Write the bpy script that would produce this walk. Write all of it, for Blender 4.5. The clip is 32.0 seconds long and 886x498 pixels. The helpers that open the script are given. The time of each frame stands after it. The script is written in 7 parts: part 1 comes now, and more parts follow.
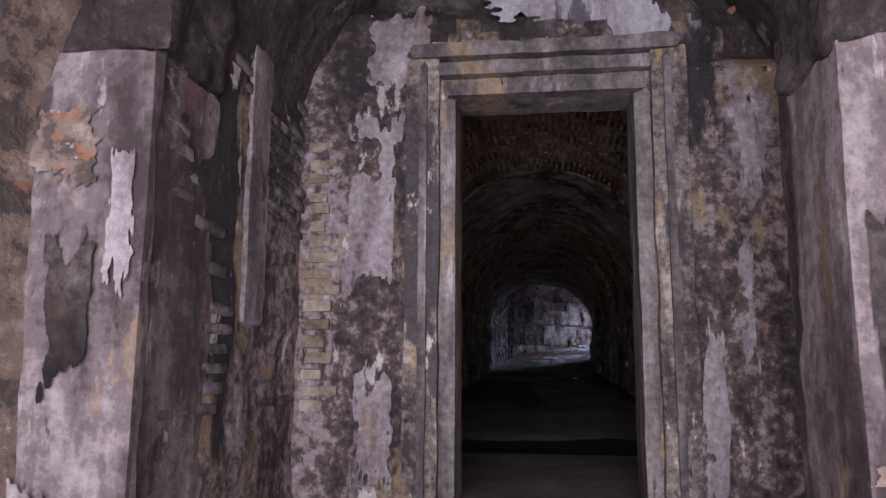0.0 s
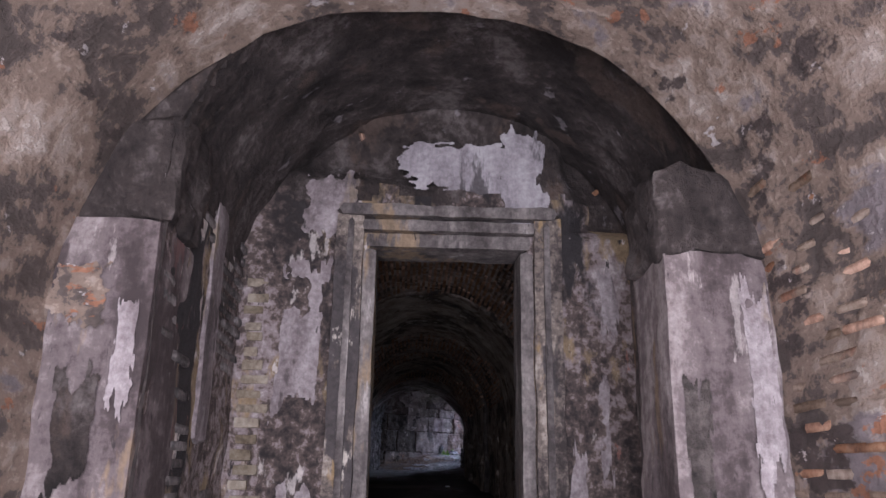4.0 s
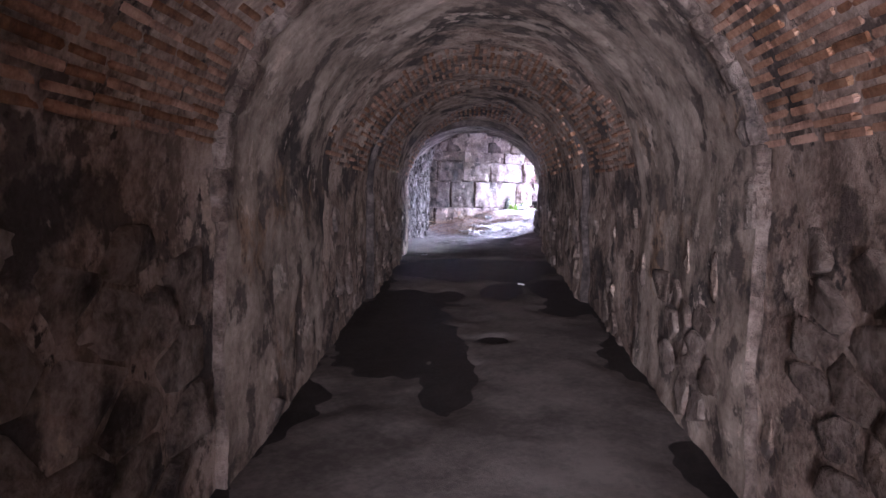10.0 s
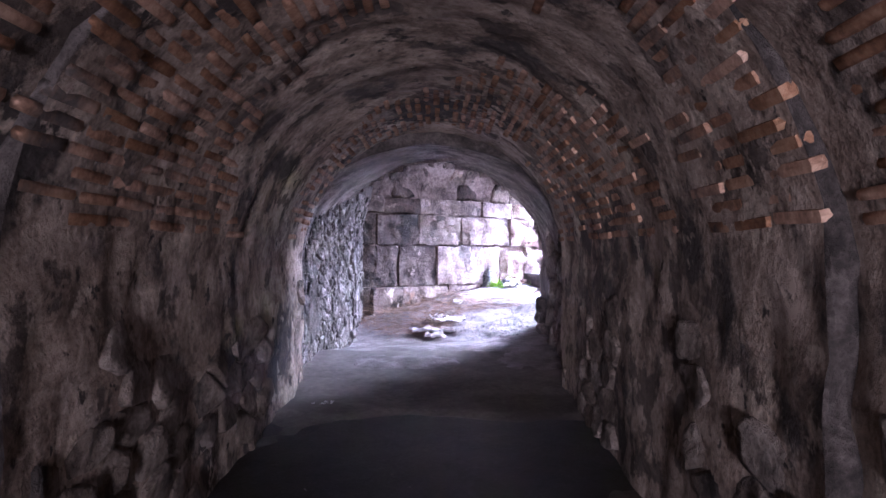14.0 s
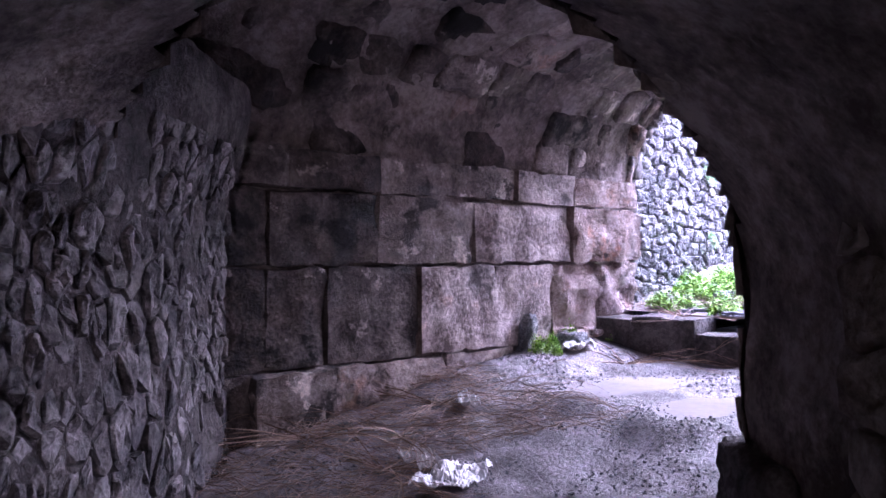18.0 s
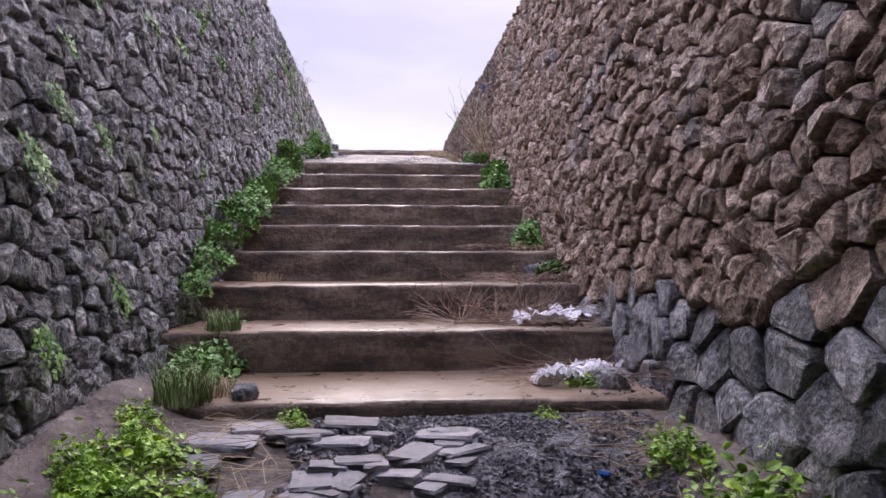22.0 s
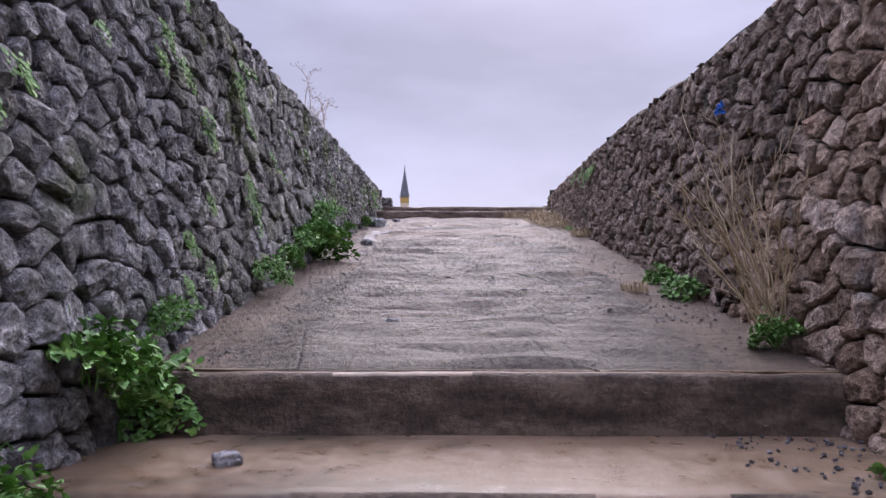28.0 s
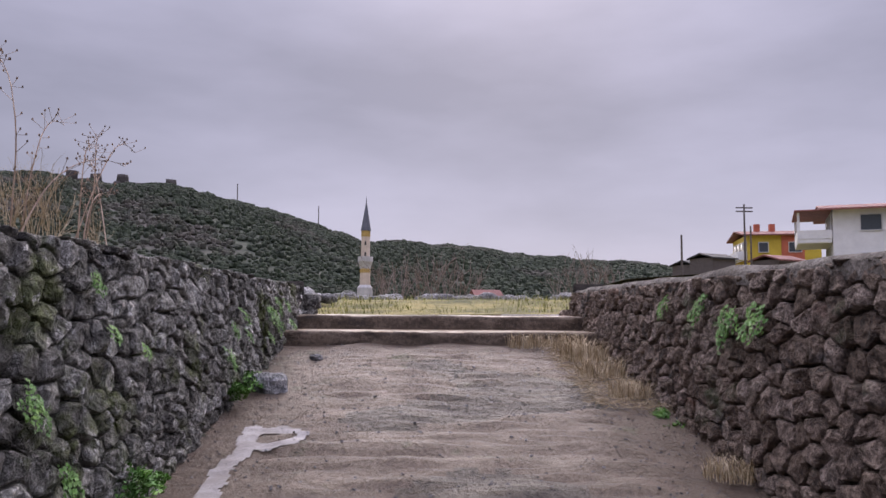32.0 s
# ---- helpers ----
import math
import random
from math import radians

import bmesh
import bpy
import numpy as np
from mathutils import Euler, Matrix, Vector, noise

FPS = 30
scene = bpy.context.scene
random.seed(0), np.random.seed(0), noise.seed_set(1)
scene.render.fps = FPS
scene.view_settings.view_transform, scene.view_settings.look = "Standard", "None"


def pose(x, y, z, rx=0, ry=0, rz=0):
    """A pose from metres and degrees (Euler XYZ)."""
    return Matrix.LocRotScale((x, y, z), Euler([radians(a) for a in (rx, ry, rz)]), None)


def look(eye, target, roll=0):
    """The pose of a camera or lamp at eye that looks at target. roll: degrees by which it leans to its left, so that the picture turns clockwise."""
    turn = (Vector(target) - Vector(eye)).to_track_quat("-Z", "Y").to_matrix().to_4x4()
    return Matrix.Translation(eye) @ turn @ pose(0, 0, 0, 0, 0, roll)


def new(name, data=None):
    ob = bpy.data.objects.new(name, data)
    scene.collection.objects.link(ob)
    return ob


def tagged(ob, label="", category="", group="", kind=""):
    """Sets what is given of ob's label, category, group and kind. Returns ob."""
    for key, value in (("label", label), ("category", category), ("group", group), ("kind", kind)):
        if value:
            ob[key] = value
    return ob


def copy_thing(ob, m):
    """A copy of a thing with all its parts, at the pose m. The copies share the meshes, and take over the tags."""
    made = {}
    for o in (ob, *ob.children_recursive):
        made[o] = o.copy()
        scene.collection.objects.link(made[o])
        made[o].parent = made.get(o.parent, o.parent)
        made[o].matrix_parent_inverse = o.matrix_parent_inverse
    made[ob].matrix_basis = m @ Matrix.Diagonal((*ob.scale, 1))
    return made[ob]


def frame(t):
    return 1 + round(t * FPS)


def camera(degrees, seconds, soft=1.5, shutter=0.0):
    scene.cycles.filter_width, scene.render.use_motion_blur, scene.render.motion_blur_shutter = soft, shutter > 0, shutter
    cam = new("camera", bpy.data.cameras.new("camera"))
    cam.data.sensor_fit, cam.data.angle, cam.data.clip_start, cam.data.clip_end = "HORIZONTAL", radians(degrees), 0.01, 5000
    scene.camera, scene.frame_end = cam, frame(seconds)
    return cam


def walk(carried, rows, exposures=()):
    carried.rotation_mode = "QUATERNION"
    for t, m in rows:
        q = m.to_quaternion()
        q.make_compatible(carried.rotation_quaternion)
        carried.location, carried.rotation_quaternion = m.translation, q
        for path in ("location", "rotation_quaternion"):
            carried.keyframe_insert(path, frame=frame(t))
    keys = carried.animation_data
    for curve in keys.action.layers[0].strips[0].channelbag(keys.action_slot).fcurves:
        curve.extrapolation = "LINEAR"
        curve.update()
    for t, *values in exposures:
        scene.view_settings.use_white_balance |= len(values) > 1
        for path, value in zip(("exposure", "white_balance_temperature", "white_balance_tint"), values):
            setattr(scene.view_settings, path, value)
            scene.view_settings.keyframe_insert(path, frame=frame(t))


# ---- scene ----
cam = camera(61.2, 32.0)
METRES, EYE, TILT, LEAN, TURN = 36.0, 0.2, 0.0, 0.0, -38.4
ROWS = [
    (0.0, 0.0, 0.0, 0.0, -0.05, 8.94, -0.31),
    (0.5, -0.005, -0.005, 0.0004, -5.0, 8.41, 0.5),
    (1.0, -0.0068, -0.0114, -0.0002, -9.21, 5.78, 0.99),
    (1.5, -0.0094, -0.0152, -0.0015, -11.18, 3.05, 0.94),
    (2.0, -0.0105, -0.0174, -0.0013, -11.52, 2.18, 0.82),
    (2.5, -0.0085, -0.0177, -0.0014, -11.21, 4.0, 0.34),
    (3.0, -0.0076, -0.0192, -0.0006, -10.69, 8.57, -0.07),
    (3.5, -0.0074, -0.0204, 0.0005, -10.21, 13.68, -0.37),
    (5.5, -0.0073, -0.005, 0.0014, -10.49, 19.09, -1.79),
    (6.0, -0.0031, 0.0078, -0.0002, -11.08, 15.2, -1.49),
    (6.5, 0.0024, 0.0238, 0.0006, -10.95, 11.98, -1.45),
    (7.0, 0.0064, 0.0395, 0.0027, -9.85, 8.68, -1.78),
    (7.5, 0.0085, 0.0486, 0.0078, -7.22, 4.01, -1.87),
    (8.0, 0.0103, 0.0592, 0.0111, -4.52, -0.15, -1.67),
    (8.5, 0.0104, 0.0739, 0.0173, -4.37, -3.58, -1.53),
    (9.0, 0.0117, 0.0873, 0.0216, -4.63, -4.17, -1.17),
    (9.5, 0.0135, 0.1061, 0.0227, -5.0, -4.13, -0.97),
    (10.0, 0.015, 0.1274, 0.0246, -5.44, -4.1, -0.66),
    (10.5, 0.0189, 0.1491, 0.0246, -5.82, -4.12, -0.63),
    (11.0, 0.0195, 0.1705, 0.0244, -6.72, -3.98, -0.76),
    (11.5, 0.0236, 0.1923, 0.0258, -7.5, -2.55, -0.96),
    (12.0, 0.0273, 0.2128, 0.0272, -7.86, -0.37, -0.89),
    (12.5, 0.0315, 0.2334, 0.0281, -7.96, 0.06, -0.84),
    (13.0, 0.0351, 0.2538, 0.0288, -7.93, 0.25, -0.79),
    (13.5, 0.0375, 0.2743, 0.0301, -7.84, 0.12, -0.42),
    (14.0, 0.0414, 0.2956, 0.0311, -7.73, 0.14, -0.31),
    (14.5, 0.0436, 0.3167, 0.0316, -7.69, 0.08, -0.13),
    (16.5, 0.0561, 0.4024, 0.0335, -7.95, -0.16, -0.42),
    (17.0, 0.0594, 0.423, 0.0343, -8.1, -0.24, -0.53),
    (17.5, 0.0622, 0.4436, 0.0351, -8.27, -0.17, -0.44),
    (18.0, 0.0643, 0.4629, 0.0362, -8.39, -0.04, -0.33),
    (18.5, 0.0678, 0.4807, 0.0374, -9.74, -0.29, 0.2),
    (19.0, 0.0709, 0.498, 0.0378, -13.95, -1.03, 0.58),
    (19.5, 0.0756, 0.5151, 0.0379, -20.72, -1.61, 0.29),
    (20.0, 0.0812, 0.5329, 0.0395, -31.25, -1.63, 0.16),
    (20.5, 0.0897, 0.5488, 0.0422, -41.97, -1.66, 0.23),
    (21.0, 0.1019, 0.564, 0.0439, -50.42, -1.6, 0.02),
    (21.5, 0.1151, 0.5775, 0.0459, -55.98, -0.69, 0.08),
    (22.0, 0.1301, 0.5878, 0.0479, -56.77, 0.55, -0.01),
    (22.5, 0.142, 0.5968, 0.0487, -56.8, 0.81, -0.06),
    (23.0, 0.1517, 0.603, 0.0517, -56.44, 0.7, -0.13),
    (23.5, 0.165, 0.6087, 0.0549, -55.87, 0.39, -0.23),
    (24.0, 0.176, 0.6157, 0.0575, -54.7, 0.03, -0.22),
    (24.5, 0.1893, 0.6247, 0.0612, -53.57, -0.07, -0.4),
    (26.5, 0.238, 0.6677, 0.0758, -50.89, 0.58, -0.25),
    (27.0, 0.249, 0.6785, 0.0812, -50.89, 1.47, -0.12),
    (27.5, 0.2619, 0.6883, 0.0849, -51.05, 1.97, -0.13),
    (28.0, 0.2725, 0.6993, 0.0891, -51.21, 2.33, -0.12),
    (28.5, 0.2835, 0.7095, 0.0936, -51.29, 2.38, -0.18),
    (29.0, 0.2957, 0.7196, 0.0989, -51.95, 2.59, -0.15),
    (29.5, 0.3086, 0.7302, 0.1036, -53.15, 2.55, -0.03),
    (30.0, 0.3229, 0.7406, 0.1087, -54.11, 2.52, -0.13),
    (30.5, 0.3361, 0.7523, 0.1141, -54.27, 2.57, -0.21),
    (31.0, 0.3504, 0.7628, 0.1197, -54.21, 3.19, -0.36),
    (31.5, 0.3654, 0.774, 0.122, -54.22, 4.18, -0.44),
    (32.0, 0.3807, 0.7855, 0.1249, -54.1, 4.67, -0.47),
]
# seconds, stops, kelvin, tint: the clip's camera opens up in the dark and closes again outside
EXPOSURES = [(0.0, 2.4, 4800, 17), (3.0, 2.4, 4850, 16), (6.0, 2.75, 4650, 14), (7.0, 3.35, 5000, 14), (8.0, 3.75, 4800, 14), (9.0, 5.4, 4650, 26), (10.0, 5.9, 4950, 25), (11.0, 6.1, 4900, 24), (13.0, 6.05, 4850, 27), (14.5, 5.8, 4900, 29), (16.5, 5.0, 5100, 36), (18.0, 3.75, 5100, 38), (19.0, 2.9, 5100, 47), (20.0, 1.6, 5700, 36), (21.0, 0.85, 6200, 24), (22.0, 0.75, 6500, 23), (24.0, 0.7, 6500, 23), (27.0, 0.3, 6200, 20), (28.0, 0.2, 6250, 20), (30.0, -0.05, 6450, 18), (32.0, -0.18, 6600, 17)]
walk(cam, [(t, pose(0, 0, EYE, TILT, LEAN, TURN) @ pose(METRES * x, METRES * y, METRES * z, 90 + pitch, roll, yaw)) for t, x, y, z, yaw, pitch, roll in ROWS], EXPOSURES)

# ---- light ----
world = bpy.data.worlds.new("overcast_sky")
scene.world = world
world.use_nodes = True
wn, wl = world.node_tree.nodes, world.node_tree.links
SUN_UP, SUN_TURN = radians(34), radians(98)
sky = wn.new("ShaderNodeTexSky")
sky.sky_type, sky.sun_disc, sky.sun_elevation, sky.sun_rotation = "NISHITA", False, SUN_UP, SUN_TURN
sky_level = wn.new("ShaderNodeMixRGB")
sky_level.blend_type, sky_level.inputs[0].default_value, sky_level.inputs[2].default_value = "MULTIPLY", 1.0, (0.1, 0.1, 0.1, 1)
wl.new(sky.outputs[0], sky_level.inputs[1])
wc = wn.new("ShaderNodeTexCoord")
wm = wn.new("ShaderNodeMapping")
wm.inputs["Scale"].default_value = (1.0, 1.0, 3.2)
wl.new(wc.outputs["Generated"], wm.inputs["Vector"])
cloud = wn.new("ShaderNodeTexNoise")
cloud.inputs["Scale"].default_value, cloud.inputs["Detail"].default_value, cloud.inputs["Roughness"].default_value = 1.7, 7, 0.5
wl.new(wm.outputs[0], cloud.inputs["Vector"])
cramp = wn.new("ShaderNodeValToRGB")
cramp.color_ramp.elements[0].position, cramp.color_ramp.elements[1].position = 0.34, 0.66
cramp.color_ramp.elements[0].color, cramp.color_ramp.elements[1].color = (0.375, 0.385, 0.50, 1), (0.59, 0.595, 0.77, 1)
wl.new(cloud.outputs[0], cramp.inputs[0])
cover = wn.new("ShaderNodeMixRGB")
cover.inputs[0].default_value = 0.9
wl.new(sky_level.outputs[0], cover.inputs[1])
wl.new(cramp.outputs[0], cover.inputs[2])
sep = wn.new("ShaderNodeSeparateXYZ")
wl.new(wc.outputs["Generated"], sep.inputs[0])
zen = wn.new("ShaderNodeMapRange")
zen.interpolation_type = "SMOOTHSTEP"
zen.inputs[1].default_value, zen.inputs[2].default_value, zen.inputs[3].default_value, zen.inputs[4].default_value = 0.3, 0.95, 1.0, 4.8
wl.new(sep.outputs["Z"], zen.inputs[0])
bright = wn.new("ShaderNodeVectorMath")
bright.operation = "SCALE"
wl.new(cover.outputs[0], bright.inputs[0])
wl.new(zen.outputs[0], bright.inputs["Scale"])
wl.new(bright.outputs[0], wn["Background"].inputs[0])
wn["Background"].inputs[1].default_value = 1.0
sun = new("sun", bpy.data.lights.new("sun", "SUN"))
sun.data.energy, sun.data.angle, sun.data.color = 3.0, radians(60), (1.0, 0.92, 0.84)
sun.matrix_world = look((0, 0, 0), (-math.sin(SUN_TURN) * math.cos(SUN_UP), -math.cos(SUN_TURN) * math.cos(SUN_UP), -math.sin(SUN_UP)))


# ---- materials ----
def surface(name, ramp, scale=3.0, rough=(0.75, 0.95), bump=0.4, dist=0.02, grain=9.0, streak=1.0, vary=0.0, patch=None, spec=0.35, contrast=(0.6, 0.4), cracks=None):
    """A mineral or earthy surface: colours by noise at two scales, relief, and one layer of patches (colour, scale, from, to)."""
    m = bpy.data.materials.new(name)
    m.use_nodes = True
    n, l = m.node_tree.nodes, m.node_tree.links
    b = n["Principled BSDF"]
    geo = n.new("ShaderNodeNewGeometry")
    mp = n.new("ShaderNodeMapping")
    mp.inputs["Scale"].default_value = streak if isinstance(streak, tuple) else (1, 1, streak)
    l.new(geo.outputs["Position"], mp.inputs["Vector"])

    def noise_at(s, detail=7, r=0.62, src=mp.outputs[0]):
        k = n.new("ShaderNodeTexNoise")
        k.inputs["Scale"].default_value, k.inputs["Detail"].default_value, k.inputs["Roughness"].default_value = s, detail, r
        l.new(src, k.inputs["Vector"])
        return k.outputs[0]

    def arith(op, a, c):
        k = n.new("ShaderNodeMath")
        k.operation = op
        for i, v in enumerate((a, c)):
            if isinstance(v, float):
                k.inputs[i].default_value = v
            else:
                l.new(v, k.inputs[i])
        return k.outputs[0]

    def span(v, a, c, lo=0.0, hi=1.0):
        k = n.new("ShaderNodeMapRange")
        k.inputs[1].default_value, k.inputs[2].default_value, k.inputs[3].default_value, k.inputs[4].default_value = a, c, lo, hi
        l.new(v, k.inputs[0])
        return k.outputs[0]

    big, fine = noise_at(scale), noise_at(scale * grain, 8, 0.7, geo.outputs["Position"])
    fac = span(arith("ADD", arith("MULTIPLY", big, contrast[0]), arith("MULTIPLY", fine, contrast[1])), 0.36, 0.64, 0.2, 0.8)
    r = n.new("ShaderNodeValToRGB")
    e = r.color_ramp.elements
    while len(e) < len(ramp):
        e.new(0.5)
    for k, (p, c) in zip(e, ramp):
        k.position, k.color = p, (*c, 1)
    l.new(fac, r.inputs[0])
    col = r.outputs[0]

    def blend(col, c, f):
        k = n.new("ShaderNodeMixRGB")
        l.new(f, k.inputs[0])
        l.new(col, k.inputs[1])
        k.inputs[2].default_value = (*c, 1)
        return k.outputs[0]

    for c, s, a, z in ([patch] if isinstance(patch, tuple) else patch or []):
        k = n.new("ShaderNodeMixRGB")
        tone = n.new("ShaderNodeVectorMath")
        tone.operation = "SCALE"
        tone.inputs[0].default_value = c
        l.new(span(arith("ADD", arith("MULTIPLY", fine, 0.6), arith("MULTIPLY", big, 0.4)), 0.36, 0.64, 0.55, 1.45), tone.inputs["Scale"])
        l.new(span(noise_at(s, 6, 0.65), a, z), k.inputs[0])
        l.new(col, k.inputs[1])
        l.new(tone.outputs[0], k.inputs[2])
        col = k.outputs[0]
    relief = fac
    if cracks:
        c, s, width = cracks
        warp = n.new("ShaderNodeMixRGB")
        warp.blend_type, warp.inputs[0].default_value = "ADD", 0.35 / s
        wob = n.new("ShaderNodeTexNoise")
        wob.inputs["Scale"].default_value, wob.inputs["Detail"].default_value = s * 2.2, 6
        l.new(geo.outputs["Position"], wob.inputs["Vector"])
        l.new(geo.outputs["Position"], warp.inputs[1])
        l.new(wob.outputs["Color"], warp.inputs[2])
        vor = n.new("ShaderNodeTexVoronoi")
        vor.feature = "DISTANCE_TO_EDGE"
        vor.inputs["Scale"].default_value = s
        l.new(warp.outputs[0], vor.inputs["Vector"])
        line = arith("MULTIPLY", span(vor.outputs["Distance"], 0.0, width, 1.0, 0.0), span(noise_at(s * 1.3, 3), 0.47, 0.56))
        col = blend(col, c, line)
        relief = arith("SUBTRACT", fac, arith("MULTIPLY", line, 0.5))
    if vary:
        info = n.new("ShaderNodeObjectInfo")
        v = arith("FRACT", arith("ADD", info.outputs["Random"], geo.outputs["Random Per Island"]), 0.0)
        hs = n.new("ShaderNodeHueSaturation")
        l.new(span(v, 0, 1, 1 - vary, 1 + vary), hs.inputs["Value"])
        l.new(span(v, 0, 1, 1.15, 0.8), hs.inputs["Saturation"])
        l.new(col, hs.inputs["Color"])
        col = hs.outputs[0]
    l.new(col, b.inputs["Base Color"])
    l.new(span(fine, 0.3, 0.7, rough[0], rough[1]), b.inputs["Roughness"])
    b.inputs["Specular IOR Level"].default_value = spec
    if bump:
        bp = n.new("ShaderNodeBump")
        bp.inputs["Strength"].default_value, bp.inputs["Distance"].default_value = bump, dist
        l.new(relief, bp.inputs["Height"])
        l.new(bp.outputs[0], b.inputs["Normal"])
    return m


def plain(name, colour, rough=0.6, vary=0.15, scale=8.0, metal=0.0):
    lo, hi = tuple(c * (1 - vary) for c in colour), tuple(min(1, c * (1 + vary)) for c in colour)
    m = surface(name, [(0.3, lo), (0.7, hi)], scale, (max(0.05, rough - 0.1), min(1, rough + 0.1)), 0.1, 0.005)
    m.node_tree.nodes["Principled BSDF"].inputs["Metallic"].default_value = metal
    return m


PLASTER = surface("weathered_plaster", [(0.28, (0.035, 0.03, 0.03)), (0.42, (0.095, 0.075, 0.07)), (0.50, (0.15, 0.118, 0.10)), (0.53, (0.25, 0.205, 0.20)), (0.66, (0.36, 0.31, 0.31)), (0.78, (0.56, 0.51, 0.50))],
                  2.2, (0.7, 0.95), 0.9, 0.03, 8.0, 0.45, patch=[((0.27, 0.205, 0.125), 2.1, 0.53, 0.57), ((0.04, 0.036, 0.037), 1.3, 0.56, 0.60), ((0.58, 0.53, 0.50), 4.2, 0.62, 0.65), ((0.30, 0.16, 0.135), 5.0, 0.68, 0.70), ((0.05, 0.043, 0.042), 15.0, 0.63, 0.67)], contrast=(0.45, 0.55))
SOOT_AND_SHADE = surface("sooty_shaded_plaster", [(0.3, (0.022, 0.018, 0.017)), (0.55, (0.065, 0.053, 0.049)), (0.75, (0.17, 0.148, 0.14))], 3.2, (0.75, 0.95), 1.0, 0.04, 6.0, 0.5, patch=[((0.10, 0.075, 0.062), 2.2, 0.57, 0.63), ((0.22, 0.20, 0.205), 5.0, 0.64, 0.68)])
WHITEWASH = surface("pale_limewash", [(0.3, (0.224, 0.204, 0.218)), (0.5, (0.354, 0.326, 0.347)), (0.7, (0.476, 0.456, 0.469))], 6.0, (0.7, 0.95), 0.7, 0.02, 5.0, 0.25, patch=[((0.11, 0.10, 0.105), 4.0, 0.56, 0.61)])
PIER = surface("pier_plaster", [(0.26, (0.055, 0.043, 0.043)), (0.40, (0.095, 0.076, 0.076)), (0.46, (0.145, 0.118, 0.119)), (0.56, (0.18, 0.15, 0.148)), (0.60, (0.24, 0.205, 0.20)), (0.74, (0.36, 0.32, 0.31))], 3.6, (0.75, 0.95), 0.8, 0.02, 5.0, 0.28,
               patch=[((0.24, 0.18, 0.125), 1.9, 0.57, 0.60), ((0.17, 0.105, 0.10), 2.6, 0.61, 0.64), ((0.075, 0.06, 0.06), 2.0, 0.57, 0.61), ((0.36, 0.32, 0.305), 6.0, 0.62, 0.65), ((0.05, 0.042, 0.042), 22.0, 0.64, 0.70)], contrast=(0.66, 0.34))
CHAMBER_WALL = surface("chamber_plaster", [(0.30, (0.085, 0.07, 0.062)), (0.42, (0.13, 0.105, 0.092)), (0.44, (0.22, 0.17, 0.135)), (0.56, (0.27, 0.21, 0.165)), (0.58, (0.34, 0.275, 0.225)), (0.70, (0.38, 0.32, 0.275)), (0.73, (0.52, 0.46, 0.41))], 2.4, (0.8, 0.97), 1.0, 0.03, 6.0, 2.2,
               patch=[((0.20, 0.175, 0.18), 1.2, 0.56, 0.60), ((0.30, 0.15, 0.09), 2.6, 0.63, 0.65), ((0.075, 0.06, 0.055), 1.6, 0.60, 0.63), ((0.46, 0.42, 0.41), 6.0, 0.65, 0.67)], contrast=(0.65, 0.35))
LINTEL = surface("carved_stone", [(0.28, (0.060, 0.051, 0.049)), (0.44, (0.119, 0.104, 0.100)), (0.56, (0.178, 0.159, 0.151)), (0.74, (0.306, 0.276, 0.259))], 5.0, (0.65, 0.9), 0.8, 0.015, 5.0, 0.22,
                 patch=[((0.27, 0.205, 0.135), 2.4, 0.57, 0.61), ((0.075, 0.066, 0.066), 2.8, 0.60, 0.64), ((0.40, 0.37, 0.35), 5.0, 0.63, 0.67), ((0.05, 0.044, 0.043), 26.0, 0.65, 0.70)], contrast=(0.6, 0.4))
MORTAR = surface("old_mortar", [(0.3, (0.17, 0.13, 0.105)), (0.5, (0.36, 0.285, 0.23)), (0.72, (0.54, 0.455, 0.385))], 3.0, (0.8, 0.97), 0.9, 0.03, 8.0,
                 patch=[((0.075, 0.065, 0.06), 1.4, 0.53, 0.60), ((0.13, 0.105, 0.09), 3.4, 0.55, 0.59), ((0.52, 0.44, 0.36), 2.3, 0.57, 0.60), ((0.06, 0.052, 0.048), 7.0, 0.62, 0.66)], contrast=(0.66, 0.34))
TUNNEL_PLASTER = surface("tunnel_plaster", [(0.25, (0.13, 0.108, 0.09)), (0.45, (0.30, 0.25, 0.205)), (0.6, (0.43, 0.37, 0.305)), (0.78, (0.56, 0.50, 0.43))], 2.8, (0.75, 0.95), 0.6, 0.03, 6.0, 1.0,
                         patch=[((0.30, 0.20, 0.12), 1.6, 0.58, 0.66), ((0.055, 0.05, 0.047), 1.3, 0.55, 0.62), ((0.12, 0.10, 0.088), 3.2, 0.55, 0.60), ((0.56, 0.49, 0.42), 2.6, 0.59, 0.62)], contrast=(0.62, 0.38))
TUNNEL_STONE = surface("tunnel_stone", [(0.3, (0.13, 0.10, 0.083)), (0.5, (0.29, 0.235, 0.195)), (0.72, (0.46, 0.39, 0.335))], 5.0, (0.8, 0.97), 1.0, 0.06, 5.0, vary=0.25, patch=((0.07, 0.06, 0.055), 1.6, 0.55, 0.64))
BRICK = surface("fired_brick", [(0.3, (0.22, 0.122, 0.076)), (0.5, (0.42, 0.24, 0.148)), (0.7, (0.57, 0.375, 0.25))], 7.0, (0.75, 0.95), 0.6, 0.01, 6.0, vary=0.35,
                patch=((0.12, 0.10, 0.09), 1.3, 0.55, 0.66))
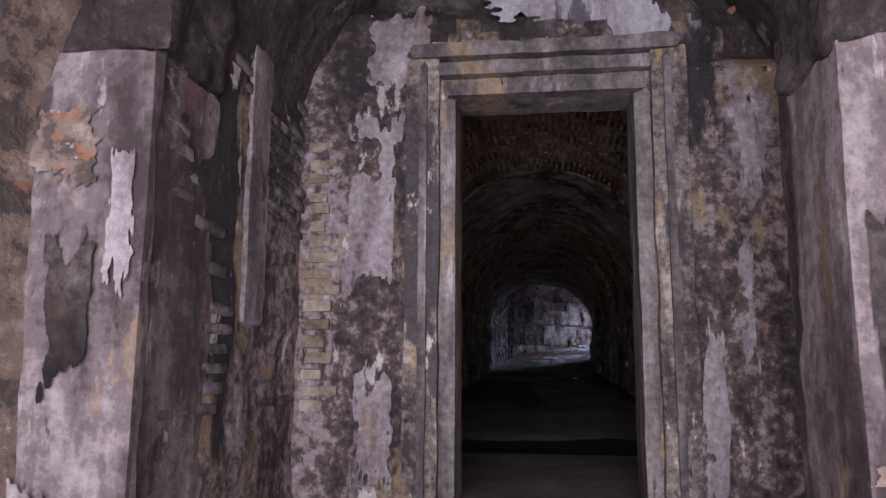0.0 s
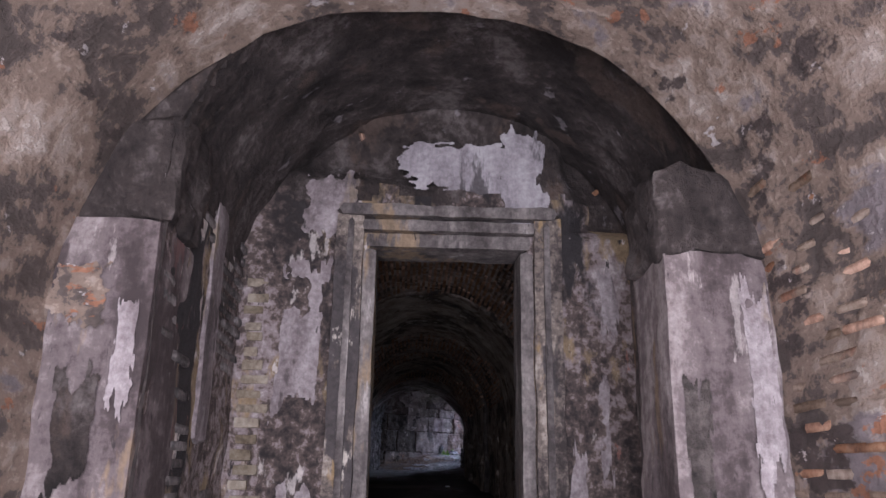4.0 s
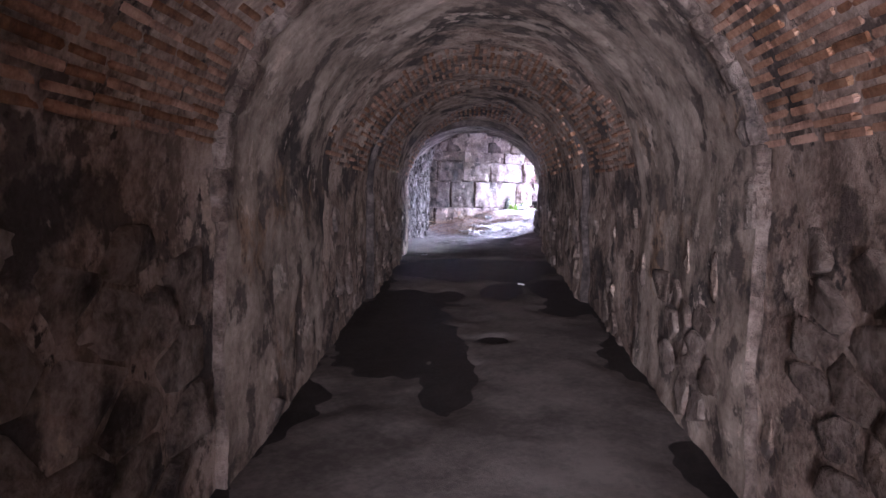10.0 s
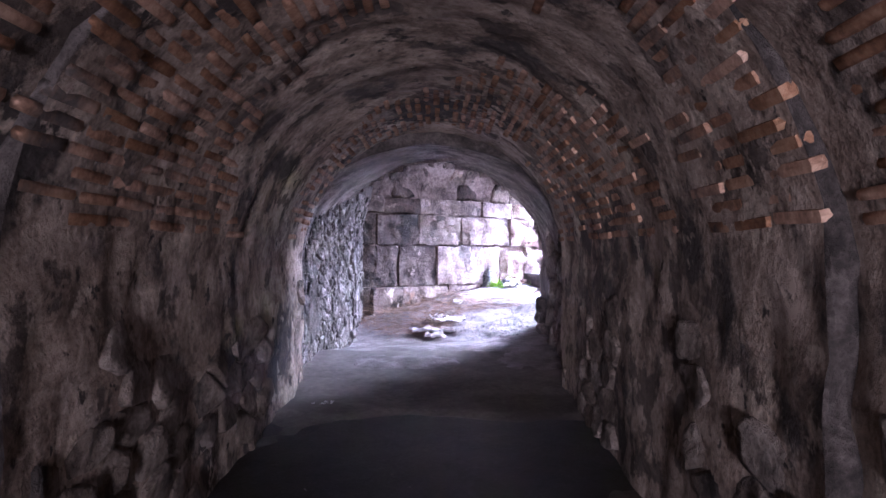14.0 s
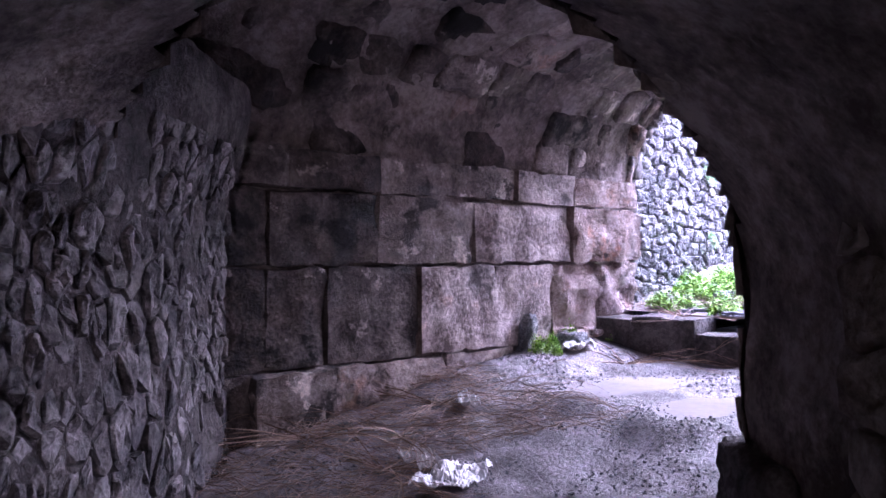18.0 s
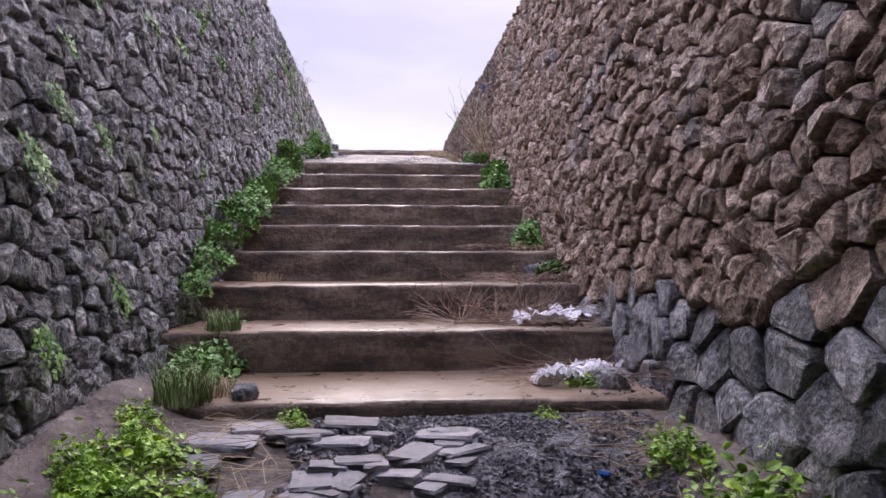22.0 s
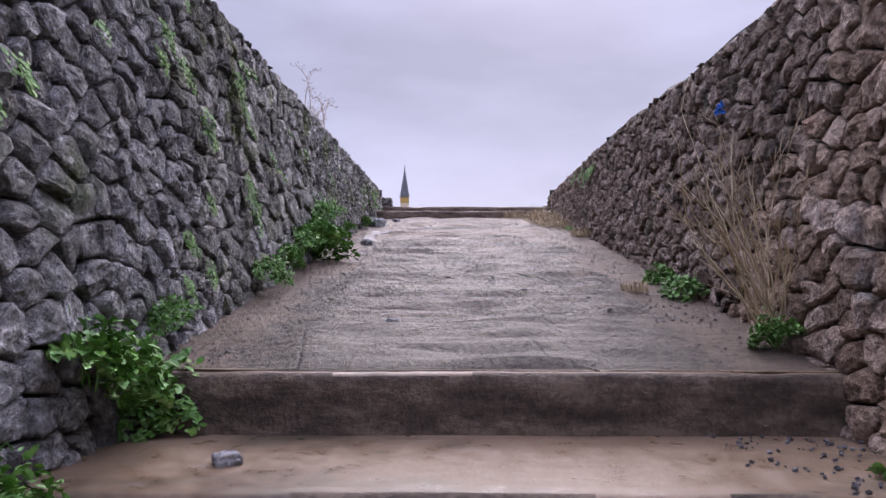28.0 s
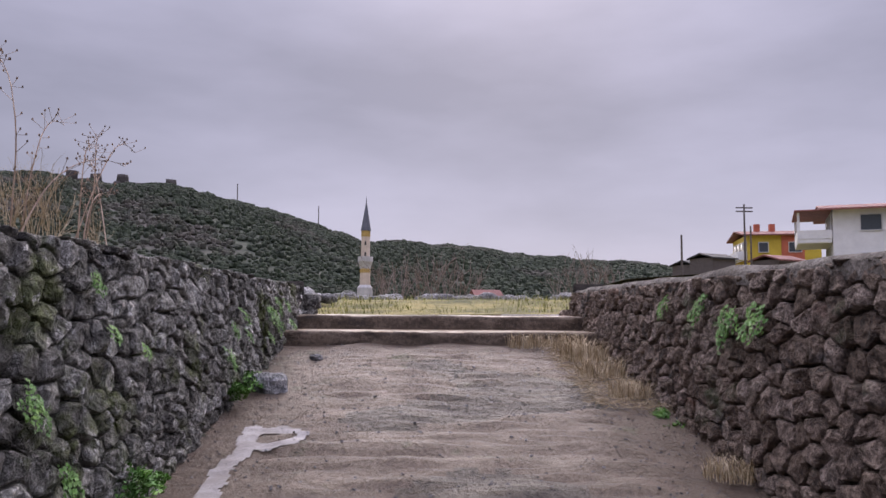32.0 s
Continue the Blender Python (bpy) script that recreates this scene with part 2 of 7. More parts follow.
ASHLAR = surface("worn_ashlar", [(0.25, (0.13, 0.10, 0.092)), (0.42, (0.31, 0.25, 0.228)), (0.58, (0.46, 0.39, 0.36)), (0.76, (0.66, 0.59, 0.56))], 3.6, (0.75, 0.95), 0.7, 0.03, 8.0, vary=0.25,
                 patch=[((0.075, 0.063, 0.058), 1.7, 0.53, 0.60), ((0.09, 0.076, 0.07), 6.0, 0.62, 0.70), ((0.42, 0.27, 0.2), 2.3, 0.62, 0.70), ((0.60, 0.50, 0.44), 5.0, 0.64, 0.68)], contrast=(0.66, 0.34))
RUBBLE = surface("dark_rubble", [(0.3, (0.0525, 0.0495, 0.0495)), (0.5, (0.165, 0.15, 0.146)), (0.7, (0.315, 0.285, 0.277))], 6.0, (0.7, 0.95), 0.9, 0.02, 6.0, vary=0.35)
BASALT = surface("grey_basalt", [(0.25, (0.066, 0.063, 0.063)), (0.42, (0.185, 0.180, 0.177)), (0.58, (0.315, 0.308, 0.302)), (0.76, (0.56, 0.55, 0.54))], 9.0, (0.6, 0.9), 1.0, 0.045, 4.0, vary=0.35,
                 patch=[((0.10, 0.12, 0.06), 1.2, 0.57, 0.67), ((0.12, 0.112, 0.108), 3.0, 0.60, 0.68), ((0.58, 0.57, 0.54), 16.0, 0.62, 0.68)], contrast=(0.45, 0.55))
BROWN = surface("brown_basalt", [(0.25, (0.105, 0.068, 0.047)), (0.42, (0.29, 0.20, 0.142)), (0.58, (0.45, 0.325, 0.238)), (0.76, (0.68, 0.525, 0.40))], 9.0, (0.6, 0.9), 1.0, 0.045, 4.0, vary=0.35,
                patch=[((0.34, 0.20, 0.15), 2.0, 0.62, 0.70), ((0.13, 0.104, 0.086), 3.0, 0.60, 0.68), ((0.32, 0.31, 0.30), 0.9, 0.58, 0.68)], contrast=(0.45, 0.55))
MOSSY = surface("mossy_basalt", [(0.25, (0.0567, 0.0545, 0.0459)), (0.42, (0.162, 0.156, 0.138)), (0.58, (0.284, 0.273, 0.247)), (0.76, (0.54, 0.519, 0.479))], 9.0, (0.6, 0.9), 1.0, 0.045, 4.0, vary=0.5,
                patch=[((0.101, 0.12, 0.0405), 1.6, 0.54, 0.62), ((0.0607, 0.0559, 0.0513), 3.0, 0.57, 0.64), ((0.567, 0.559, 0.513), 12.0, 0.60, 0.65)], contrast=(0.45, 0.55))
DARK_BROWN = surface("dark_brown_basalt", [(0.25, (0.058, 0.038, 0.027)), (0.42, (0.15, 0.105, 0.077)), (0.58, (0.25, 0.18, 0.134)), (0.76, (0.41, 0.315, 0.245))], 9.0, (0.6, 0.9), 1.0, 0.045, 4.0, vary=0.4,
                patch=[((0.24, 0.13, 0.095), 2.0, 0.62, 0.70), ((0.08, 0.085, 0.04), 1.4, 0.60, 0.68), ((0.07, 0.058, 0.05), 3.0, 0.58, 0.66)], contrast=(0.45, 0.55))
SLATE = surface("blue_basalt", [(0.3, (0.093, 0.097, 0.102)), (0.5, (0.217, 0.221, 0.233)), (0.7, (0.451, 0.443, 0.451))], 8.0, (0.5, 0.85), 1.0, 0.06, 4.0, vary=0.4, patch=((0.16, 0.13, 0.11), 1.3, 0.56, 0.64))
BACKING = surface("wall_core", [(0.3, (0.04, 0.036, 0.034)), (0.7, (0.11, 0.098, 0.088))], 5.0, (0.85, 0.97), 0.6, 0.03)
CONCRETE = surface("wet_concrete", [(0.25, (0.10, 0.066, 0.040)), (0.42, (0.165, 0.112, 0.070)), (0.58, (0.205, 0.146, 0.096)), (0.76, (0.25, 0.19, 0.14))], 1.3, (0.16, 0.6), 0.5, 0.012, 7.0, (1.0, 0.45, 1.0), spec=0.3,
                   patch=[((0.10, 0.078, 0.052), 2.3, 0.54, 0.64), ((0.075, 0.066, 0.040), 5.0, 0.64, 0.74), ((0.26, 0.22, 0.185), 3.1, 0.65, 0.71)], contrast=(0.66, 0.34))
RISER_MAT = surface("dark_riser_concrete", [(0.3, (0.04, 0.029, 0.021)), (0.5, (0.10, 0.073, 0.052)), (0.68, (0.19, 0.145, 0.108))], 3.0, (0.5, 0.9), 1.0, 0.025, 10.0, 3.0,
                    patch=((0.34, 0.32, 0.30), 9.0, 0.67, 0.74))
RAMP = surface("brushed_concrete", [(0.22, (0.0394, 0.0299, 0.0226)), (0.40, (0.0918, 0.073, 0.0569)), (0.6, (0.139, 0.115, 0.0905)), (0.8, (0.23, 0.195, 0.158))], 3.0, (0.28, 0.62), 1.0, 0.065, 9.0, (2.6, 0.8, 1.0), spec=0.47,
               patch=[((0.156, 0.123, 0.0897), 0.9, 0.54, 0.66), ((0.107, 0.0954, 0.0546), 3.0, 0.62, 0.70), ((0.0492, 0.0415, 0.0335), 9.0, 0.60, 0.67)], contrast=(0.3, 0.7), cracks=((0.041, 0.0349, 0.0273), 0.8, 0.014))
RAMP_SIDE = surface("earthy_concrete", [(0.22, (0.0527, 0.0348, 0.023)), (0.40, (0.111, 0.0782, 0.0533)), (0.6, (0.16, 0.119, 0.0853)), (0.8, (0.23, 0.183, 0.138))], 3.5, (0.3, 0.65), 1.0, 0.03, 9.0, spec=0.4,
                    patch=((0.102, 0.0935, 0.0492), 2.0, 0.6, 0.68), contrast=(0.42, 0.58))
EARTH = surface("damp_earth", [(0.3, (0.05, 0.04, 0.035)), (0.5, (0.13, 0.105, 0.09)), (0.7, (0.23, 0.195, 0.175))], 3.0, (0.6, 0.95), 1.0, 0.03, 10.0)
MUD = surface("tunnel_mud", [(0.3, (0.09, 0.08, 0.075)), (0.5, (0.15, 0.136, 0.127)), (0.7, (0.22, 0.20, 0.187))], 1.6, (0.75, 0.95), 0.4, 0.01, 12.0)
GRAVEL = surface("dark_gravel", [(0.3, (0.06, 0.06, 0.068)), (0.5, (0.15, 0.15, 0.165)), (0.7, (0.34, 0.335, 0.355))], 14.0, (0.55, 0.9), 1.0, 0.03, 4.0, vary=0.3)
MEADOW = surface("meadow_soil", [(0.3, (0.06, 0.065, 0.02)), (0.5, (0.17, 0.15, 0.05)), (0.7, (0.30, 0.25, 0.09))], 1.2, (0.8, 0.97), 0.8, 0.05, 12.0)
WATER = surface("wet_and_unlit_mud", [(0.3, (0.02, 0.019, 0.02)), (0.7, (0.04, 0.037, 0.036))], 5.0, (0.4, 0.7), 0.5, 0.01, spec=0.25)
# pale base colour paints the sky's reflection into the puddles
WET = surface("sky_painted_water", [(0.3, (0.34, 0.31, 0.31)), (0.7, (0.44, 0.41, 0.41))], 2.0, (0.03, 0.08), 0.0)
PASSAGE_EARTH = surface("pale_grit", [(0.25, (0.065, 0.055, 0.052)), (0.45, (0.15, 0.132, 0.128)), (0.6, (0.23, 0.208, 0.207)), (0.78, (0.37, 0.345, 0.345))], 4.0, (0.45, 0.9), 1.0, 0.03, 10.0)
LEAF = surface("ivy_leaf", [(0.3, (0.062, 0.156, 0.031)), (0.55, (0.125, 0.275, 0.056)), (0.75, (0.237, 0.400, 0.088))], 9.0, (0.45, 0.7), 0.0, vary=0.45)
LIME = surface("young_leaf", [(0.3, (0.085, 0.195, 0.019)), (0.55, (0.247, 0.442, 0.039)), (0.75, (0.468, 0.676, 0.078))], 9.0, (0.45, 0.7), 0.0, vary=0.35)
STRAW = surface("dry_straw", [(0.3, (0.26, 0.19, 0.10)), (0.7, (0.52, 0.42, 0.27))], 9.0, (0.7, 0.9), 0.0, vary=0.3)
TWIG = surface("dead_twig", [(0.3, (0.20, 0.13, 0.09)), (0.7, (0.42, 0.31, 0.23))], 9.0, (0.7, 0.9), 0.0, vary=0.3)
LITTER = surface("white_plastic", [(0.3, (0.62, 0.61, 0.62)), (0.7, (0.80, 0.80, 0.82))], 5.0, (0.3, 0.5), 0.2, 0.01)
WOODS = surface("woodland", [(0.3, (0.014, 0.021, 0.011)), (0.5, (0.026, 0.037, 0.019)), (0.7, (0.044, 0.056, 0.03))], 0.35, (0.8, 0.95), 0.0, vary=0.12, patch=((0.07, 0.06, 0.05), 0.02, 0.54, 0.66))
LIMESTONE = surface("grey_limestone", [(0.3, (0.11, 0.105, 0.12)), (0.5, (0.20, 0.19, 0.215)), (0.7, (0.32, 0.305, 0.335))], 3.0, (0.65, 0.9), 0.5, 0.015, 9.0, vary=0.15)
ASHLAR_SOOT_SHADE = surface("sooty_shaded_ashlar", [(0.25, (0.03, 0.026, 0.024)), (0.45, (0.085, 0.068, 0.06)), (0.6, (0.15, 0.12, 0.105)), (0.78, (0.27, 0.225, 0.20))], 4.5, (0.75, 0.95), 0.9, 0.03, 7.0, vary=0.3,
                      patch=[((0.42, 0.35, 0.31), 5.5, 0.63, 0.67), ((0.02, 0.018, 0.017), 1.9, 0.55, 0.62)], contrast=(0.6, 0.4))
ASHLAR_LICHEN = surface("lichened_ashlar", [(0.25, (0.09, 0.07, 0.062)), (0.45, (0.20, 0.16, 0.14)), (0.6, (0.31, 0.255, 0.225)), (0.78, (0.48, 0.41, 0.375))], 5.0, (0.75, 0.95), 0.9, 0.03, 7.0, vary=0.2,
                        patch=[((0.06, 0.05, 0.045), 3.0, 0.56, 0.61), ((0.56, 0.48, 0.43), 4.2, 0.57, 0.60), ((0.16, 0.13, 0.115), 9.0, 0.60, 0.64)], contrast=(0.6, 0.4))
ASHLAR_RED = surface("reddened_ashlar", [(0.25, (0.17, 0.115, 0.10)), (0.45, (0.34, 0.25, 0.22)), (0.6, (0.45, 0.36, 0.325)), (0.78, (0.60, 0.51, 0.47))], 6.0, (0.75, 0.95), 1.0, 0.04, 6.0, vary=0.2,
                     patch=[((0.46, 0.24, 0.17), 2.6, 0.57, 0.66), ((0.10, 0.08, 0.075), 4.0, 0.60, 0.66)], contrast=(0.55, 0.45))
ASHLAR_CORE = surface("ashlar_core", [(0.3, (0.09, 0.072, 0.066)), (0.5, (0.22, 0.178, 0.16)), (0.7, (0.40, 0.34, 0.31))], 3.0, (0.8, 0.97), 1.0, 0.04, 7.0)
RUBBLE_CORE = surface("rubble_core", [(0.3, (0.04, 0.035, 0.033)), (0.5, (0.09, 0.077, 0.071)), (0.7, (0.18, 0.155, 0.145))], 5.0, (0.8, 0.97), 1.0, 0.04, 6.0)
COPING = surface("cement_coping", [(0.3, (0.06, 0.05, 0.042)), (0.5, (0.13, 0.112, 0.095)), (0.7, (0.23, 0.205, 0.178))], 4.0, (0.75, 0.95), 0.9, 0.03, 8.0, patch=((0.07, 0.08, 0.035), 1.6, 0.58, 0.68))

# ---- plan ----
AXIS = 44.0                                     # heading of the tunnel
DOOR = Vector((2.44, 2.36, 0))
TUN = Matrix.Translation(DOOR) @ Matrix.Rotation(radians(AXIS - 90), 4, "Z")   # local x: right, y: ahead
TUN_INV = TUN.inverted()
SILL, PIT = -0.46, -1.05                        # door sill, chamber floor
NORTH, SOUTH = 14.8, 12.45                      # walls of the stair passage
GATE = 17.9                                     # its arch
PSPRING, PRISE = 2.0, 1.0                       # its vault
TOP = 4.9
STEP_X, STEP_Z, TREAD, RISER = 20.9, 1.52, 0.73, 0.222
RAMP_X, RAMP_Z, SLOPE, RAMP_END = 26.0, 3.07, 0.143, 35.2
# the tunnel's sections: start, end, half width, springing, vault's rise
SECTIONS = [(0.3, 4.7, 1.28, 1.1, 1.25), (4.7, 7.0, 1.22, 1.12, 1.22), (7.0, 9.4, 1.22, 1.12, 1.22), (9.4, 13.9, 1.13, 1.2, 1.17), (13.9, 18.5, 1.27, 1.25, 1.0)]
rng = random.Random(7)


def lerp_table(x, pts):
    for (a, p), (b, q) in zip(pts, pts[1:]):
        if x <= b:
            return p + (q - p) * max(0.0, (x - a) / (b - a))
    return pts[-1][1]


def top_z(side, x):
    return TOP - (0.12 * smooth(31, 27.5, x) if side < 0 else 0)


def smooth(a, b, x):
    k = min(1, max(0, (x - a) / (b - a)))
    return k * k * (3 - 2 * k)


def tunnel_floor(u):
    return lerp_table(u, [(0, SILL), (3, SILL), (10.7, 0.0), (13.5, 0.1), (17.5, 0.7), (20, 0.75)])


def far_wall_y(x):
    return NORTH + (GATE - x) * 0.11


def passage_south(x):
    return SOUTH + 0.09 * (GATE - x)


def south_y(x):
    return SOUTH - 0.032 * (x - GATE)


def stair_z(x):
    if x < STEP_X - 0.85:
        return 1.0 + 0.23 * smooth(18.2, 19.9, x)
    if x < STEP_X:
        return STEP_Z - RISER
    if x < RAMP_X:
        return STEP_Z + RISER * math.floor((x - STEP_X) / TREAD + 1e-6)
    return RAMP_Z + SLOPE * (min(x, RAMP_END) - RAMP_X)


def line_z(x):
    return lerp_table(x, [(17, 0.95), (20, 1.05), (26, 3.05), (35.2, 4.35), (40, 4.6)])


def in_passage(p, grow=0.0):
    lo, hi = passage_south(p.x) - grow, far_wall_y(p.x) + grow
    if p.x > GATE or p.x < 13.2 or not lo < p.y < hi:
        return False
    c, h = (lo + hi) / 2, (hi - lo) / 2
    return p.z < PSPRING or ((p.y - c) / h) ** 2 + ((p.z - PSPRING) / PRISE) ** 2 < 1


def in_tunnel(p, grow=0.0):
    q = TUN_INV @ p
    _, _, w, s, h = SECTIONS[4]
    w, h = w + grow, h + grow
    return 13.9 < q.y < 17.0 and abs(q.x) < w and (q.z < s or (q.x / w) ** 2 + ((q.z - s) / h) ** 2 < 1)


def n3(x, y, z, s=1.0):
    return noise.noise(Vector((x * s, y * s, z * s)))


def rough3(p, amp=0.03, s=3.0):
    return amp * (n3(*p, s) + 0.5 * n3(*p, s * 3.1) + 0.25 * n3(*p, s * 8))


# ---- builders ----
def mesh_ob(name, verts, faces, material, m=None, parent=None, soft=True):
    me = bpy.data.meshes.new(name)
    me.from_pydata([tuple(v) for v in verts], [], faces)
    me.materials.append(material)
    if soft:
        me.polygons.foreach_set("use_smooth", [True] * len(me.polygons))
    me.update()
    ob = new(name, me)
    if parent:
        ob.parent = parent
    if m is not None:
        ob.matrix_basis = m
    return ob


def sheet(name, f, ps, qs, material, keep=None, m=None, kind="structure", parent=None, thick=0.0, label="", category=""):
    """A surface f(p, q) over two rows of values; keep tells by a cell's middle in the world whether it stays."""
    verts, faces = [f(p, q) for p in ps for q in qs], []
    mm, nq = m if m is not None else Matrix(), len(qs)
    for i in range(len(ps) - 1):
        for j in range(nq - 1):
            ids = (i * nq + j, (i + 1) * nq + j, (i + 1) * nq + j + 1, i * nq + j + 1)
            if keep and not keep(mm @ (sum((Vector(verts[k]) for k in ids), Vector()) / 4)):
                continue
            faces.append(ids)
    used = sorted({k for fc in faces for k in fc})
    at = {k: i for i, k in enumerate(used)}
    ob = mesh_ob(name, [verts[k] for k in used], [tuple(at[k] for k in fc) for fc in faces], material, m, parent)
    if thick:
        mod = ob.modifiers.new("thickness", "SOLIDIFY")
        mod.thickness, mod.offset = abs(thick), 1 if thick > 0 else -1
    return tagged(ob, label, category, "", kind)


def steps_of(a, b, d):
    n = max(1, round((b - a) / d))
    return [a + (b - a) * i / n for i in range(n + 1)]


def block_mesh(name, size, seg=(6, 3, 4), wear=0.02, seed=0, power=10.0, scale=3.0, crag=False):
    """A stone block of that size round its middle, its edges rounded and worn."""
    verts, faces, at = [], [], {}
    half = [s / 2 for s in size]

    def vert(c):
        if c not in at:
            q = Vector([2 * c[i] / seg[i] - 1 for i in range(3)])
            k = sum(abs(v) ** power for v in q) ** (1 / power)
            q = q * (1 / k) if k > 0 else q
            p = Vector([q[i] * half[i] for i in range(3)])
            o = p + Vector((seed * 7.3, seed * 3.1, 0))
            d = rough3(o, wear, scale) + (wear * 0.35 * n3(*o, scale * 4.7) if crag else 0)
            at[c] = len(verts)
            verts.append(p + q.normalized() * d)
        return at[c]
    for ax in range(3):
        b, c = (ax + 1) % 3, (ax + 2) % 3
        for side in (0, seg[ax]):
            for i in range(seg[b]):
                for j in range(seg[c]):
                    ids = []
                    for di, dj in ((0, 0), (1, 0), (1, 1), (0, 1)):
                        k = [0, 0, 0]
                        k[ax], k[b], k[c] = side, i + di, j + dj
                        ids.append(vert(tuple(k)))
                    faces.append(ids if side else ids[::-1])
    me = bpy.data.meshes.new(name)
    me.from_pydata([tuple(v) for v in verts], [], faces)
    me.polygons.foreach_set("use_smooth", [not crag] * len(me.polygons))
    me.update()
    if not crag and power >= 12:
        me.set_sharp_from_angle(angle=0.6)
    return me


def block(name, lo, hi, material, m=None, parent=None, wear=0.015, cell=0.12, power=14.0, scale=3.0):
    size = [hi[i] - lo[i] for i in range(3)]
    seg = tuple(max(2, min(40, round(s / cell))) for s in size)
    me = block_mesh(name, size, seg, wear, rng.random() * 9, max(power, 3.0), scale)
    me.materials.append(material)
    ob = new(name, me)
    ob.parent = parent
    mid = Matrix.Translation([(lo[i] + hi[i]) / 2 for i in range(3)])
    ob.matrix_basis = (m @ mid) if m is not None else mid
    return ob


def stone_shapes(name, material, count=8, seg=4, power=3.2, wear=0.22, facets=False):
    out = []
    for i in range(count):
        me = block_mesh(name, (2, 2, 2), (seg, seg, seg), wear, i + 1.7, power, 1.35, facets)
        me.materials.append(material)
        out.append(me)
    return out


def shape_arrays(me):
    v = np.empty(len(me.vertices) * 3)
    me.vertices.foreach_get("co", v)
    return v.reshape(-1, 3), np.array([list(p.vertices) for p in me.polygons])


def pieces(name, stuff_name, mats, shapes, parent, material, near, limit=300, label="", soft=True):
    """Places one piece of a wall at each matrix: the near ones as parts, up to a limit, the rest joined."""
    done, rest = 0, []
    order = sorted(range(len(mats)), key=lambda i: not near(mats[i].translation))
    for i in order:
        if done < limit and near(mats[i].translation):
            ob = new(name, shapes[i % len(shapes)])
            ob.parent = parent
            ob.matrix_basis = mats[i]
            done += 1
        else:
            rest.append(i)
    if rest:
        arrays = [shape_arrays(s) for s in shapes]
        vs, fs, base = [], [], 0
        for i in rest:
            v, f = arrays[i % len(shapes)]
            mm = np.array(mats[i])
            vs.append(v @ mm[:3, :3].T + mm[:3, 3])
            fs.append(f + base)
            base += len(v)
        me = bpy.data.meshes.new(stuff_name)
        me.from_pydata(np.concatenate(vs).tolist(), [], np.concatenate(fs).tolist())
        me.materials.append(material)
        if soft:
            me.polygons.foreach_set("use_smooth", [True] * len(me.polygons))
        me.update()
        ob = new(stuff_name, me)
        ob.parent = parent
        tagged(ob, label, "", "", "stuff")


def scatter(s0, s1, z0, z1, size, squash, seed):
    """Points strewn over a wall, never nearer than size(s, z); s counts less by the squash."""
    g = random.Random(seed)
    cell, grid, pts, misses = 0.12, {}, [], 0
    while misses < 2600:
        s, z = g.uniform(s0, s1), g.uniform(z0, z1)
        r = size(s, z) * g.uniform(0.72, 1.12)
        i, j, n = int(s / squash / cell), int(z / cell), int(r / cell) + 1
        if any((s - p) ** 2 / squash ** 2 + (z - q) ** 2 < r * r for k in range(i - n, i + n + 1) for h in range(j - n, j + n + 1) for p, q in grid.get((k, h), ())):
            misses += 1
            continue
        misses = 0 if misses < 1200 else misses
        grid.setdefault((i, j), []).append((s, z))
        pts.append((s, z))
    return pts


def clip(poly, px, pz, nx, nz):
    """Cuts off what lies beyond a line through a point, along its normal."""
    out = []
    for (ax, az), (bx, bz) in zip(poly, poly[1:] + poly[:1]):
        da, db = (ax - px) * nx + (az - pz) * nz, (bx - px) * nx + (bz - pz) * nz
        if da <= 0:
            out.append((ax, az))
        if da * db < 0:
            k = da / (da - db)
            out.append((ax + (bx - ax) * k, az + (bz - az) * k))
    return out


def cell_polys(pts, reach, squash, top=None):
    """The polygon of each stone: all that lies nearer to its point than to the others."""
    out, grid = [], {}
    for p in pts:
        grid.setdefault((int(p[0] // reach), int(p[1] // reach)), []).append(p)
    for s, z in pts:
        i, j = int(s // reach), int(z // reach)
        poly = [(s - reach, z - reach), (s + reach, z - reach), (s + reach, z + reach), (s - reach, z + reach)]
        near = [q for k in (i - 1, i, i + 1) for h in (j - 1, j, j + 1) for q in grid.get((k, h), ()) if q != (s, z)]
        near.sort(key=lambda q: (q[0] - s) ** 2 + (q[1] - z) ** 2)
        for p, q in near[:16]:
            poly = clip(poly, (s + p) / 2, (z + q) / 2, (p - s) / squash ** 2, q - z)
        if top is not None and poly:
            poly = clip(poly, s, top(s), 0.0, 1.0)
        out.append(poly if len(poly) > 2 else None)
    return out


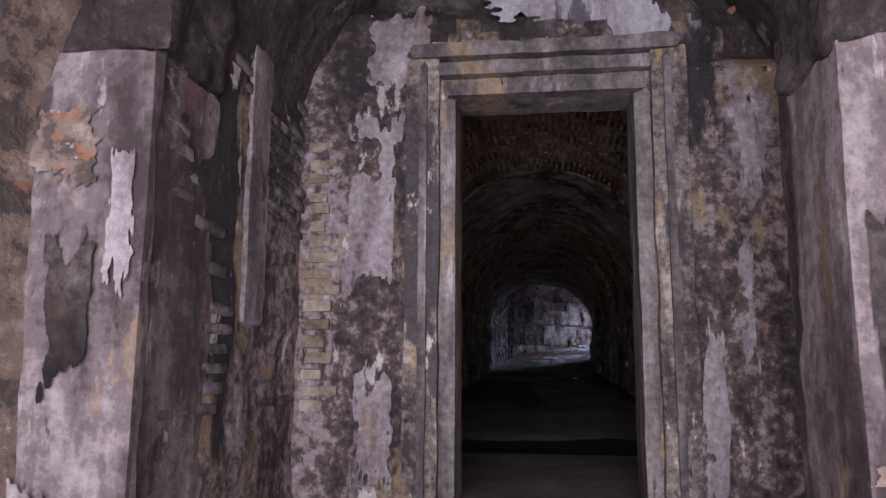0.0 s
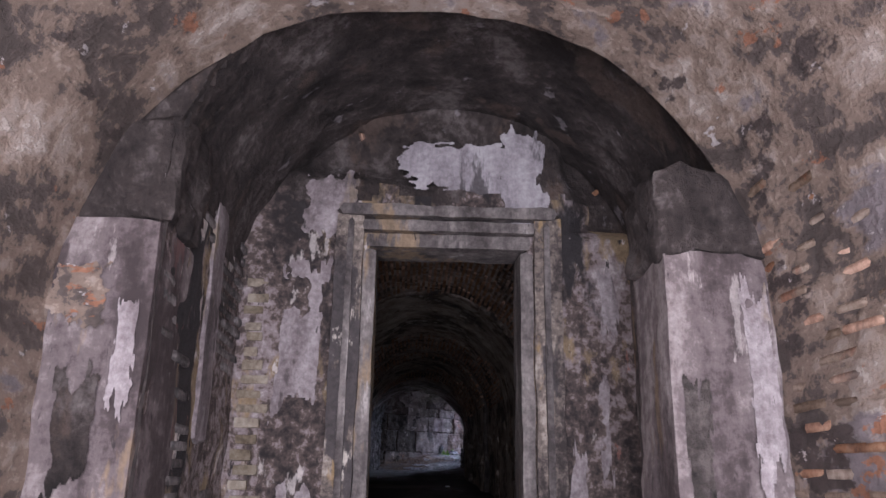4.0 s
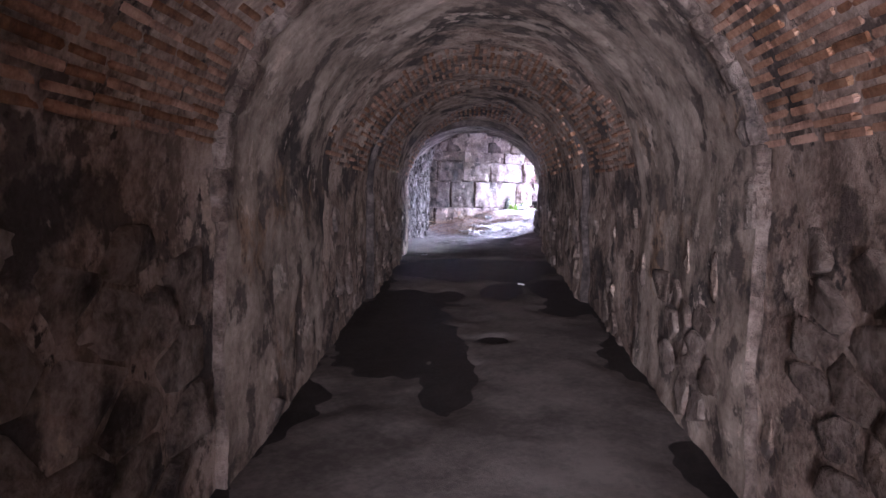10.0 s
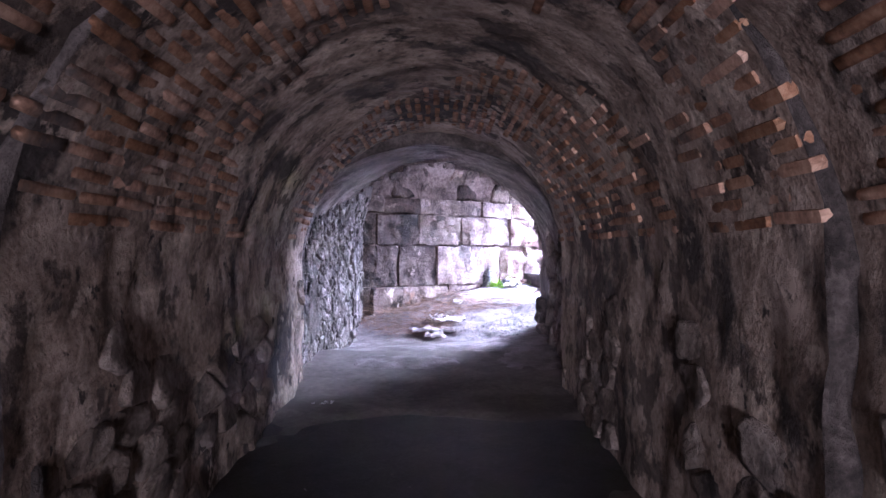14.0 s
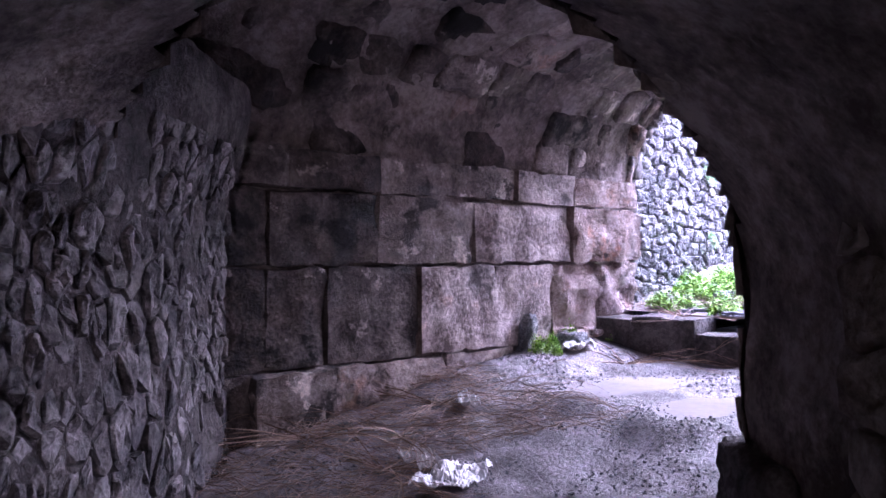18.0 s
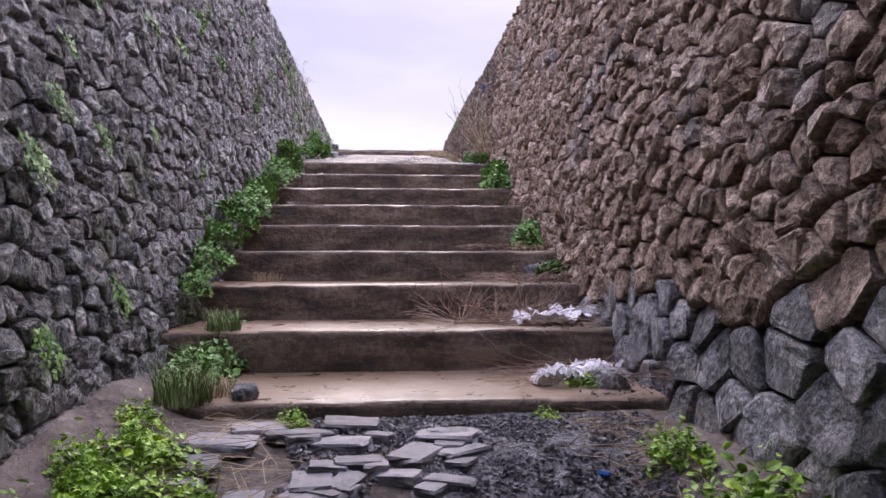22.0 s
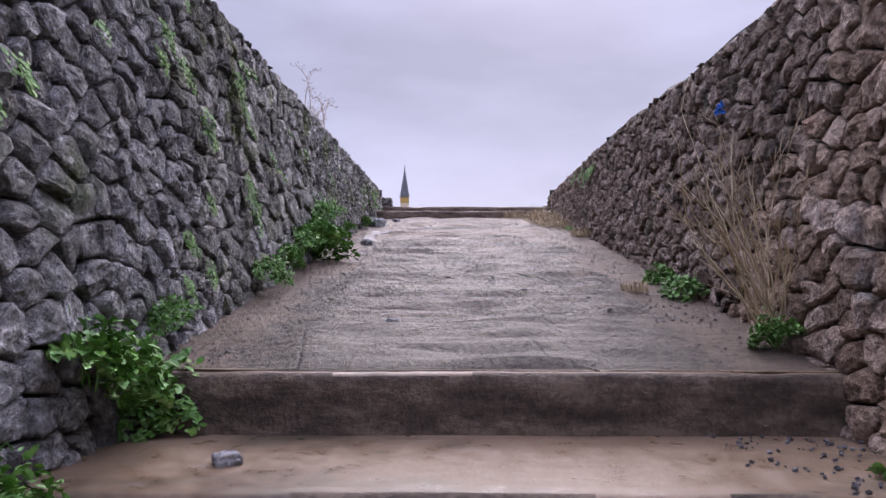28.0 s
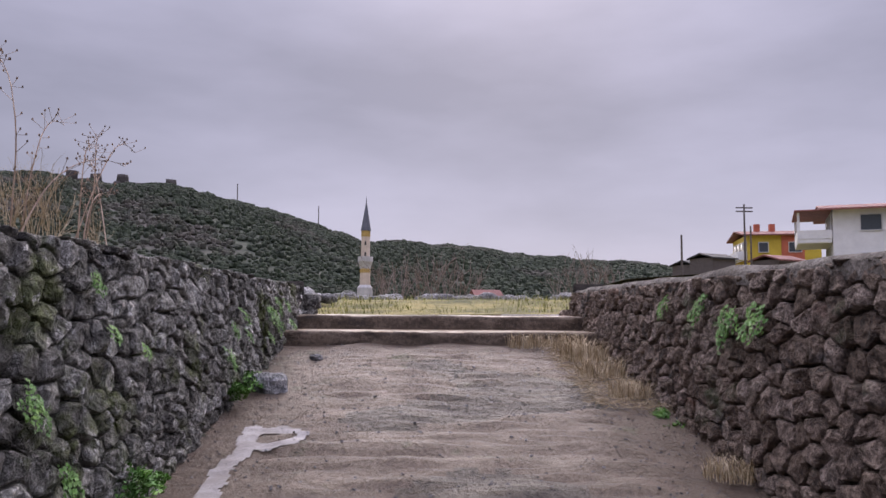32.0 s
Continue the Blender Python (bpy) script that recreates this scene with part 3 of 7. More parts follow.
def cell_stone(poly, place, deep, bulge, gap, g):
    """One stone: a rounded polygon with a swollen, uneven face, set in a wall."""
    cs, cz = sum(p[0] for p in poly) / len(poly), sum(p[1] for p in poly) / len(poly)
    soft = []
    for (ax, az), (bx, bz) in zip(poly, poly[1:] + poly[:1]):
        k = g.uniform(0.05, 0.16)
        soft += [(ax * (1 - k) + bx * k, az * (1 - k) + bz * k), (ax * k + bx * (1 - k), az * k + bz * (1 - k))]
    soft.reverse()
    n = len(soft)
    size = sum(math.hypot(p - cs, q - cz) for p, q in soft) / n
    t1, t2, up, seed = g.uniform(-0.17, 0.17), g.uniform(-0.22, 0.16), g.uniform(0.6, 1.3) * bulge, g.uniform(0, 50)
    base, out = place(cs, cz)
    verts, faces = [], []
    for k, d in ((1.0, -deep), (1.0, -0.02), (0.94, up * 0.6), (0.75, up * 0.95), (0.4, up)):
        f = k * (1 - gap / max(size, 0.03))
        for p, q in soft:
            s, z = cs + (p - cs) * f, cz + (q - cz) * f
            w, o = place(s, z)
            lift = d
            if d > -0.01:
                lift += (s - cs) * t1 + (z - cz) * t2 + bulge * (0.75 * n3(s * 10, z * 10, seed) + 0.6 * n3(s * 30, z * 30, seed))
            verts.append(w + o * lift - base)
    verts.append(out * (up + bulge * 0.5 * n3(cs * 9, cz * 9, seed)))
    for r in range(4):
        for i in range(n):
            j = (i + 1) % n
            faces.append((r * n + i, r * n + j, (r + 1) * n + j, (r + 1) * n + i))
    for i in range(n):
        faces.append((4 * n + i, 4 * n + (i + 1) % n, 5 * n))
    return base, verts, faces


def masonry(parent, place, area, size, squash, material, seed, keep=None, near=None, limit=300, deep=0.1, bulge=0.03, gap=0.006, top=None, name="stone", soft=True):
    """A wall of fitted stones; material is a function of the place, near picks those built singly."""
    g = random.Random(seed)
    pts = scatter(*area, size, squash, seed)
    reach = max(size(area[0], area[2]), size(area[1], area[3])) * 2.6
    done, rest = 0, {}
    for (s, z), poly in zip(pts, cell_polys(pts, reach, squash, top)):
        if not poly or (keep and not keep(s, z)):
            continue
        for p, q, nx, nz in ((area[0], z, -1, 0), (area[1], z, 1, 0), (s, area[2], 0, -1), (s, area[3], 0, 1)):
            poly = clip(poly, p, q, nx, nz) if poly else poly
        if len(poly) < 3:
            continue
        mat = material(s, z)
        base, verts, faces = cell_stone(poly, place, deep, bulge * (0.6 if mat is SLATE else 1.0), gap, g)
        if done < limit and (near is None or near(s, z)):
            ob = mesh_ob(name, verts, faces, mat, Matrix.Translation(base), parent, soft and mat is not SLATE)
            done += 1
        else:
            vs, fs = rest.setdefault(mat, ([], []))
            fs += [tuple(i + len(vs) for i in f) for f in faces]
            vs += [v + base for v in verts]
    for mat, (vs, fs) in rest.items():
        tagged(mesh_ob(name + "s", vs, fs, mat, None, parent, soft), kind="stuff")


def frame_at(p, along, out, up, w, d, h, spin=0.0, tilt=0.0):
    m = Matrix((along, out, up)).transposed().to_4x4()
    m = Matrix.Translation(p) @ m @ Matrix.Rotation(spin, 4, "Y") @ Matrix.Rotation(tilt, 4, "X") @ Matrix.Diagonal((w / 2, d / 2, h / 2, 1))
    return m


def rubble(place, s0, s1, z_lo, z_hi, w=(0.16, 0.34), h=(0.11, 0.2), d=0.22, skip=None, spin=0.12, sink=0.45, gap=1.1, loose=0.5):
    """Matrices of uneven courses of stones over a wall. place(s, z): point, along, out, up."""
    out, z = [], z_lo
    while z < z_hi:
        hh = rng.uniform(*h)
        s = s0 - rng.uniform(0, 0.2)
        while s < s1:
            ww = rng.uniform(*w) * (0.8 + 0.4 * hh / h[1])
            zz = z + hh / 2 + 0.05 * n3(s * 0.7, z * 3, 0.3) + rng.uniform(-0.3, 0.3) * hh * loose
            sc = s + ww / 2
            if zz < z_hi and not (skip and skip(sc, zz)):
                p, a, o, u = place(sc, zz)
                dd = d * rng.uniform(0.8, 1.25)
                out.append(frame_at(p + o * (rng.uniform(-0.02, 0.035) + dd * (0.5 - sink) - 0.03), a, o, u, ww * gap, dd, hh * gap * rng.uniform(0.9, 1.12), rng.uniform(-spin, spin), rng.uniform(-0.1, 0.1)))
            s += ww
        z += hh * 0.97
    return out


def profile(w, s, h, floor, k, cx=0.0):
    # k: 0 foot of the left wall, 1 its springing, 2 right springing, 3 right foot
    if k <= 1:
        return cx - w, floor + (s - floor) * k
    if k >= 2:
        return cx + w, s + (floor - s) * (k - 2)
    a = math.pi * (k - 1)
    return cx - w * math.cos(a), s + h * math.sin(a)


def course_bricks(w, s, h, u0, u1, cx=0.0, pitch=0.06, thick=0.036, length=(0.24, 0.36), ks=(1, 2), skip=None, floor=0.0, proud=0.008, surf=None):
    """Bricks in courses that run along a vault, in the tunnel's frame."""
    out = []
    span = math.pi * (w + h) / 2
    if ks[0] >= 1 and ks[1] <= 2:
        n = int(span * (ks[1] - ks[0]) / pitch)
    else:
        n = int((s - floor) * (ks[1] - ks[0]) / pitch)
    for i in range(n):
        k = ks[0] + (ks[1] - ks[0]) * (i + 0.5) / n
        e = 0.002
        a, b = profile(w, s, h, floor, k - e, cx), profile(w, s, h, floor, k + e, cx)
        c = profile(w, s, h, floor, k, cx)
        up = Vector((b[0] - a[0], 0, b[1] - a[1])).normalized()
        along = Vector((0, 1, 0))
        inward = along.cross(up)
        u = u0 - rng.uniform(0, length[1])
        while u < u1:
            L = rng.uniform(*length)
            m = u + L / 2
            if u0 < m < u1 and not (skip and skip(m, k)):
                p = (Vector(surf(m, k)) if surf else Vector((c[0], m, c[1]))) + inward * (proud + rng.uniform(-0.005, 0.005)) + up * rng.uniform(-0.004, 0.004)
                out.append(frame_at(p, -along, inward, up, L - 0.005, 0.05, thick * rng.uniform(0.85, 1.1), rng.uniform(-0.025, 0.025), 0))
            u += L
    return out


def part(name, bm, material, parent, label="", m=None):
    me = bpy.data.meshes.new(name)
    bm.to_mesh(me)
    bm.free()
    me.materials.append(material)
    ob = new(name, me)
    ob.parent = parent
    if m is not None:
        ob.matrix_basis = m
    return tagged(ob, label) if label else ob


def thing(name, label, category, m=None, group="", kind=""):
    ob = new(name)
    if m is not None:
        ob.matrix_basis = m
    return tagged(ob, label, category, group, kind)
GRASS_GREEN = surface("grass_blade", [(0.3, (0.07, 0.13, 0.03)), (0.7, (0.22, 0.30, 0.10))], 9.0, (0.5, 0.8), 0.0, vary=0.35)
MEADOW_GRASS = surface("meadow_grass", [(0.3, (0.12, 0.14, 0.03)), (0.7, (0.38, 0.36, 0.10))], 1.5, (0.6, 0.9), 0.0, vary=0.35)
PAVING = surface("loose_slab", [(0.3, (0.078, 0.078, 0.0868)), (0.5, (0.138, 0.138, 0.152)), (0.7, (0.21, 0.204, 0.214))], 4.0, (0.4, 0.75), 0.5, 0.015, 9.0, vary=0.4)
CEMENT = surface("pale_cement", [(0.3, (0.22, 0.20, 0.185)), (0.7, (0.38, 0.36, 0.345))], 6.0, (0.5, 0.85), 0.5, 0.01)
BARE = plain("bare_bark", (0.20, 0.155, 0.135), 0.9, 0.3, 2.0)
CREAM, CREAM_GREY, OCHRE = plain("cream_render", (0.55, 0.46, 0.38), 0.8, 0.12, 1.0), plain("pale_stone", (0.45, 0.44, 0.44), 0.8, 0.15, 1.0), plain("ochre_paint", (0.42, 0.29, 0.10), 0.8)
LEAD = plain("lead_sheet", (0.10, 0.105, 0.13), 0.6, 0.15, 2.0)
DARK, DARK_WOOD = plain("dark_opening", (0.03, 0.03, 0.032), 0.7), plain("weathered_wood", (0.10, 0.085, 0.08), 0.85, 0.25)
WHITE_WALL, YELLOW_WALL, RED_WALL = plain("white_render", (0.66, 0.66, 0.67), 0.85, 0.06, 1.5), plain("yellow_render", (0.50, 0.37, 0.05), 0.85, 0.08, 1.5), plain("red_render", (0.42, 0.12, 0.07), 0.85, 0.12, 1.5)
TILES = plain("red_roof_tiles", (0.20, 0.085, 0.075), 0.75, 0.25, 3.0)
PANE, FRAME = plain("window_glass", (0.05, 0.06, 0.07), 0.12, 0.1), plain("window_frame", (0.5, 0.5, 0.5), 0.6, 0.1)
GLINT_PLASTIC = plain("glint_plastic", (0.75, 0.78, 0.8), 0.15, 0.05)
TUN_AT_GLINT = TUN @ pose(0.55, 10.4, tunnel_floor(10.4) + 0.01, 0, 0, 50) @ Matrix.Scale(0.5, 4)
LOOSE_PALE = stone_shapes("stone", BASALT, 4, 3, 3.5, 0.25)
SURROUND = surface("mottled_surround", [(0.28, (0.05, 0.042, 0.04)), (0.40, (0.10, 0.083, 0.077)), (0.46, (0.17, 0.143, 0.125)), (0.56, (0.24, 0.203, 0.17)), (0.62, (0.34, 0.293, 0.25)), (0.76, (0.50, 0.445, 0.39))], 4.5, (0.7, 0.95), 0.9, 0.02, 6.0, 0.4,
                   patch=[((0.33, 0.24, 0.13), 3.2, 0.57, 0.61), ((0.085, 0.075, 0.075), 2.6, 0.57, 0.60), ((0.58, 0.53, 0.47), 6.5, 0.62, 0.65), ((0.05, 0.043, 0.042), 20.0, 0.62, 0.67)], contrast=(0.55, 0.45))
CHAMBER_BRICK = surface("tan_brick", [(0.3, (0.17, 0.125, 0.09)), (0.5, (0.30, 0.225, 0.165)), (0.7, (0.42, 0.335, 0.26))], 6.0, (0.75, 0.95), 0.9, 0.015, 6.0, vary=0.35, patch=((0.30, 0.16, 0.10), 2.0, 0.58, 0.64))
LILAC = surface("lilac_plaster", [(0.25, (0.12, 0.10, 0.10)), (0.45, (0.24, 0.205, 0.21)), (0.60, (0.35, 0.31, 0.315)), (0.78, (0.50, 0.455, 0.46))], 6.0, (0.7, 0.95), 0.8, 0.02, 5.0, 0.35, patch=[((0.12, 0.10, 0.10), 4.0, 0.56, 0.60), ((0.25, 0.205, 0.16), 4.6, 0.58, 0.64), ((0.06, 0.052, 0.05), 24.0, 0.64, 0.69)], contrast=(0.6, 0.4))
YELLOW_BRICK = surface("yellow_brick", [(0.3, (0.13, 0.105, 0.075)), (0.5, (0.24, 0.20, 0.145)), (0.7, (0.34, 0.30, 0.235))], 6.0, (0.75, 0.95), 0.8, 0.015, 6.0, vary=0.35)
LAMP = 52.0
BLUE = plain("blue_plastic", (0.02, 0.15, 0.55), 0.4)

LATER = []                                      # the pieces of walls and floors, built last


# ---- chamber ----
def alcove_depth(r, z):
    d = rough3((r, 0.3, z), 0.022, 2.6)
    hole = smooth(0.05, 0.25, n3(r * 1.1 + 4.2, 2.0, z * 1.7)) * smooth(1.58, 1.72, z)
    return 0.07 + d + 0.16 * hole


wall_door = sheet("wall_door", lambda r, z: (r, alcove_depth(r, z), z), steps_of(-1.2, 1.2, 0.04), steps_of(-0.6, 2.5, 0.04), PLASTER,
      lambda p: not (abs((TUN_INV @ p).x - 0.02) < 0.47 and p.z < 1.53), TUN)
sheet("wall_tunnel_start", lambda r, z: (r, 0.36, z), steps_of(-1.4, 1.4, 0.05), steps_of(-0.8, 2.6, 0.05), MORTAR,
      lambda p: not (abs((TUN_INV @ p).x - 0.02) < 0.47 and p.z < 1.53), TUN)
# dark above a ragged line; the hollows' shade is painted by their depth
wall_door.data.materials.append(SOOT_AND_SHADE)
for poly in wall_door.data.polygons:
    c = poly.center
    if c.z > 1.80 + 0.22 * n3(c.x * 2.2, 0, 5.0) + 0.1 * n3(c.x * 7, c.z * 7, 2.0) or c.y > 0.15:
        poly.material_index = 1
door_frame = thing("door_frame", "grey carved stone door frame, chipped and stained, with no door in it", "door frame", TUN)
for side in (-1, 1):
    o = 0.04 if side > 0 else 0.0
    a, b = sorted((side * 0.40 + o, side * 0.475 + o))
    block("jamb", (a, 0.05, SILL - 0.02), (b, 0.37, 1.51), LINTEL, None, door_frame, 0.008, 0.05, 30.0, 4.0)
    a, b = sorted((side * 0.475 + o, side * 0.635 + o))
    block("architrave", (a, 0.01, SILL - 0.02), (b, 0.13, 1.72), SURROUND, None, door_frame, 0.014, 0.05, 30.0, 4.0)
    a, b = sorted((side * 0.53 + o, side * 0.565 + o))
    block("fillet", (a, -0.012, SILL - 0.02), (b, 0.02, 1.66), LINTEL, None, door_frame, 0.006, 0.04, 30.0, 6.0)
block("lintel", (-0.475, 0.05, 1.50), (0.515, 0.37, 1.58), LINTEL, None, door_frame, 0.008, 0.05, 30.0, 4.0)
block("lintel_moulding", (-0.50, 0.0, 1.585), (0.54, 0.14, 1.65), LINTEL, None, door_frame, 0.008, 0.05, 20.0, 4.0)
block("cornice", (-0.64, -0.02, 1.67), (0.68, 0.14, 1.74), LINTEL, None, door_frame, 0.02, 0.05, 16.0, 4.0)
block("door_sill", (-0.5, -0.02, SILL - 0.12), (0.5, 0.42, SILL + 0.012), LINTEL, None, door_frame, 0.012, 0.06, 20.0, 4.0)

wall_left = sheet("wall_alcove_left", lambda u, z: (-1.16 + rough3((u, z, 5.0), 0.02, 3.0), u, z), steps_of(-1.36, 0.12, 0.05), steps_of(PIT, 1.35, 0.05), PLASTER, None, TUN)
sheet("wall_alcove_right", lambda u, z: (1.15 - rough3((u, z, 9.0), 0.02, 3.0), u, z), steps_of(-1.36, 0.12, 0.05), steps_of(PIT, 1.35, 0.05), PLASTER, None, TUN)


def alcove_vault(u, k):
    x, z = profile(1.16, 1.3, 1.1, PIT, k)
    d = rough3((x, u, z), 0.04, 2.2)
    return x * (1 - d * 0.6), u, z - d


sheet("ceiling_alcove", alcove_vault, steps_of(-1.36, 0.2, 0.06), steps_of(1, 2, 0.025), SOOT_AND_SHADE, None, TUN)


# loose plaster sheets that still hang before the darkened wall
def plaster_patch(label, cx, cz, w, h, seed, lift, u0=0.055, material=None):
    def f(a, b):
        r, z = cx + a * w, cz + b * h
        return r, u0 + rough3((r, seed, z), 0.012, 4.0) - lift * (0.5 + 0.5 * b), z

    def inside(p):
        q = TUN_INV @ p
        a, b = (q.x - cx) / w, (q.z - cz) / h
        edge = 0.85 + 0.55 * n3(a * 1.6, seed * 3.3, b * 1.6) + 0.3 * n3(a * 5, seed, b * 5)
        return max(abs(a), abs(b)) ** 1.3 < edge
    tagged(sheet("plaster_patch", f, steps_of(-1.2, 1.2, 0.03), steps_of(-1.2, 1.2, 0.03), material or WHITEWASH, inside, TUN, "structure"), label, "plaster")


plaster_patch("pale limewashed plaster still hanging on a darkened wall", 0.10, 2.02, 0.36, 0.17, 1.0, 0.02)
plaster_patch("pale limewashed plaster streak down a darkened wall", 0.47, 1.92, 0.15, 0.32, 2.0, 0.015)
plaster_patch("torn pale plaster above a door frame", -0.66, 1.74, 0.17, 0.2, 3.0, 0.015, 0.05, LILAC)
plaster_patch("torn lilac plaster beside a door frame", -0.80, 0.95, 0.13, 0.42, 4.0, 0.0, 0.058, LILAC)
plaster_patch("torn lilac plaster beside a door frame", -0.78, -0.1, 0.10, 0.28, 8.0, 0.0, 0.058, LILAC)
plaster_patch("torn pale plaster beside a door frame", 0.74, -0.05, 0.06, 0.42, 5.0, 0.0, 0.058, LILAC)
plaster_patch("pale streak of plaster on a stained wall", 0.95, 1.2, 0.05, 0.2, 6.0, 0.0, 0.058, LILAC)
plaster_patch("pale streak of plaster on a stained wall", 0.90, 0.5, 0.035, 0.3, 9.0, 0.0, 0.058, LILAC)
stack = thing("brick_stack", "weathered yellow-brown bricks bare of plaster beside a pier", "bricks", TUN)
for i in range(22):
    z = -0.25 + i * 0.078 + rng.uniform(-0.01, 0.01)
    if n3(z * 2.5, 1.0, 3.0) > -0.15:
        ob = block("brick", (-1.12 + rng.uniform(-0.02, 0.02), 0.056, z), (-0.98 + rng.uniform(-0.06, 0.03), 0.12, z + rng.uniform(0.045, 0.062)), YELLOW_BRICK, None, stack, 0.008, 0.05, 12.0, 8.0)
tagged(block("plaster_strip", (-1.18, -0.62, 0.35), (-1.142, -0.42, 1.9), LILAC, TUN, None, 0.012, 0.05, 40.0, 5.0), kind="structure")

pier_l = block("pier_left", (-1.56, -1.37, PIT - 0.05), (-1.15, -0.9, 1.17), PIER, TUN, None, 0.02, 0.05, 50.0, 2.5)
tagged(pier_l, kind="structure")
pier_r = block("pier_right", (0.79, -1.37, PIT - 0.05), (1.24, -0.95, 1.10), PIER, TUN, None, 0.018, 0.05, 50.0, 2.5)
tagged(pier_r, kind="structure")
tagged(block("pier_cap", (0.77, -1.38, 1.08), (1.25, -0.92, 1.42), SOOT_AND_SHADE, TUN, None, 0.06, 0.04, 16.0, 5.0), kind="structure")
tagged(block("pier_cap", (-1.58, -1.36, 1.16), (-1.12, -0.9, 1.6), SOOT_AND_SHADE, TUN, None, 0.06, 0.04, 16.0, 5.0), kind="structure")
tagged(block("pilaster_strip", (1.09, -0.14, SILL), (1.17, 0.1, 2.2), LINTEL, TUN, None, 0.015, 0.06, 20.0, 2.5), kind="structure")


for label, cx, cz, w, h, seed, mat in (("pale plaster strip down a weathered pier", 1.13, 0.55, 0.06, 0.42, 11.0, LILAC), ("patch of tan earthen plaster on a weathered pier", 0.97, -0.13, 0.17, 0.1, 12.0, CHAMBER_WALL),
                                        ("torn pale plaster low on a weathered pier", 1.10, -0.62, 0.09, 0.2, 13.0, LILAC), ("dark stained bare patch on a weathered pier", -1.36, 0.35, 0.08, 0.22, 14.0, SOOT_AND_SHADE),
                                        ("torn pale plaster low on a weathered pier", -1.46, -0.35, 0.08, 0.26, 15.0, LILAC), ("patch of tan earthen plaster on a weathered pier", -1.42, 0.86, 0.11, 0.12, 16.0, CHAMBER_WALL),
                                        ("pale plaster strip down a weathered pier", -1.22, 0.62, 0.045, 0.2, 17.0, LILAC), ("dark stained bare patch on a weathered pier", -1.27, -0.55, 0.06, 0.16, 18.0, SOOT_AND_SHADE), ("dark stained bare patch on a weathered pier", 0.88, 0.35, 0.05, 0.25, 19.0, RUBBLE_CORE)):
    plaster_patch(label, cx, cz, w, h, seed, 0.0, -1.388, mat)


def in_profile(q, w, s, h, cx):
    return abs(q.x - cx) < w and (q.z < s or ((q.x - cx) / w) ** 2 + ((q.z - s) / h) ** 2 < 1)


CHAMBER = (1.36, 0.85, 1.3, -0.15)
sheet("wall_arch", lambda r, z: (r, -1.33 + rough3((r, z, 2), 0.03, 3), z), steps_of(-1.7, 1.5, 0.04), steps_of(PIT, 2.6, 0.04), SOOT_AND_SHADE,
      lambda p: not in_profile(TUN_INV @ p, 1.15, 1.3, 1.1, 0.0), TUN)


def chamber_vault(u, k):
    x, z = profile(*CHAMBER[:3], PIT - 0.1, k, CHAMBER[3])
    d = rough3((x, u, z), 0.035, 2.0)
    c = Vector((CHAMBER[3] - x, 0.6 - z)).normalized()
    return x + c.x * d, u, z + c.y * d


KS = steps_of(0, 1, 0.04) + steps_of(1, 2, 0.022)[1:] + steps_of(2, 3, 0.04)[1:]
wall_chamber = sheet("wall_chamber", chamber_vault, steps_of(-5.0, -1.35, 0.07), KS, CHAMBER_WALL, None, TUN)
# unseen end of the chamber, added with an opening for the area lamp
sheet("wall_chamber_back", lambda r, z: (r, -4.98, z), steps_of(-1.8, 1.6, 0.1), steps_of(PIT - 0.1, 2.6, 0.1), MORTAR,
      lambda p: not (abs((TUN_INV @ p).x + 0.15) < 1.15 and -0.95 < p.z < 1.45), TUN)
sheet("floor_chamber", lambda u, r: (r, u, PIT + rough3((u, r, 0), 0.03, 1.5)), steps_of(-5.1, -0.9, 0.1), steps_of(-1.7, 1.5, 0.1), EARTH, None, TUN)

# added area lamp in that unseen opening, to light chamber and tunnel
opening_light = new("unseen_opening_light", bpy.data.lights.new("unseen_opening_light", "AREA"))
opening_light.data.shape, opening_light.data.size, opening_light.data.size_y = "RECTANGLE", 2.2, 2.3
opening_light.data.energy, opening_light.data.color = LAMP, (1.0, 0.80, 0.63)
opening_light.matrix_world = TUN @ look((-0.15, -5.0, 0.25), (-0.15, 0, 0.25))


# platform before the door
def front(r):
    return -1.30 - 0.3 * (1 - (r / 1.12) ** 2)


platform = sheet("platform_top", lambda r, k: (r, 0.1 + (front(r) + 0.06 - 0.1) * k, SILL - 0.005 + rough3((r, k, 3), 0.012, 4.0)), steps_of(-1.17, 1.16, 0.05), steps_of(0, 1, 0.05), EARTH, None, TUN)
sheet("platform_front", lambda r, z: (r, front(r) + 0.05 + rough3((r, z, 8), 0.02, 3), z), steps_of(-1.17, 1.16, 0.05), steps_of(PIT - 0.05, SILL - 0.1, 0.05), RUBBLE, None, TUN)
for i in range(8):
    r0, r1 = -1.15 + 2.30 * i / 8, -1.15 + 2.30 * (i + 1) / 8
    y0, y1 = front(r0), front(r1)
    rm, ym = (r0 + r1) / 2, (y0 + y1) / 2
    L = math.hypot(r1 - r0, y1 - y0)
    me = block_mesh("edge_slab", (L + 0.012, 0.26, 0.24), (8, 6, 6), 0.006, i + 0.4, 40.0, 5.0)
    me.materials.append(LIMESTONE)
    ob = new("edge_slab", me)
    ob.parent = platform
    ob.matrix_basis = pose(rm, ym + 0.1, SILL - 0.115, 0, 0, math.degrees(math.atan2(y1 - y0, r1 - r0)))
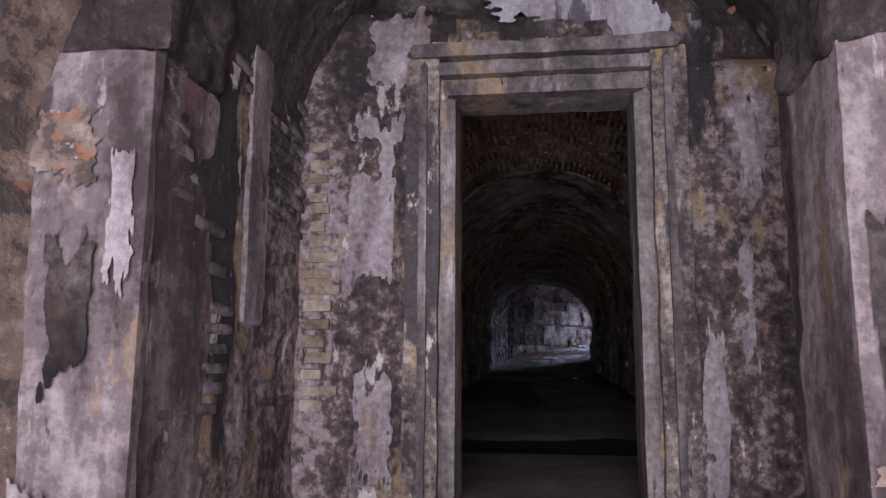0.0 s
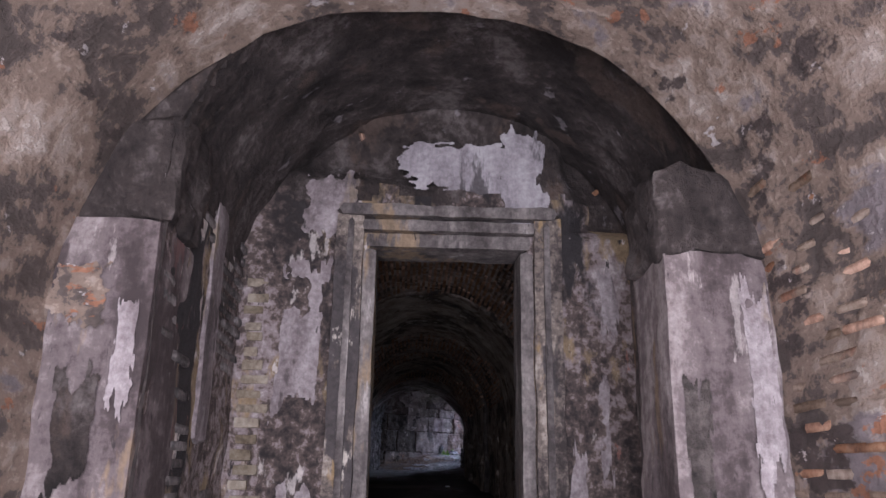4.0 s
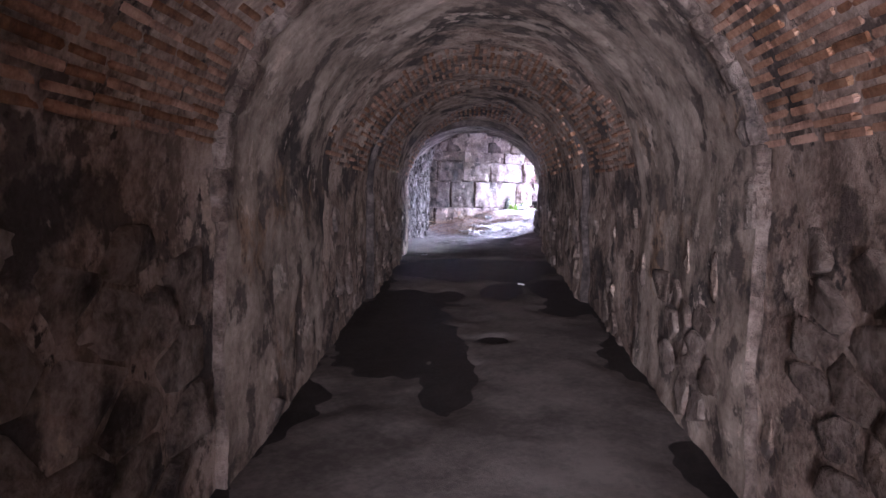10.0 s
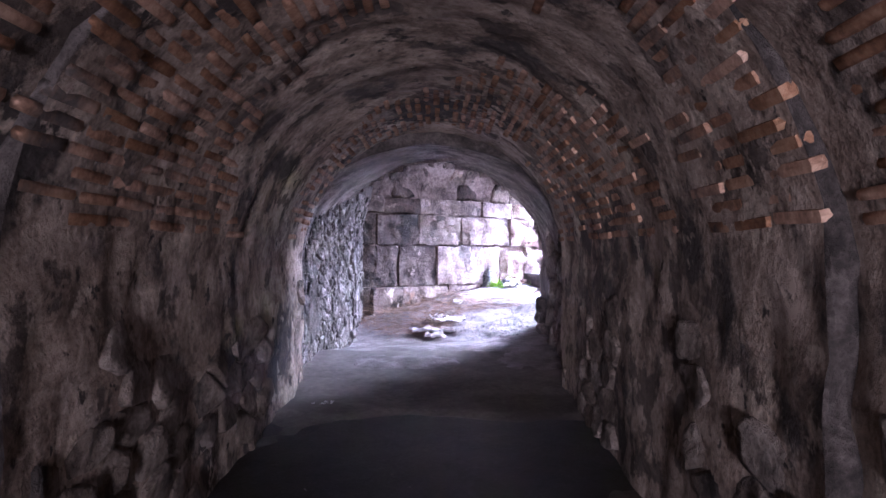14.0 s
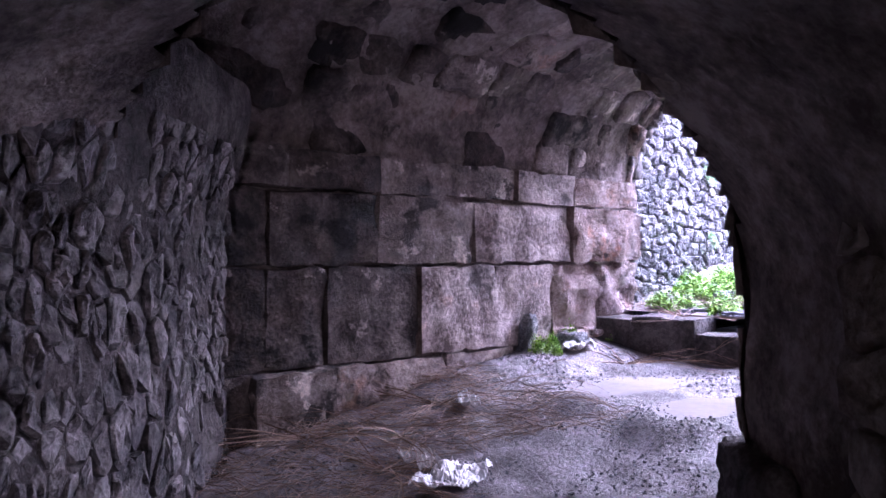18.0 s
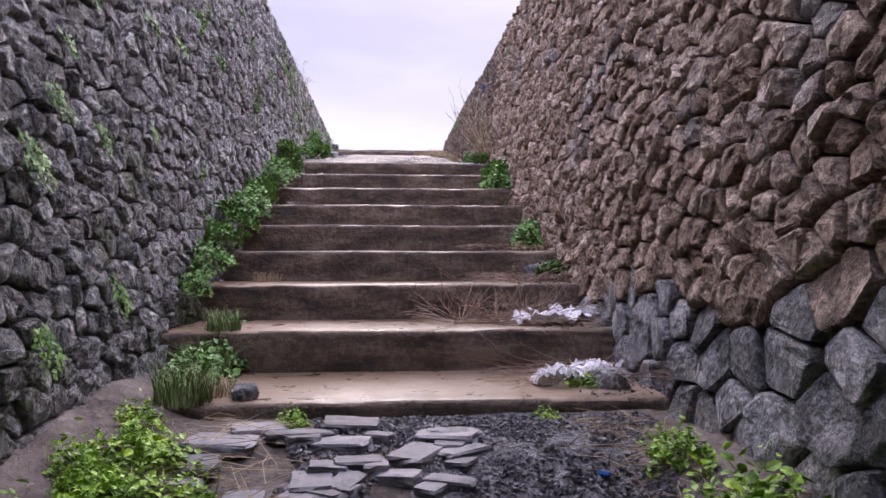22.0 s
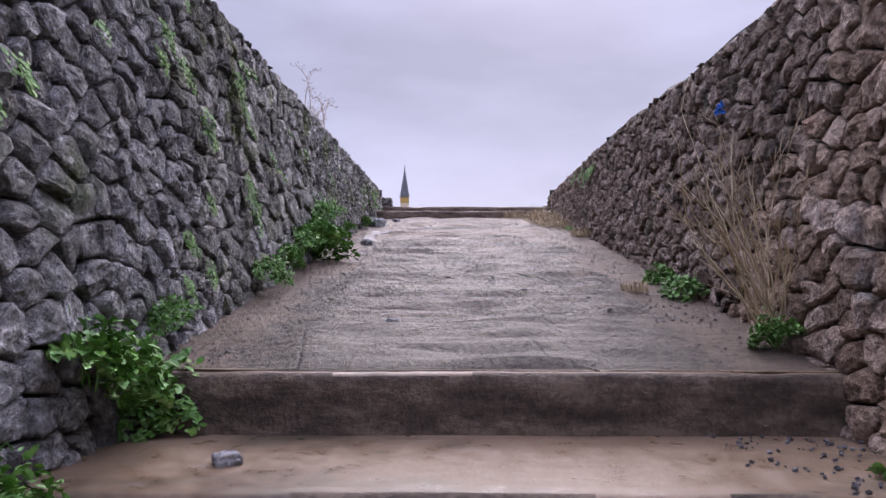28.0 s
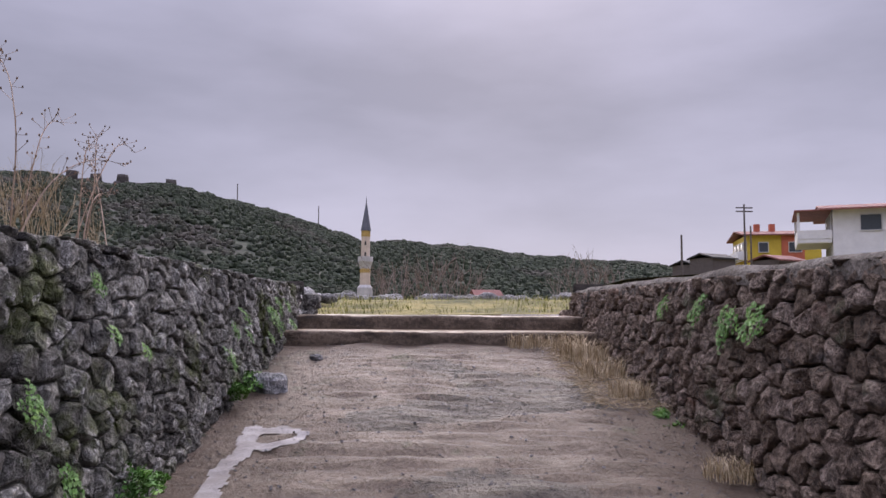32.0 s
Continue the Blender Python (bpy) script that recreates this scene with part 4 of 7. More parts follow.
for i in range(90):
    r, k = rng.uniform(-1.0, 1.0), rng.uniform(0.05, 0.9)
    if i < 45:
        r, k = rng.gauss(0.05, 0.2), rng.uniform(0.45, 0.8)
    s = rng.uniform(0.003, 0.013)
    me = block_mesh("plaster_crumb", (s * 2.6, s * 1.8, s * 0.6), (2, 2, 2), s * 0.5, i, 6.0, 20.0, True)
    me.materials.append(LIMESTONE)
    ob = new("plaster_crumb", me)
    ob.matrix_basis = TUN @ pose(r, 0.1 + (front(r) - 0.04) * k, SILL + s * 0.3, 0, 0, rng.uniform(0, 180))
    tagged(ob, "small pale crumb of fallen plaster on a platform", "rubble", "fallen plaster crumbs")


def lime_heap(p):
    q = TUN_INV @ p
    a, k = (q.x - 0.08) / 0.34, (q.y + 0.88) / 0.2
    return a * a + k * k < 0.6 + 0.8 * n3(q.x * 6, q.y * 6, 1.0) + 0.5 * n3(q.x * 19, q.y * 19, 2.0)


tagged(sheet("crushed_plaster", lambda r, u: (r, u, SILL + 0.012 + 0.012 * abs(n3(r * 22, u * 22, 3.0)) + rough3((r, u, 3), 0.006, 4.0)), steps_of(-0.5, 0.65, 0.015), steps_of(-1.25, -0.5, 0.015), WHITEWASH, lime_heap, TUN, "stuff"),
       "pale crushed plaster trodden into an earthen platform", "rubble")


def chamber_bare(u, k):
    return n3(u * 0.55 + 3, k * 1.6, 1.7) + 0.4 * n3(u * 2, k * 5, 4.4) < (-0.12 if k > 1.5 else 0.0)


BRICK_SHAPES = []
for i in range(8):
    me = block_mesh("brick", (2, 2, 2), (4, 2, 2), 0.12, i + 0.3, 9.0, 1.1)
    me.materials.append(BRICK)
    BRICK_SHAPES.append(me)
cw, cs, ch, cc = CHAMBER
chamber_bricks = []
for ks in ((0.02, 0.98), (1, 2), (2.02, 2.98)):
    chamber_bricks += course_bricks(cw, cs, ch, -4.6, -1.38, cc, 0.072, 0.032, (0.2, 0.34), ks, chamber_bare, PIT - 0.1, -0.024, chamber_vault)
CHAMBER_SHAPES = []
for i, me in enumerate(BRICK_SHAPES):
    c = me.copy()
    c.materials[0] = BRICK if i % 4 == 0 else CHAMBER_BRICK
    CHAMBER_SHAPES.append(c)
LATER.append(lambda: pieces("brick", "bricks", chamber_bricks, CHAMBER_SHAPES, wall_chamber, CHAMBER_BRICK, lambda p: p.y > -2.6, 300, "", False))
alcove_bricks = []
for i in range(24):
    z = 0.05 + i * 0.07
    u = -1.3 + rng.uniform(0, 0.2)
    while u < 0.0:
        L = rng.uniform(0.16, 0.26)
        if n3(u * 1.5, z * 1.2, 6.2) > -0.12:
            alcove_bricks.append(frame_at(Vector((-1.16 + rough3((u + L / 2, z, 5.0), 0.02, 3.0) - rng.uniform(0.008, 0.018), u + L / 2, z)), Vector((0, -1, 0)), Vector((1, 0, 0)), Vector((0, 0, 1)), L - 0.015, 0.05, 0.04 * rng.uniform(0.8, 1.2), rng.uniform(-0.03, 0.03)))
        u += L
DARK_BRICK = []
for me in BRICK_SHAPES[:4]:
    c = me.copy()
    c.materials[0] = RUBBLE
    DARK_BRICK.append(c)
LATER.append(lambda: pieces("brick", "bricks", alcove_bricks, DARK_BRICK, wall_left, RUBBLE, lambda p: True, 300, "", False))

# ---- tunnel ----
tunnel_walls, rings = [], []


def tunnel_point(sec, u, k, amp=0.028):
    a, b, w, s, h = sec
    x, z = profile(w, s, h, tunnel_floor(u) - 0.15, k)
    d = rough3((x, u, z), amp, 1.7) + 0.012 * n3(x * 5, u * 5, z * 5)
    c = Vector((-x, (0.8 - z) * (1 if 1 < k < 2 else 0))).normalized()
    return x + c.x * d, u, z + c.y * d


for i, sec in enumerate(SECTIONS):
    tunnel_walls.append(sheet("wall_tunnel_%d" % (i + 1), lambda u, k: tunnel_point(sec, u, k), steps_of(sec[0], sec[1], 0.06), KS,
                              (MORTAR, TUNNEL_PLASTER, MORTAR, MORTAR, ASHLAR_CORE)[i], (lambda p: not in_passage(p, 0.02)) if i == 4 else None, TUN))
    if i < 4 and sec[2:] != SECTIONS[i + 1][2:]:
        nxt = SECTIONS[i + 1]

        def ring(e, k):
            p, q = Vector(tunnel_point(sec, sec[1], k)), Vector(tunnel_point((nxt[0], nxt[1], *nxt[2:]), sec[1], k))
            v = p.lerp(q, e)
            v.y += (0.06 * n3(v.x * 3, v.z * 3, i * 3.0) + 0.05 * n3(v.x * 9, v.z * 9, i * 3.0)) * (1 if 0 < e < 1 else 0)
            return v
        rings.append((sec, nxt, sheet("wall_ring_%d" % (i + 1), ring, steps_of(0, 1, 0.1), KS, RUBBLE_CORE if i > 1 else TUNNEL_STONE, None, TUN)))
# the broad hole at 11.9 also paints the unlit floor before the exit dark
HOLES = [(8.1, -0.72, 1.6, 0.62), (6.55, -0.22, 0.75, 0.2), (11.9, 0.1, 1.3, 1.6), (2.8, 0.0, 0.6, 1.2), (7.64, 0.15, 0.13, 0.13), (9.95, 0.32, 0.5, 0.26), (9.6, -0.3, 0.35, 0.14), (9.9, 1.0, 1.2, 0.35)]


def pool(u, r):
    k = max(1 - math.hypot((u - cu) / a, (r - cr) / b) for cu, cr, a, b in HOLES)
    side = (abs(r) - 1.14) * 1.6 + 0.3 * n3(u * 0.9, r, 2)
    return 0.7 * max(k, side) + 0.3 * n3(u * 1.3, r * 1.6, 3.0) + 0.12 * n3(u * 5, r * 5, 8.0) - 0.8 * smooth(2.5, 1.8, u) - 0.8 * smooth(12.5, 13.5, u)


def tunnel_ground(u, r):
    return tunnel_floor(u) + 0.02 + max(-0.03, min(0.022, -0.07 * pool(u, r))) + rough3((u, r, 1), 0.005, 3.0) - 0.07 * smooth(13.6, 15.0, u)


floor_tunnel = sheet("floor_tunnel", lambda u, r: (r, u, tunnel_ground(u, r)), steps_of(0.0, 15.0, 0.045), steps_of(-1.5, 1.5, 0.045), MUD, None, TUN)
tagged(sheet("puddle", lambda u, r: (r, u, tunnel_floor(u) + 0.02), steps_of(1.7, 13.6, 0.1), steps_of(-1.4, 1.4, 0.2), WATER, None, TUN, "stuff"),
       "dark wet hollows on a muddy tunnel floor, one painted for unlit ground", "puddle")


def patchy(seed, lim, f=0.8):
    return lambda u, k: n3(u * f + seed, k * 2.2, seed) + 0.35 * n3(u * 3, k * 7, seed + 2) < lim


vault_sets = []
for i, (lim, pitch, thick) in {0: (-0.62, 0.058, 0.034), 2: (-0.5, 0.066, 0.038), 3: (0.08, 0.07, 0.042)}.items():
    a, b, w, s, h = SECTIONS[i]
    vault_sets.append((i, course_bricks(w, s, h, a + 0.02, b - (0.2 if i == 2 else 0.02), 0.0, pitch, thick, (0.22, 0.36), (1.05, 1.95), (patchy(i * 2.7 + 1, lim) if i == 0 else (lambda u, k: n3(u * 0.8 + 6.4, k * 2.2, 6.4) + 0.35 * n3(u * 3, k * 7, 8.4) < -0.45 + 0.8 * smooth(8.2, 7.1, u))) if i < 3 else (lambda u, k: n3(u * 0.5 + 2, k * 2.0, 9.1) + 0.4 * n3(u * 3, k * 7, 3.1) < 0.0), 0, (-0.013, 0, -0.019, -0.019)[i], lambda u, k, sec=SECTIONS[i]: tunnel_point(sec, u, k))))
for i, mats in vault_sets:
    LATER.append(lambda i=i, mats=mats: pieces("brick", "bricks", mats, BRICK_SHAPES, tunnel_walls[i], BRICK, lambda p: True, 300, "", False))


def voussoirs():
    """Stones round the mouths where the tunnel narrows."""
    for sec, nxt, ob in rings[:1]:
        n = 34
        for j in range(n):
            k = 0.92 + 1.16 * (j + 0.5) / n
            p, q = Vector(tunnel_point(sec, sec[1], k)), Vector(tunnel_point(nxt, sec[1], k))
            t = (Vector(tunnel_point(nxt, sec[1], k + 0.02)) - Vector(tunnel_point(nxt, sec[1], k - 0.02))).normalized()
            out = Vector((0, -1, 0))
            h = (p - q).length + rng.uniform(0.0, 0.05)
            arc = math.pi * (nxt[2] + nxt[4]) / 2 * 1.16 / n
            st = new("voussoir", RING_STONES[j % 6])
            st.parent = ob
            st.matrix_basis = frame_at((p + q) / 2 - out * rng.uniform(0.02, 0.055), t, out, t.cross(out), arc * rng.uniform(0.9, 1.05), 0.12, h, rng.uniform(-0.08, 0.08))


LATER.append(voussoirs)


def tunnel_side(i, side):
    a, b, w, s, h = SECTIONS[i]
    out = Vector((-side, 0, 0))
    along = Vector((0, side, 0))

    def place(u, z):
        v = min(b - 0.1, max(a + 0.1, u if side > 0 else a + b - u))
        f = tunnel_floor(v) - 0.15
        k = min(1.0, max(0.0, (z - f) / (s - f)))
        q = Vector(tunnel_point(SECTIONS[i], v, k if side < 0 else 3 - k))
        q.z = z
        return q, along, out, Vector((0, 0, 1))
    bare = (0.0, 0.15, 0.1, 0.2)[i] if side > 0 else (-0.35, 0.15, 0.05, 0.15)[i]
    masonry(tunnel_walls[i], lambda u, z: place(u, z)[0::2], (a + 0.15, b - 0.15, tunnel_floor(a) - 0.1, s), lambda u, z: 0.25 if i == 0 and side < 0 else 0.19, 1.8, lambda u, z: TUNNEL_STONE, 50 + i * 2 + side,
            lambda u, z: n3(u * 0.8, z * 1.1, i + side * 5.0) + 0.4 * n3(u * 3, z * 3, 2.0) > bare and z < s - 0.2, None, 80, 0.06, 0.016, 0.008)


for i in range(4):
    LATER.append(lambda i=i: (tunnel_side(i, -1), tunnel_side(i, 1)))


# rough dark facing of the last stretch, lit from the stairs
def left_r(u, z):
    return -(1.22 - 0.24 * smooth(14.3, 16.6, u)) + 0.14 * smooth(1.25, 2.2, z) ** 2


wall_rubble = sheet("wall_rubble_left", lambda u, z: (left_r(u, z) + rough3((u, z, 3), 0.03, 2), u, z), steps_of(13.95, 17.25, 0.06), steps_of(-0.05, 2.3, 0.06), RUBBLE_CORE, None, TUN)
sheet("wall_rubble_end", lambda k, z: (left_r(17.25, z) - 0.5 * k, 17.25 + rough3((k, z, 3), 0.03, 2), z), steps_of(0, 1, 0.2), steps_of(-0.05, 2.3, 0.1), RUBBLE_CORE, None, TUN)


def left_end(u, z):
    v = 13.95 + 17.3 - u
    return Vector((left_r(v, z) - 0.01, v, z)), Vector((0, -1, 0)), Vector((1, 0, 0)), Vector((0, 0, 1))


LATER.append(lambda: masonry(wall_rubble, lambda u, z: left_end(u, z)[0::2], (13.95, 17.3, 0.0, 2.0), lambda u, z: 0.13 + 0.09 * smooth(-0.2, 0.4, n3(u * 1.1, z * 1.1, 5.0)), 0.62, lambda u, z: RUBBLE, 71, lambda u, z: n3(u * 1.3, z * 1.3, 2.0) > -0.42, None, 250, 0.06, 0.026, 0.006, soft=False))


def right_end(u, z):
    a, b, w, s, h = SECTIONS[4]
    return Vector((w - 0.02, u, z)), Vector((0, 1, 0)), Vector((-1, 0, 0)), Vector((0, 0, 1))


LATER.append(lambda: masonry(tunnel_walls[4], lambda u, z: right_end(u, z)[0::2], (13.9, 15.5, 0.0, 1.9), lambda u, z: 0.24, 1.3, lambda u, z: TUNNEL_STONE, 73, lambda u, z: n3(u * 1.3, z * 1.3, 8.0) > -0.2, None, 100, 0.06, 0.03, 0.012))
for i in range(14):
    side = rng.choice((-1, 1, 1))
    sec = SECTIONS[rng.choice((0, 0, 1, 1, 2, 3))]
    u, z = rng.uniform(sec[0] + 0.3, sec[1] - 0.1), rng.uniform(-0.1, 0.8)
    f = tunnel_floor(u) - 0.15
    k = (z - f) / (sec[3] - f)
    q = tunnel_point(sec, u, k if side < 0 else 3 - k)
    me = block_mesh("mortar_lump", (0.03, rng.uniform(0.05, 0.12), rng.uniform(0.14, 0.34)), (2, 5, 7), 0.03, i, 2.2, 9.0)
    me.materials.append(MORTAR)
    ob = new("mortar_lump", me)
    ob.parent = tunnel_walls[SECTIONS.index(sec)]
    ob.matrix_basis = pose(q[0], u, z)

# ---- passage before the stairs ----
PK = steps_of(0, 1, 0.03) + steps_of(1, 2, 0.02)[1:] + steps_of(2, 3, 0.03)[1:]


def passage(x, k, lift=0.0):
    lo, hi = passage_south(x), far_wall_y(x)
    c, h = (lo + hi) / 2, (hi - lo) / 2
    y, z = profile(h, PSPRING, PRISE, 0.0, k, 0.0)
    d = rough3((x, y, z), 0.05, 1.8) + lift
    n = Vector((-y, (1.6 - z) * (1 if 1 < k < 2 else 0))).normalized()
    return x, c - (y + n.x * d), z + n.y * d


def gate_edge(x, k):
    return GATE - 0.02 + 0.1 * n3(k * 9, 0, 3) if x > GATE - 0.04 else x


wall_passage = sheet("wall_passage", lambda x, k: passage(gate_edge(x, k), k), steps_of(13.2, GATE, 0.06), PK, ASHLAR_CORE, lambda p: not in_tunnel(p, -0.02))
sheet("wall_passage_end", lambda y, z: (13.22, y, z), steps_of(SOUTH - 0.1, 15.5, 0.06), steps_of(0, 3.6, 0.06), ASHLAR_CORE, lambda p: not in_tunnel(p, -0.02))


def under_gate(p):
    c, h = (SOUTH + NORTH) / 2, (NORTH - SOUTH) / 2 + 0.06 + 0.05 * n3(p.y * 3, p.z * 3, 7)
    return abs(p.y - c) < h and (p.z < PSPRING or ((p.y - c) / h) ** 2 + ((p.z - PSPRING) / (PRISE + 0.04 + 0.05 * n3(p.y * 3, p.z * 3, 7))) ** 2 < 1)


sheet("wall_gate", lambda y, z: (GATE + 0.02 + rough3((y, z, 4), 0.03, 3), y, z), steps_of(11.0, 16.3, 0.05), steps_of(0.4, 5.0, 0.05), RUBBLE_CORE, lambda p: not under_gate(p), None, "structure", None, 0.12)


HOLLOWS = [(16.45, 14.0, 0.55, 0.24, -0.3), (16.2, 13.4, 0.42, 0.2, -0.2)]


def raw_ground(x, y):
    q = TUN_INV @ Vector((x, y, 0))
    k = smooth(14.2, 16.2, q.y)
    z = 0.2 + 0.5 * smooth(13, 17.3, x) + 0.12 * smooth(14.2, 14.9, y) + rough3((x, y, 2), 0.03, 1.6)
    return z * k + (tunnel_floor(q.y) - 0.05 * smooth(14.3, 13.4, q.y) + rough3((x, y, 2), 0.03, 1.6)) * (1 - k)


def hollow(h, x, y):
    dx, dy, ct, st = x - h[0], y - h[1], math.cos(h[4]), math.sin(h[4])
    p, q = (dx * ct + dy * st) / h[2], (-dx * st + dy * ct) / h[3]
    return math.hypot(p, q) + 0.25 * n3(p * 1.5, q * 1.5, h[0]) + 0.08 * n3(p * 6, q * 6, h[1])


def passage_ground(x, y):
    z = raw_ground(x, y)
    for h in HOLLOWS:
        k = hollow(h, x, y)
        if k < 1.7:
            e = smooth(1.7, 1.0, k)
            z = z * (1 - e) + (raw_ground(h[0], h[1]) + 0.03 * (k - 0.95)) * e
    return z


sheet("ground_passage", lambda x, y: (x, y, passage_ground(x, y)), steps_of(11.6, 17.7, 0.06), steps_of(10.6, 15.5, 0.06), PASSAGE_EARTH, lambda p: (TUN_INV @ p).y > 13.4 and (p.x > 13.25 or abs((TUN_INV @ p).x) < 1.25))

# squared blocks of the far wall and its vault
COURSES = [(0.40, 0.81), (0.83, 1.39), (1.41, 1.82), (1.84, 2.06)]
JOINTS = [[14.0, 14.39, 14.89, 15.76, 16.4, 16.64, 17.2, 17.86], [14.0, 14.48, 14.87, 15.54, 16.22, 16.81, 17.36, 17.85], [13.9, 14.5, 15.22, 16.01, 17.0, 17.88], [14.0, 14.6, 15.24, 16.43, 17.05, 17.86]]
wall_dir = Vector((1, -0.11, 0)).normalized()
wall_out = Vector((-0.11, -1, 0)).normalized()


def passage_block(name, size, cell, wear, power, material, m, crag=False):
    me = block_mesh(name, size, tuple(max(2, round(v / cell)) for v in size), wear, rng.random() * 30, power, 6.0, crag)
    me.materials.append(material)
    ob = new(name, me)
    ob.parent = wall_passage
    ob.matrix_basis = m
    return ob


def ashlar():
    for row, (z0, z1) in enumerate(COURSES):
        for j, (a, b) in enumerate(zip(JOINTS[row], JOINTS[row][1:])):
            L, H, mid = (b - a) / 0.994 - rng.uniform(0.0, 0.012), z1 - z0 + 0.02 - rng.uniform(0.006, 0.02), (a + b) / 2
            # blocks west of 15.3 are dark: light's fall-off from the gate, painted in
            material = ASHLAR_RED if mid > 16.9 else ASHLAR_LICHEN if (row, j) in ((2, 2), (3, 2), (0, 1)) else ASHLAR_SOOT_SHADE if mid < 15.3 or (row == 0 and j > 3) else ASHLAR
            deep = rng.uniform(0.07, 0.125) + (0.07 if row == 0 and mid > 16.4 else 0) - (0.06 if (row, j) == (0, 1) else 0)
            p = Vector((mid, far_wall_y(mid), (z0 + z1) / 2)) - wall_out * (deep - 0.02)
            worn = mid > 16.7 and row < 3
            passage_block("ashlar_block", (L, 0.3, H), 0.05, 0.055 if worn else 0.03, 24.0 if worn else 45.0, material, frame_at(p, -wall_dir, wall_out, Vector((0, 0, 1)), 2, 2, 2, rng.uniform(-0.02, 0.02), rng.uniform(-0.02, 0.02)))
    # thin broken ledge where the reddened stone has worn back
    x = 16.85
    while x < 17.75:
        L = rng.uniform(0.08, 0.2)
        p = Vector((x + L / 2, far_wall_y(x + L / 2) - 0.03, 0.86 + rng.uniform(-0.02, 0.02)))
        passage_block("ledge_stone", (L, 0.2, rng.uniform(0.03, 0.06)), 0.03, 0.015, 6.0, ASHLAR_RED, frame_at(p, -wall_dir, wall_out, Vector((0, 0, 1)), 2, 2, 2, rng.uniform(-0.1, 0.1)), True)
        x += L * 0.8
    for row in range(9):
        a0 = math.pi * (0.02 + row * 0.077)
        a1 = a0 + math.pi * 0.072
        x = 13.9 + rng.uniform(0, 0.4)
        while x < GATE - 0.12:
            L = min(rng.uniform(0.22, 0.75), GATE - 0.04 - x)
            mid = x + L / 2
            c, h = (passage_south(mid) + far_wall_y(mid)) / 2, (far_wall_y(mid) - passage_south(mid)) / 2
            am = (a0 + a1) / 2
            q = Vector((mid, c + h * math.cos(am), PSPRING + PRISE * math.sin(am)))
            inward = Vector((0, -math.cos(am) * PRISE, -math.sin(am) * h)).normalized()
            up = Vector((0, inward.z, -inward.y))
            if not in_tunnel(q + inward * 0.05, 0.15):
                # vault blocks far from the gate: soot, and painted fall-off of the light
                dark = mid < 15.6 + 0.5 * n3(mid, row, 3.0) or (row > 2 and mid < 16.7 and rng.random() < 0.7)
                material = ASHLAR_SOOT_SHADE if dark else rng.choice((ASHLAR, ASHLAR_LICHEN, ASHLAR_LICHEN, ASHLAR_RED, ASHLAR_SOOT_SHADE))
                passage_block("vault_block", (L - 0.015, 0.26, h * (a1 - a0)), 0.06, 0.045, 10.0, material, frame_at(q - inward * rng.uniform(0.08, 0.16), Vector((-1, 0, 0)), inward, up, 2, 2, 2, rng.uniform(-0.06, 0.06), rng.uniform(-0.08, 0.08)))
            x += L
    # south side: rough pier stones
    z0 = 0.45
    for row in range(8):
        H = rng.uniform(0.2, 0.32)
        x = 15.25 + rng.uniform(-0.1, 0.1)
        while x < GATE - 0.05:
            L = min(rng.uniform(0.2, 0.5), GATE - 0.02 - x)
            passage_block("ashlar_block", (L - 0.015, 0.3, H - 0.012), 0.045, 0.05, 9.0, rng.choice((ASHLAR_SOOT_SHADE, ASHLAR_LICHEN, RUBBLE_CORE)), pose(x + L / 2, passage_south(x + L / 2) - rng.uniform(0.05, 0.14), z0 + H / 2, 0, 0, rng.uniform(-8, -2)))
            x += L
        z0 += H
    # ragged stones of the corner where the tunnel's wall ends
    z0 = 0.3
    while z0 < 1.5:
        H = rng.uniform(0.16, 0.34)
        out = 0.22 if z0 < 0.75 else rng.uniform(0.0, 0.1)
        q = TUN @ Vector((1.56 - out * 0.75, 16.1 + rng.uniform(-0.06, 0.05), z0 + H / 2))
        passage_block("corner_stone", (0.4, 0.42 + out, H), 0.045, 0.06, 6.0, rng.choice((TUNNEL_STONE, RUBBLE_CORE)), Matrix.Translation(q) @ Matrix.Rotation(radians(AXIS - 90 + rng.uniform(-10, 10)), 4, "Z"))
        z0 += H * 0.93
    # ring of uneven stones round the tunnel's mouth
    for j in range(11):
        k = 1.42 + 0.56 * j / 10
        x, z = profile(*SECTIONS[4][2:], 0.0, k)
        u = 15.9
        for _ in range(6):
            w = TUN @ Vector((x, u, z))
            u += (passage_south(w.x) - w.y) / 0.75
        if u > 17.0:
            continue
        s = rng.uniform(0.16, 0.26)
        a = math.pi * (k - 1)
        q = TUN @ Vector((x - 0.15 * math.cos(a), u - 0.04 + rng.uniform(-0.05, 0.05), z + 0.13 * math.sin(a)))
        passage_block("arch_stone", (0.26, 0.26, s), 0.045, 0.05, 5.0, rng.choice((TUNNEL_STONE, ASHLAR_SOOT_SHADE, RUBBLE_CORE)), Matrix.Translation(q) @ Matrix.Rotation(radians(AXIS - 90), 4, "Z") @ Matrix.Rotation(a - math.pi / 2 + rng.uniform(-0.15, 0.15), 4, "Y"))


LATER.append(ashlar)
kerb = thing("kerb", "broken dark stone kerb across a passage floor", "kerb", None, "", "structure")
for y0, y1, top in ((12.2, 12.95, 1.0), (12.96, 13.35, 0.99), (13.36, 13.98, 0.90), (13.99, 14.5, 1.0), (14.51, 15.0, 0.97)):
    block("kerb_stone", (17.33, y0, 0.45), (17.72, y1 + 0.008, top), RUBBLE_CORE, None, kerb, 0.02, 0.05, 40.0, 5.0)

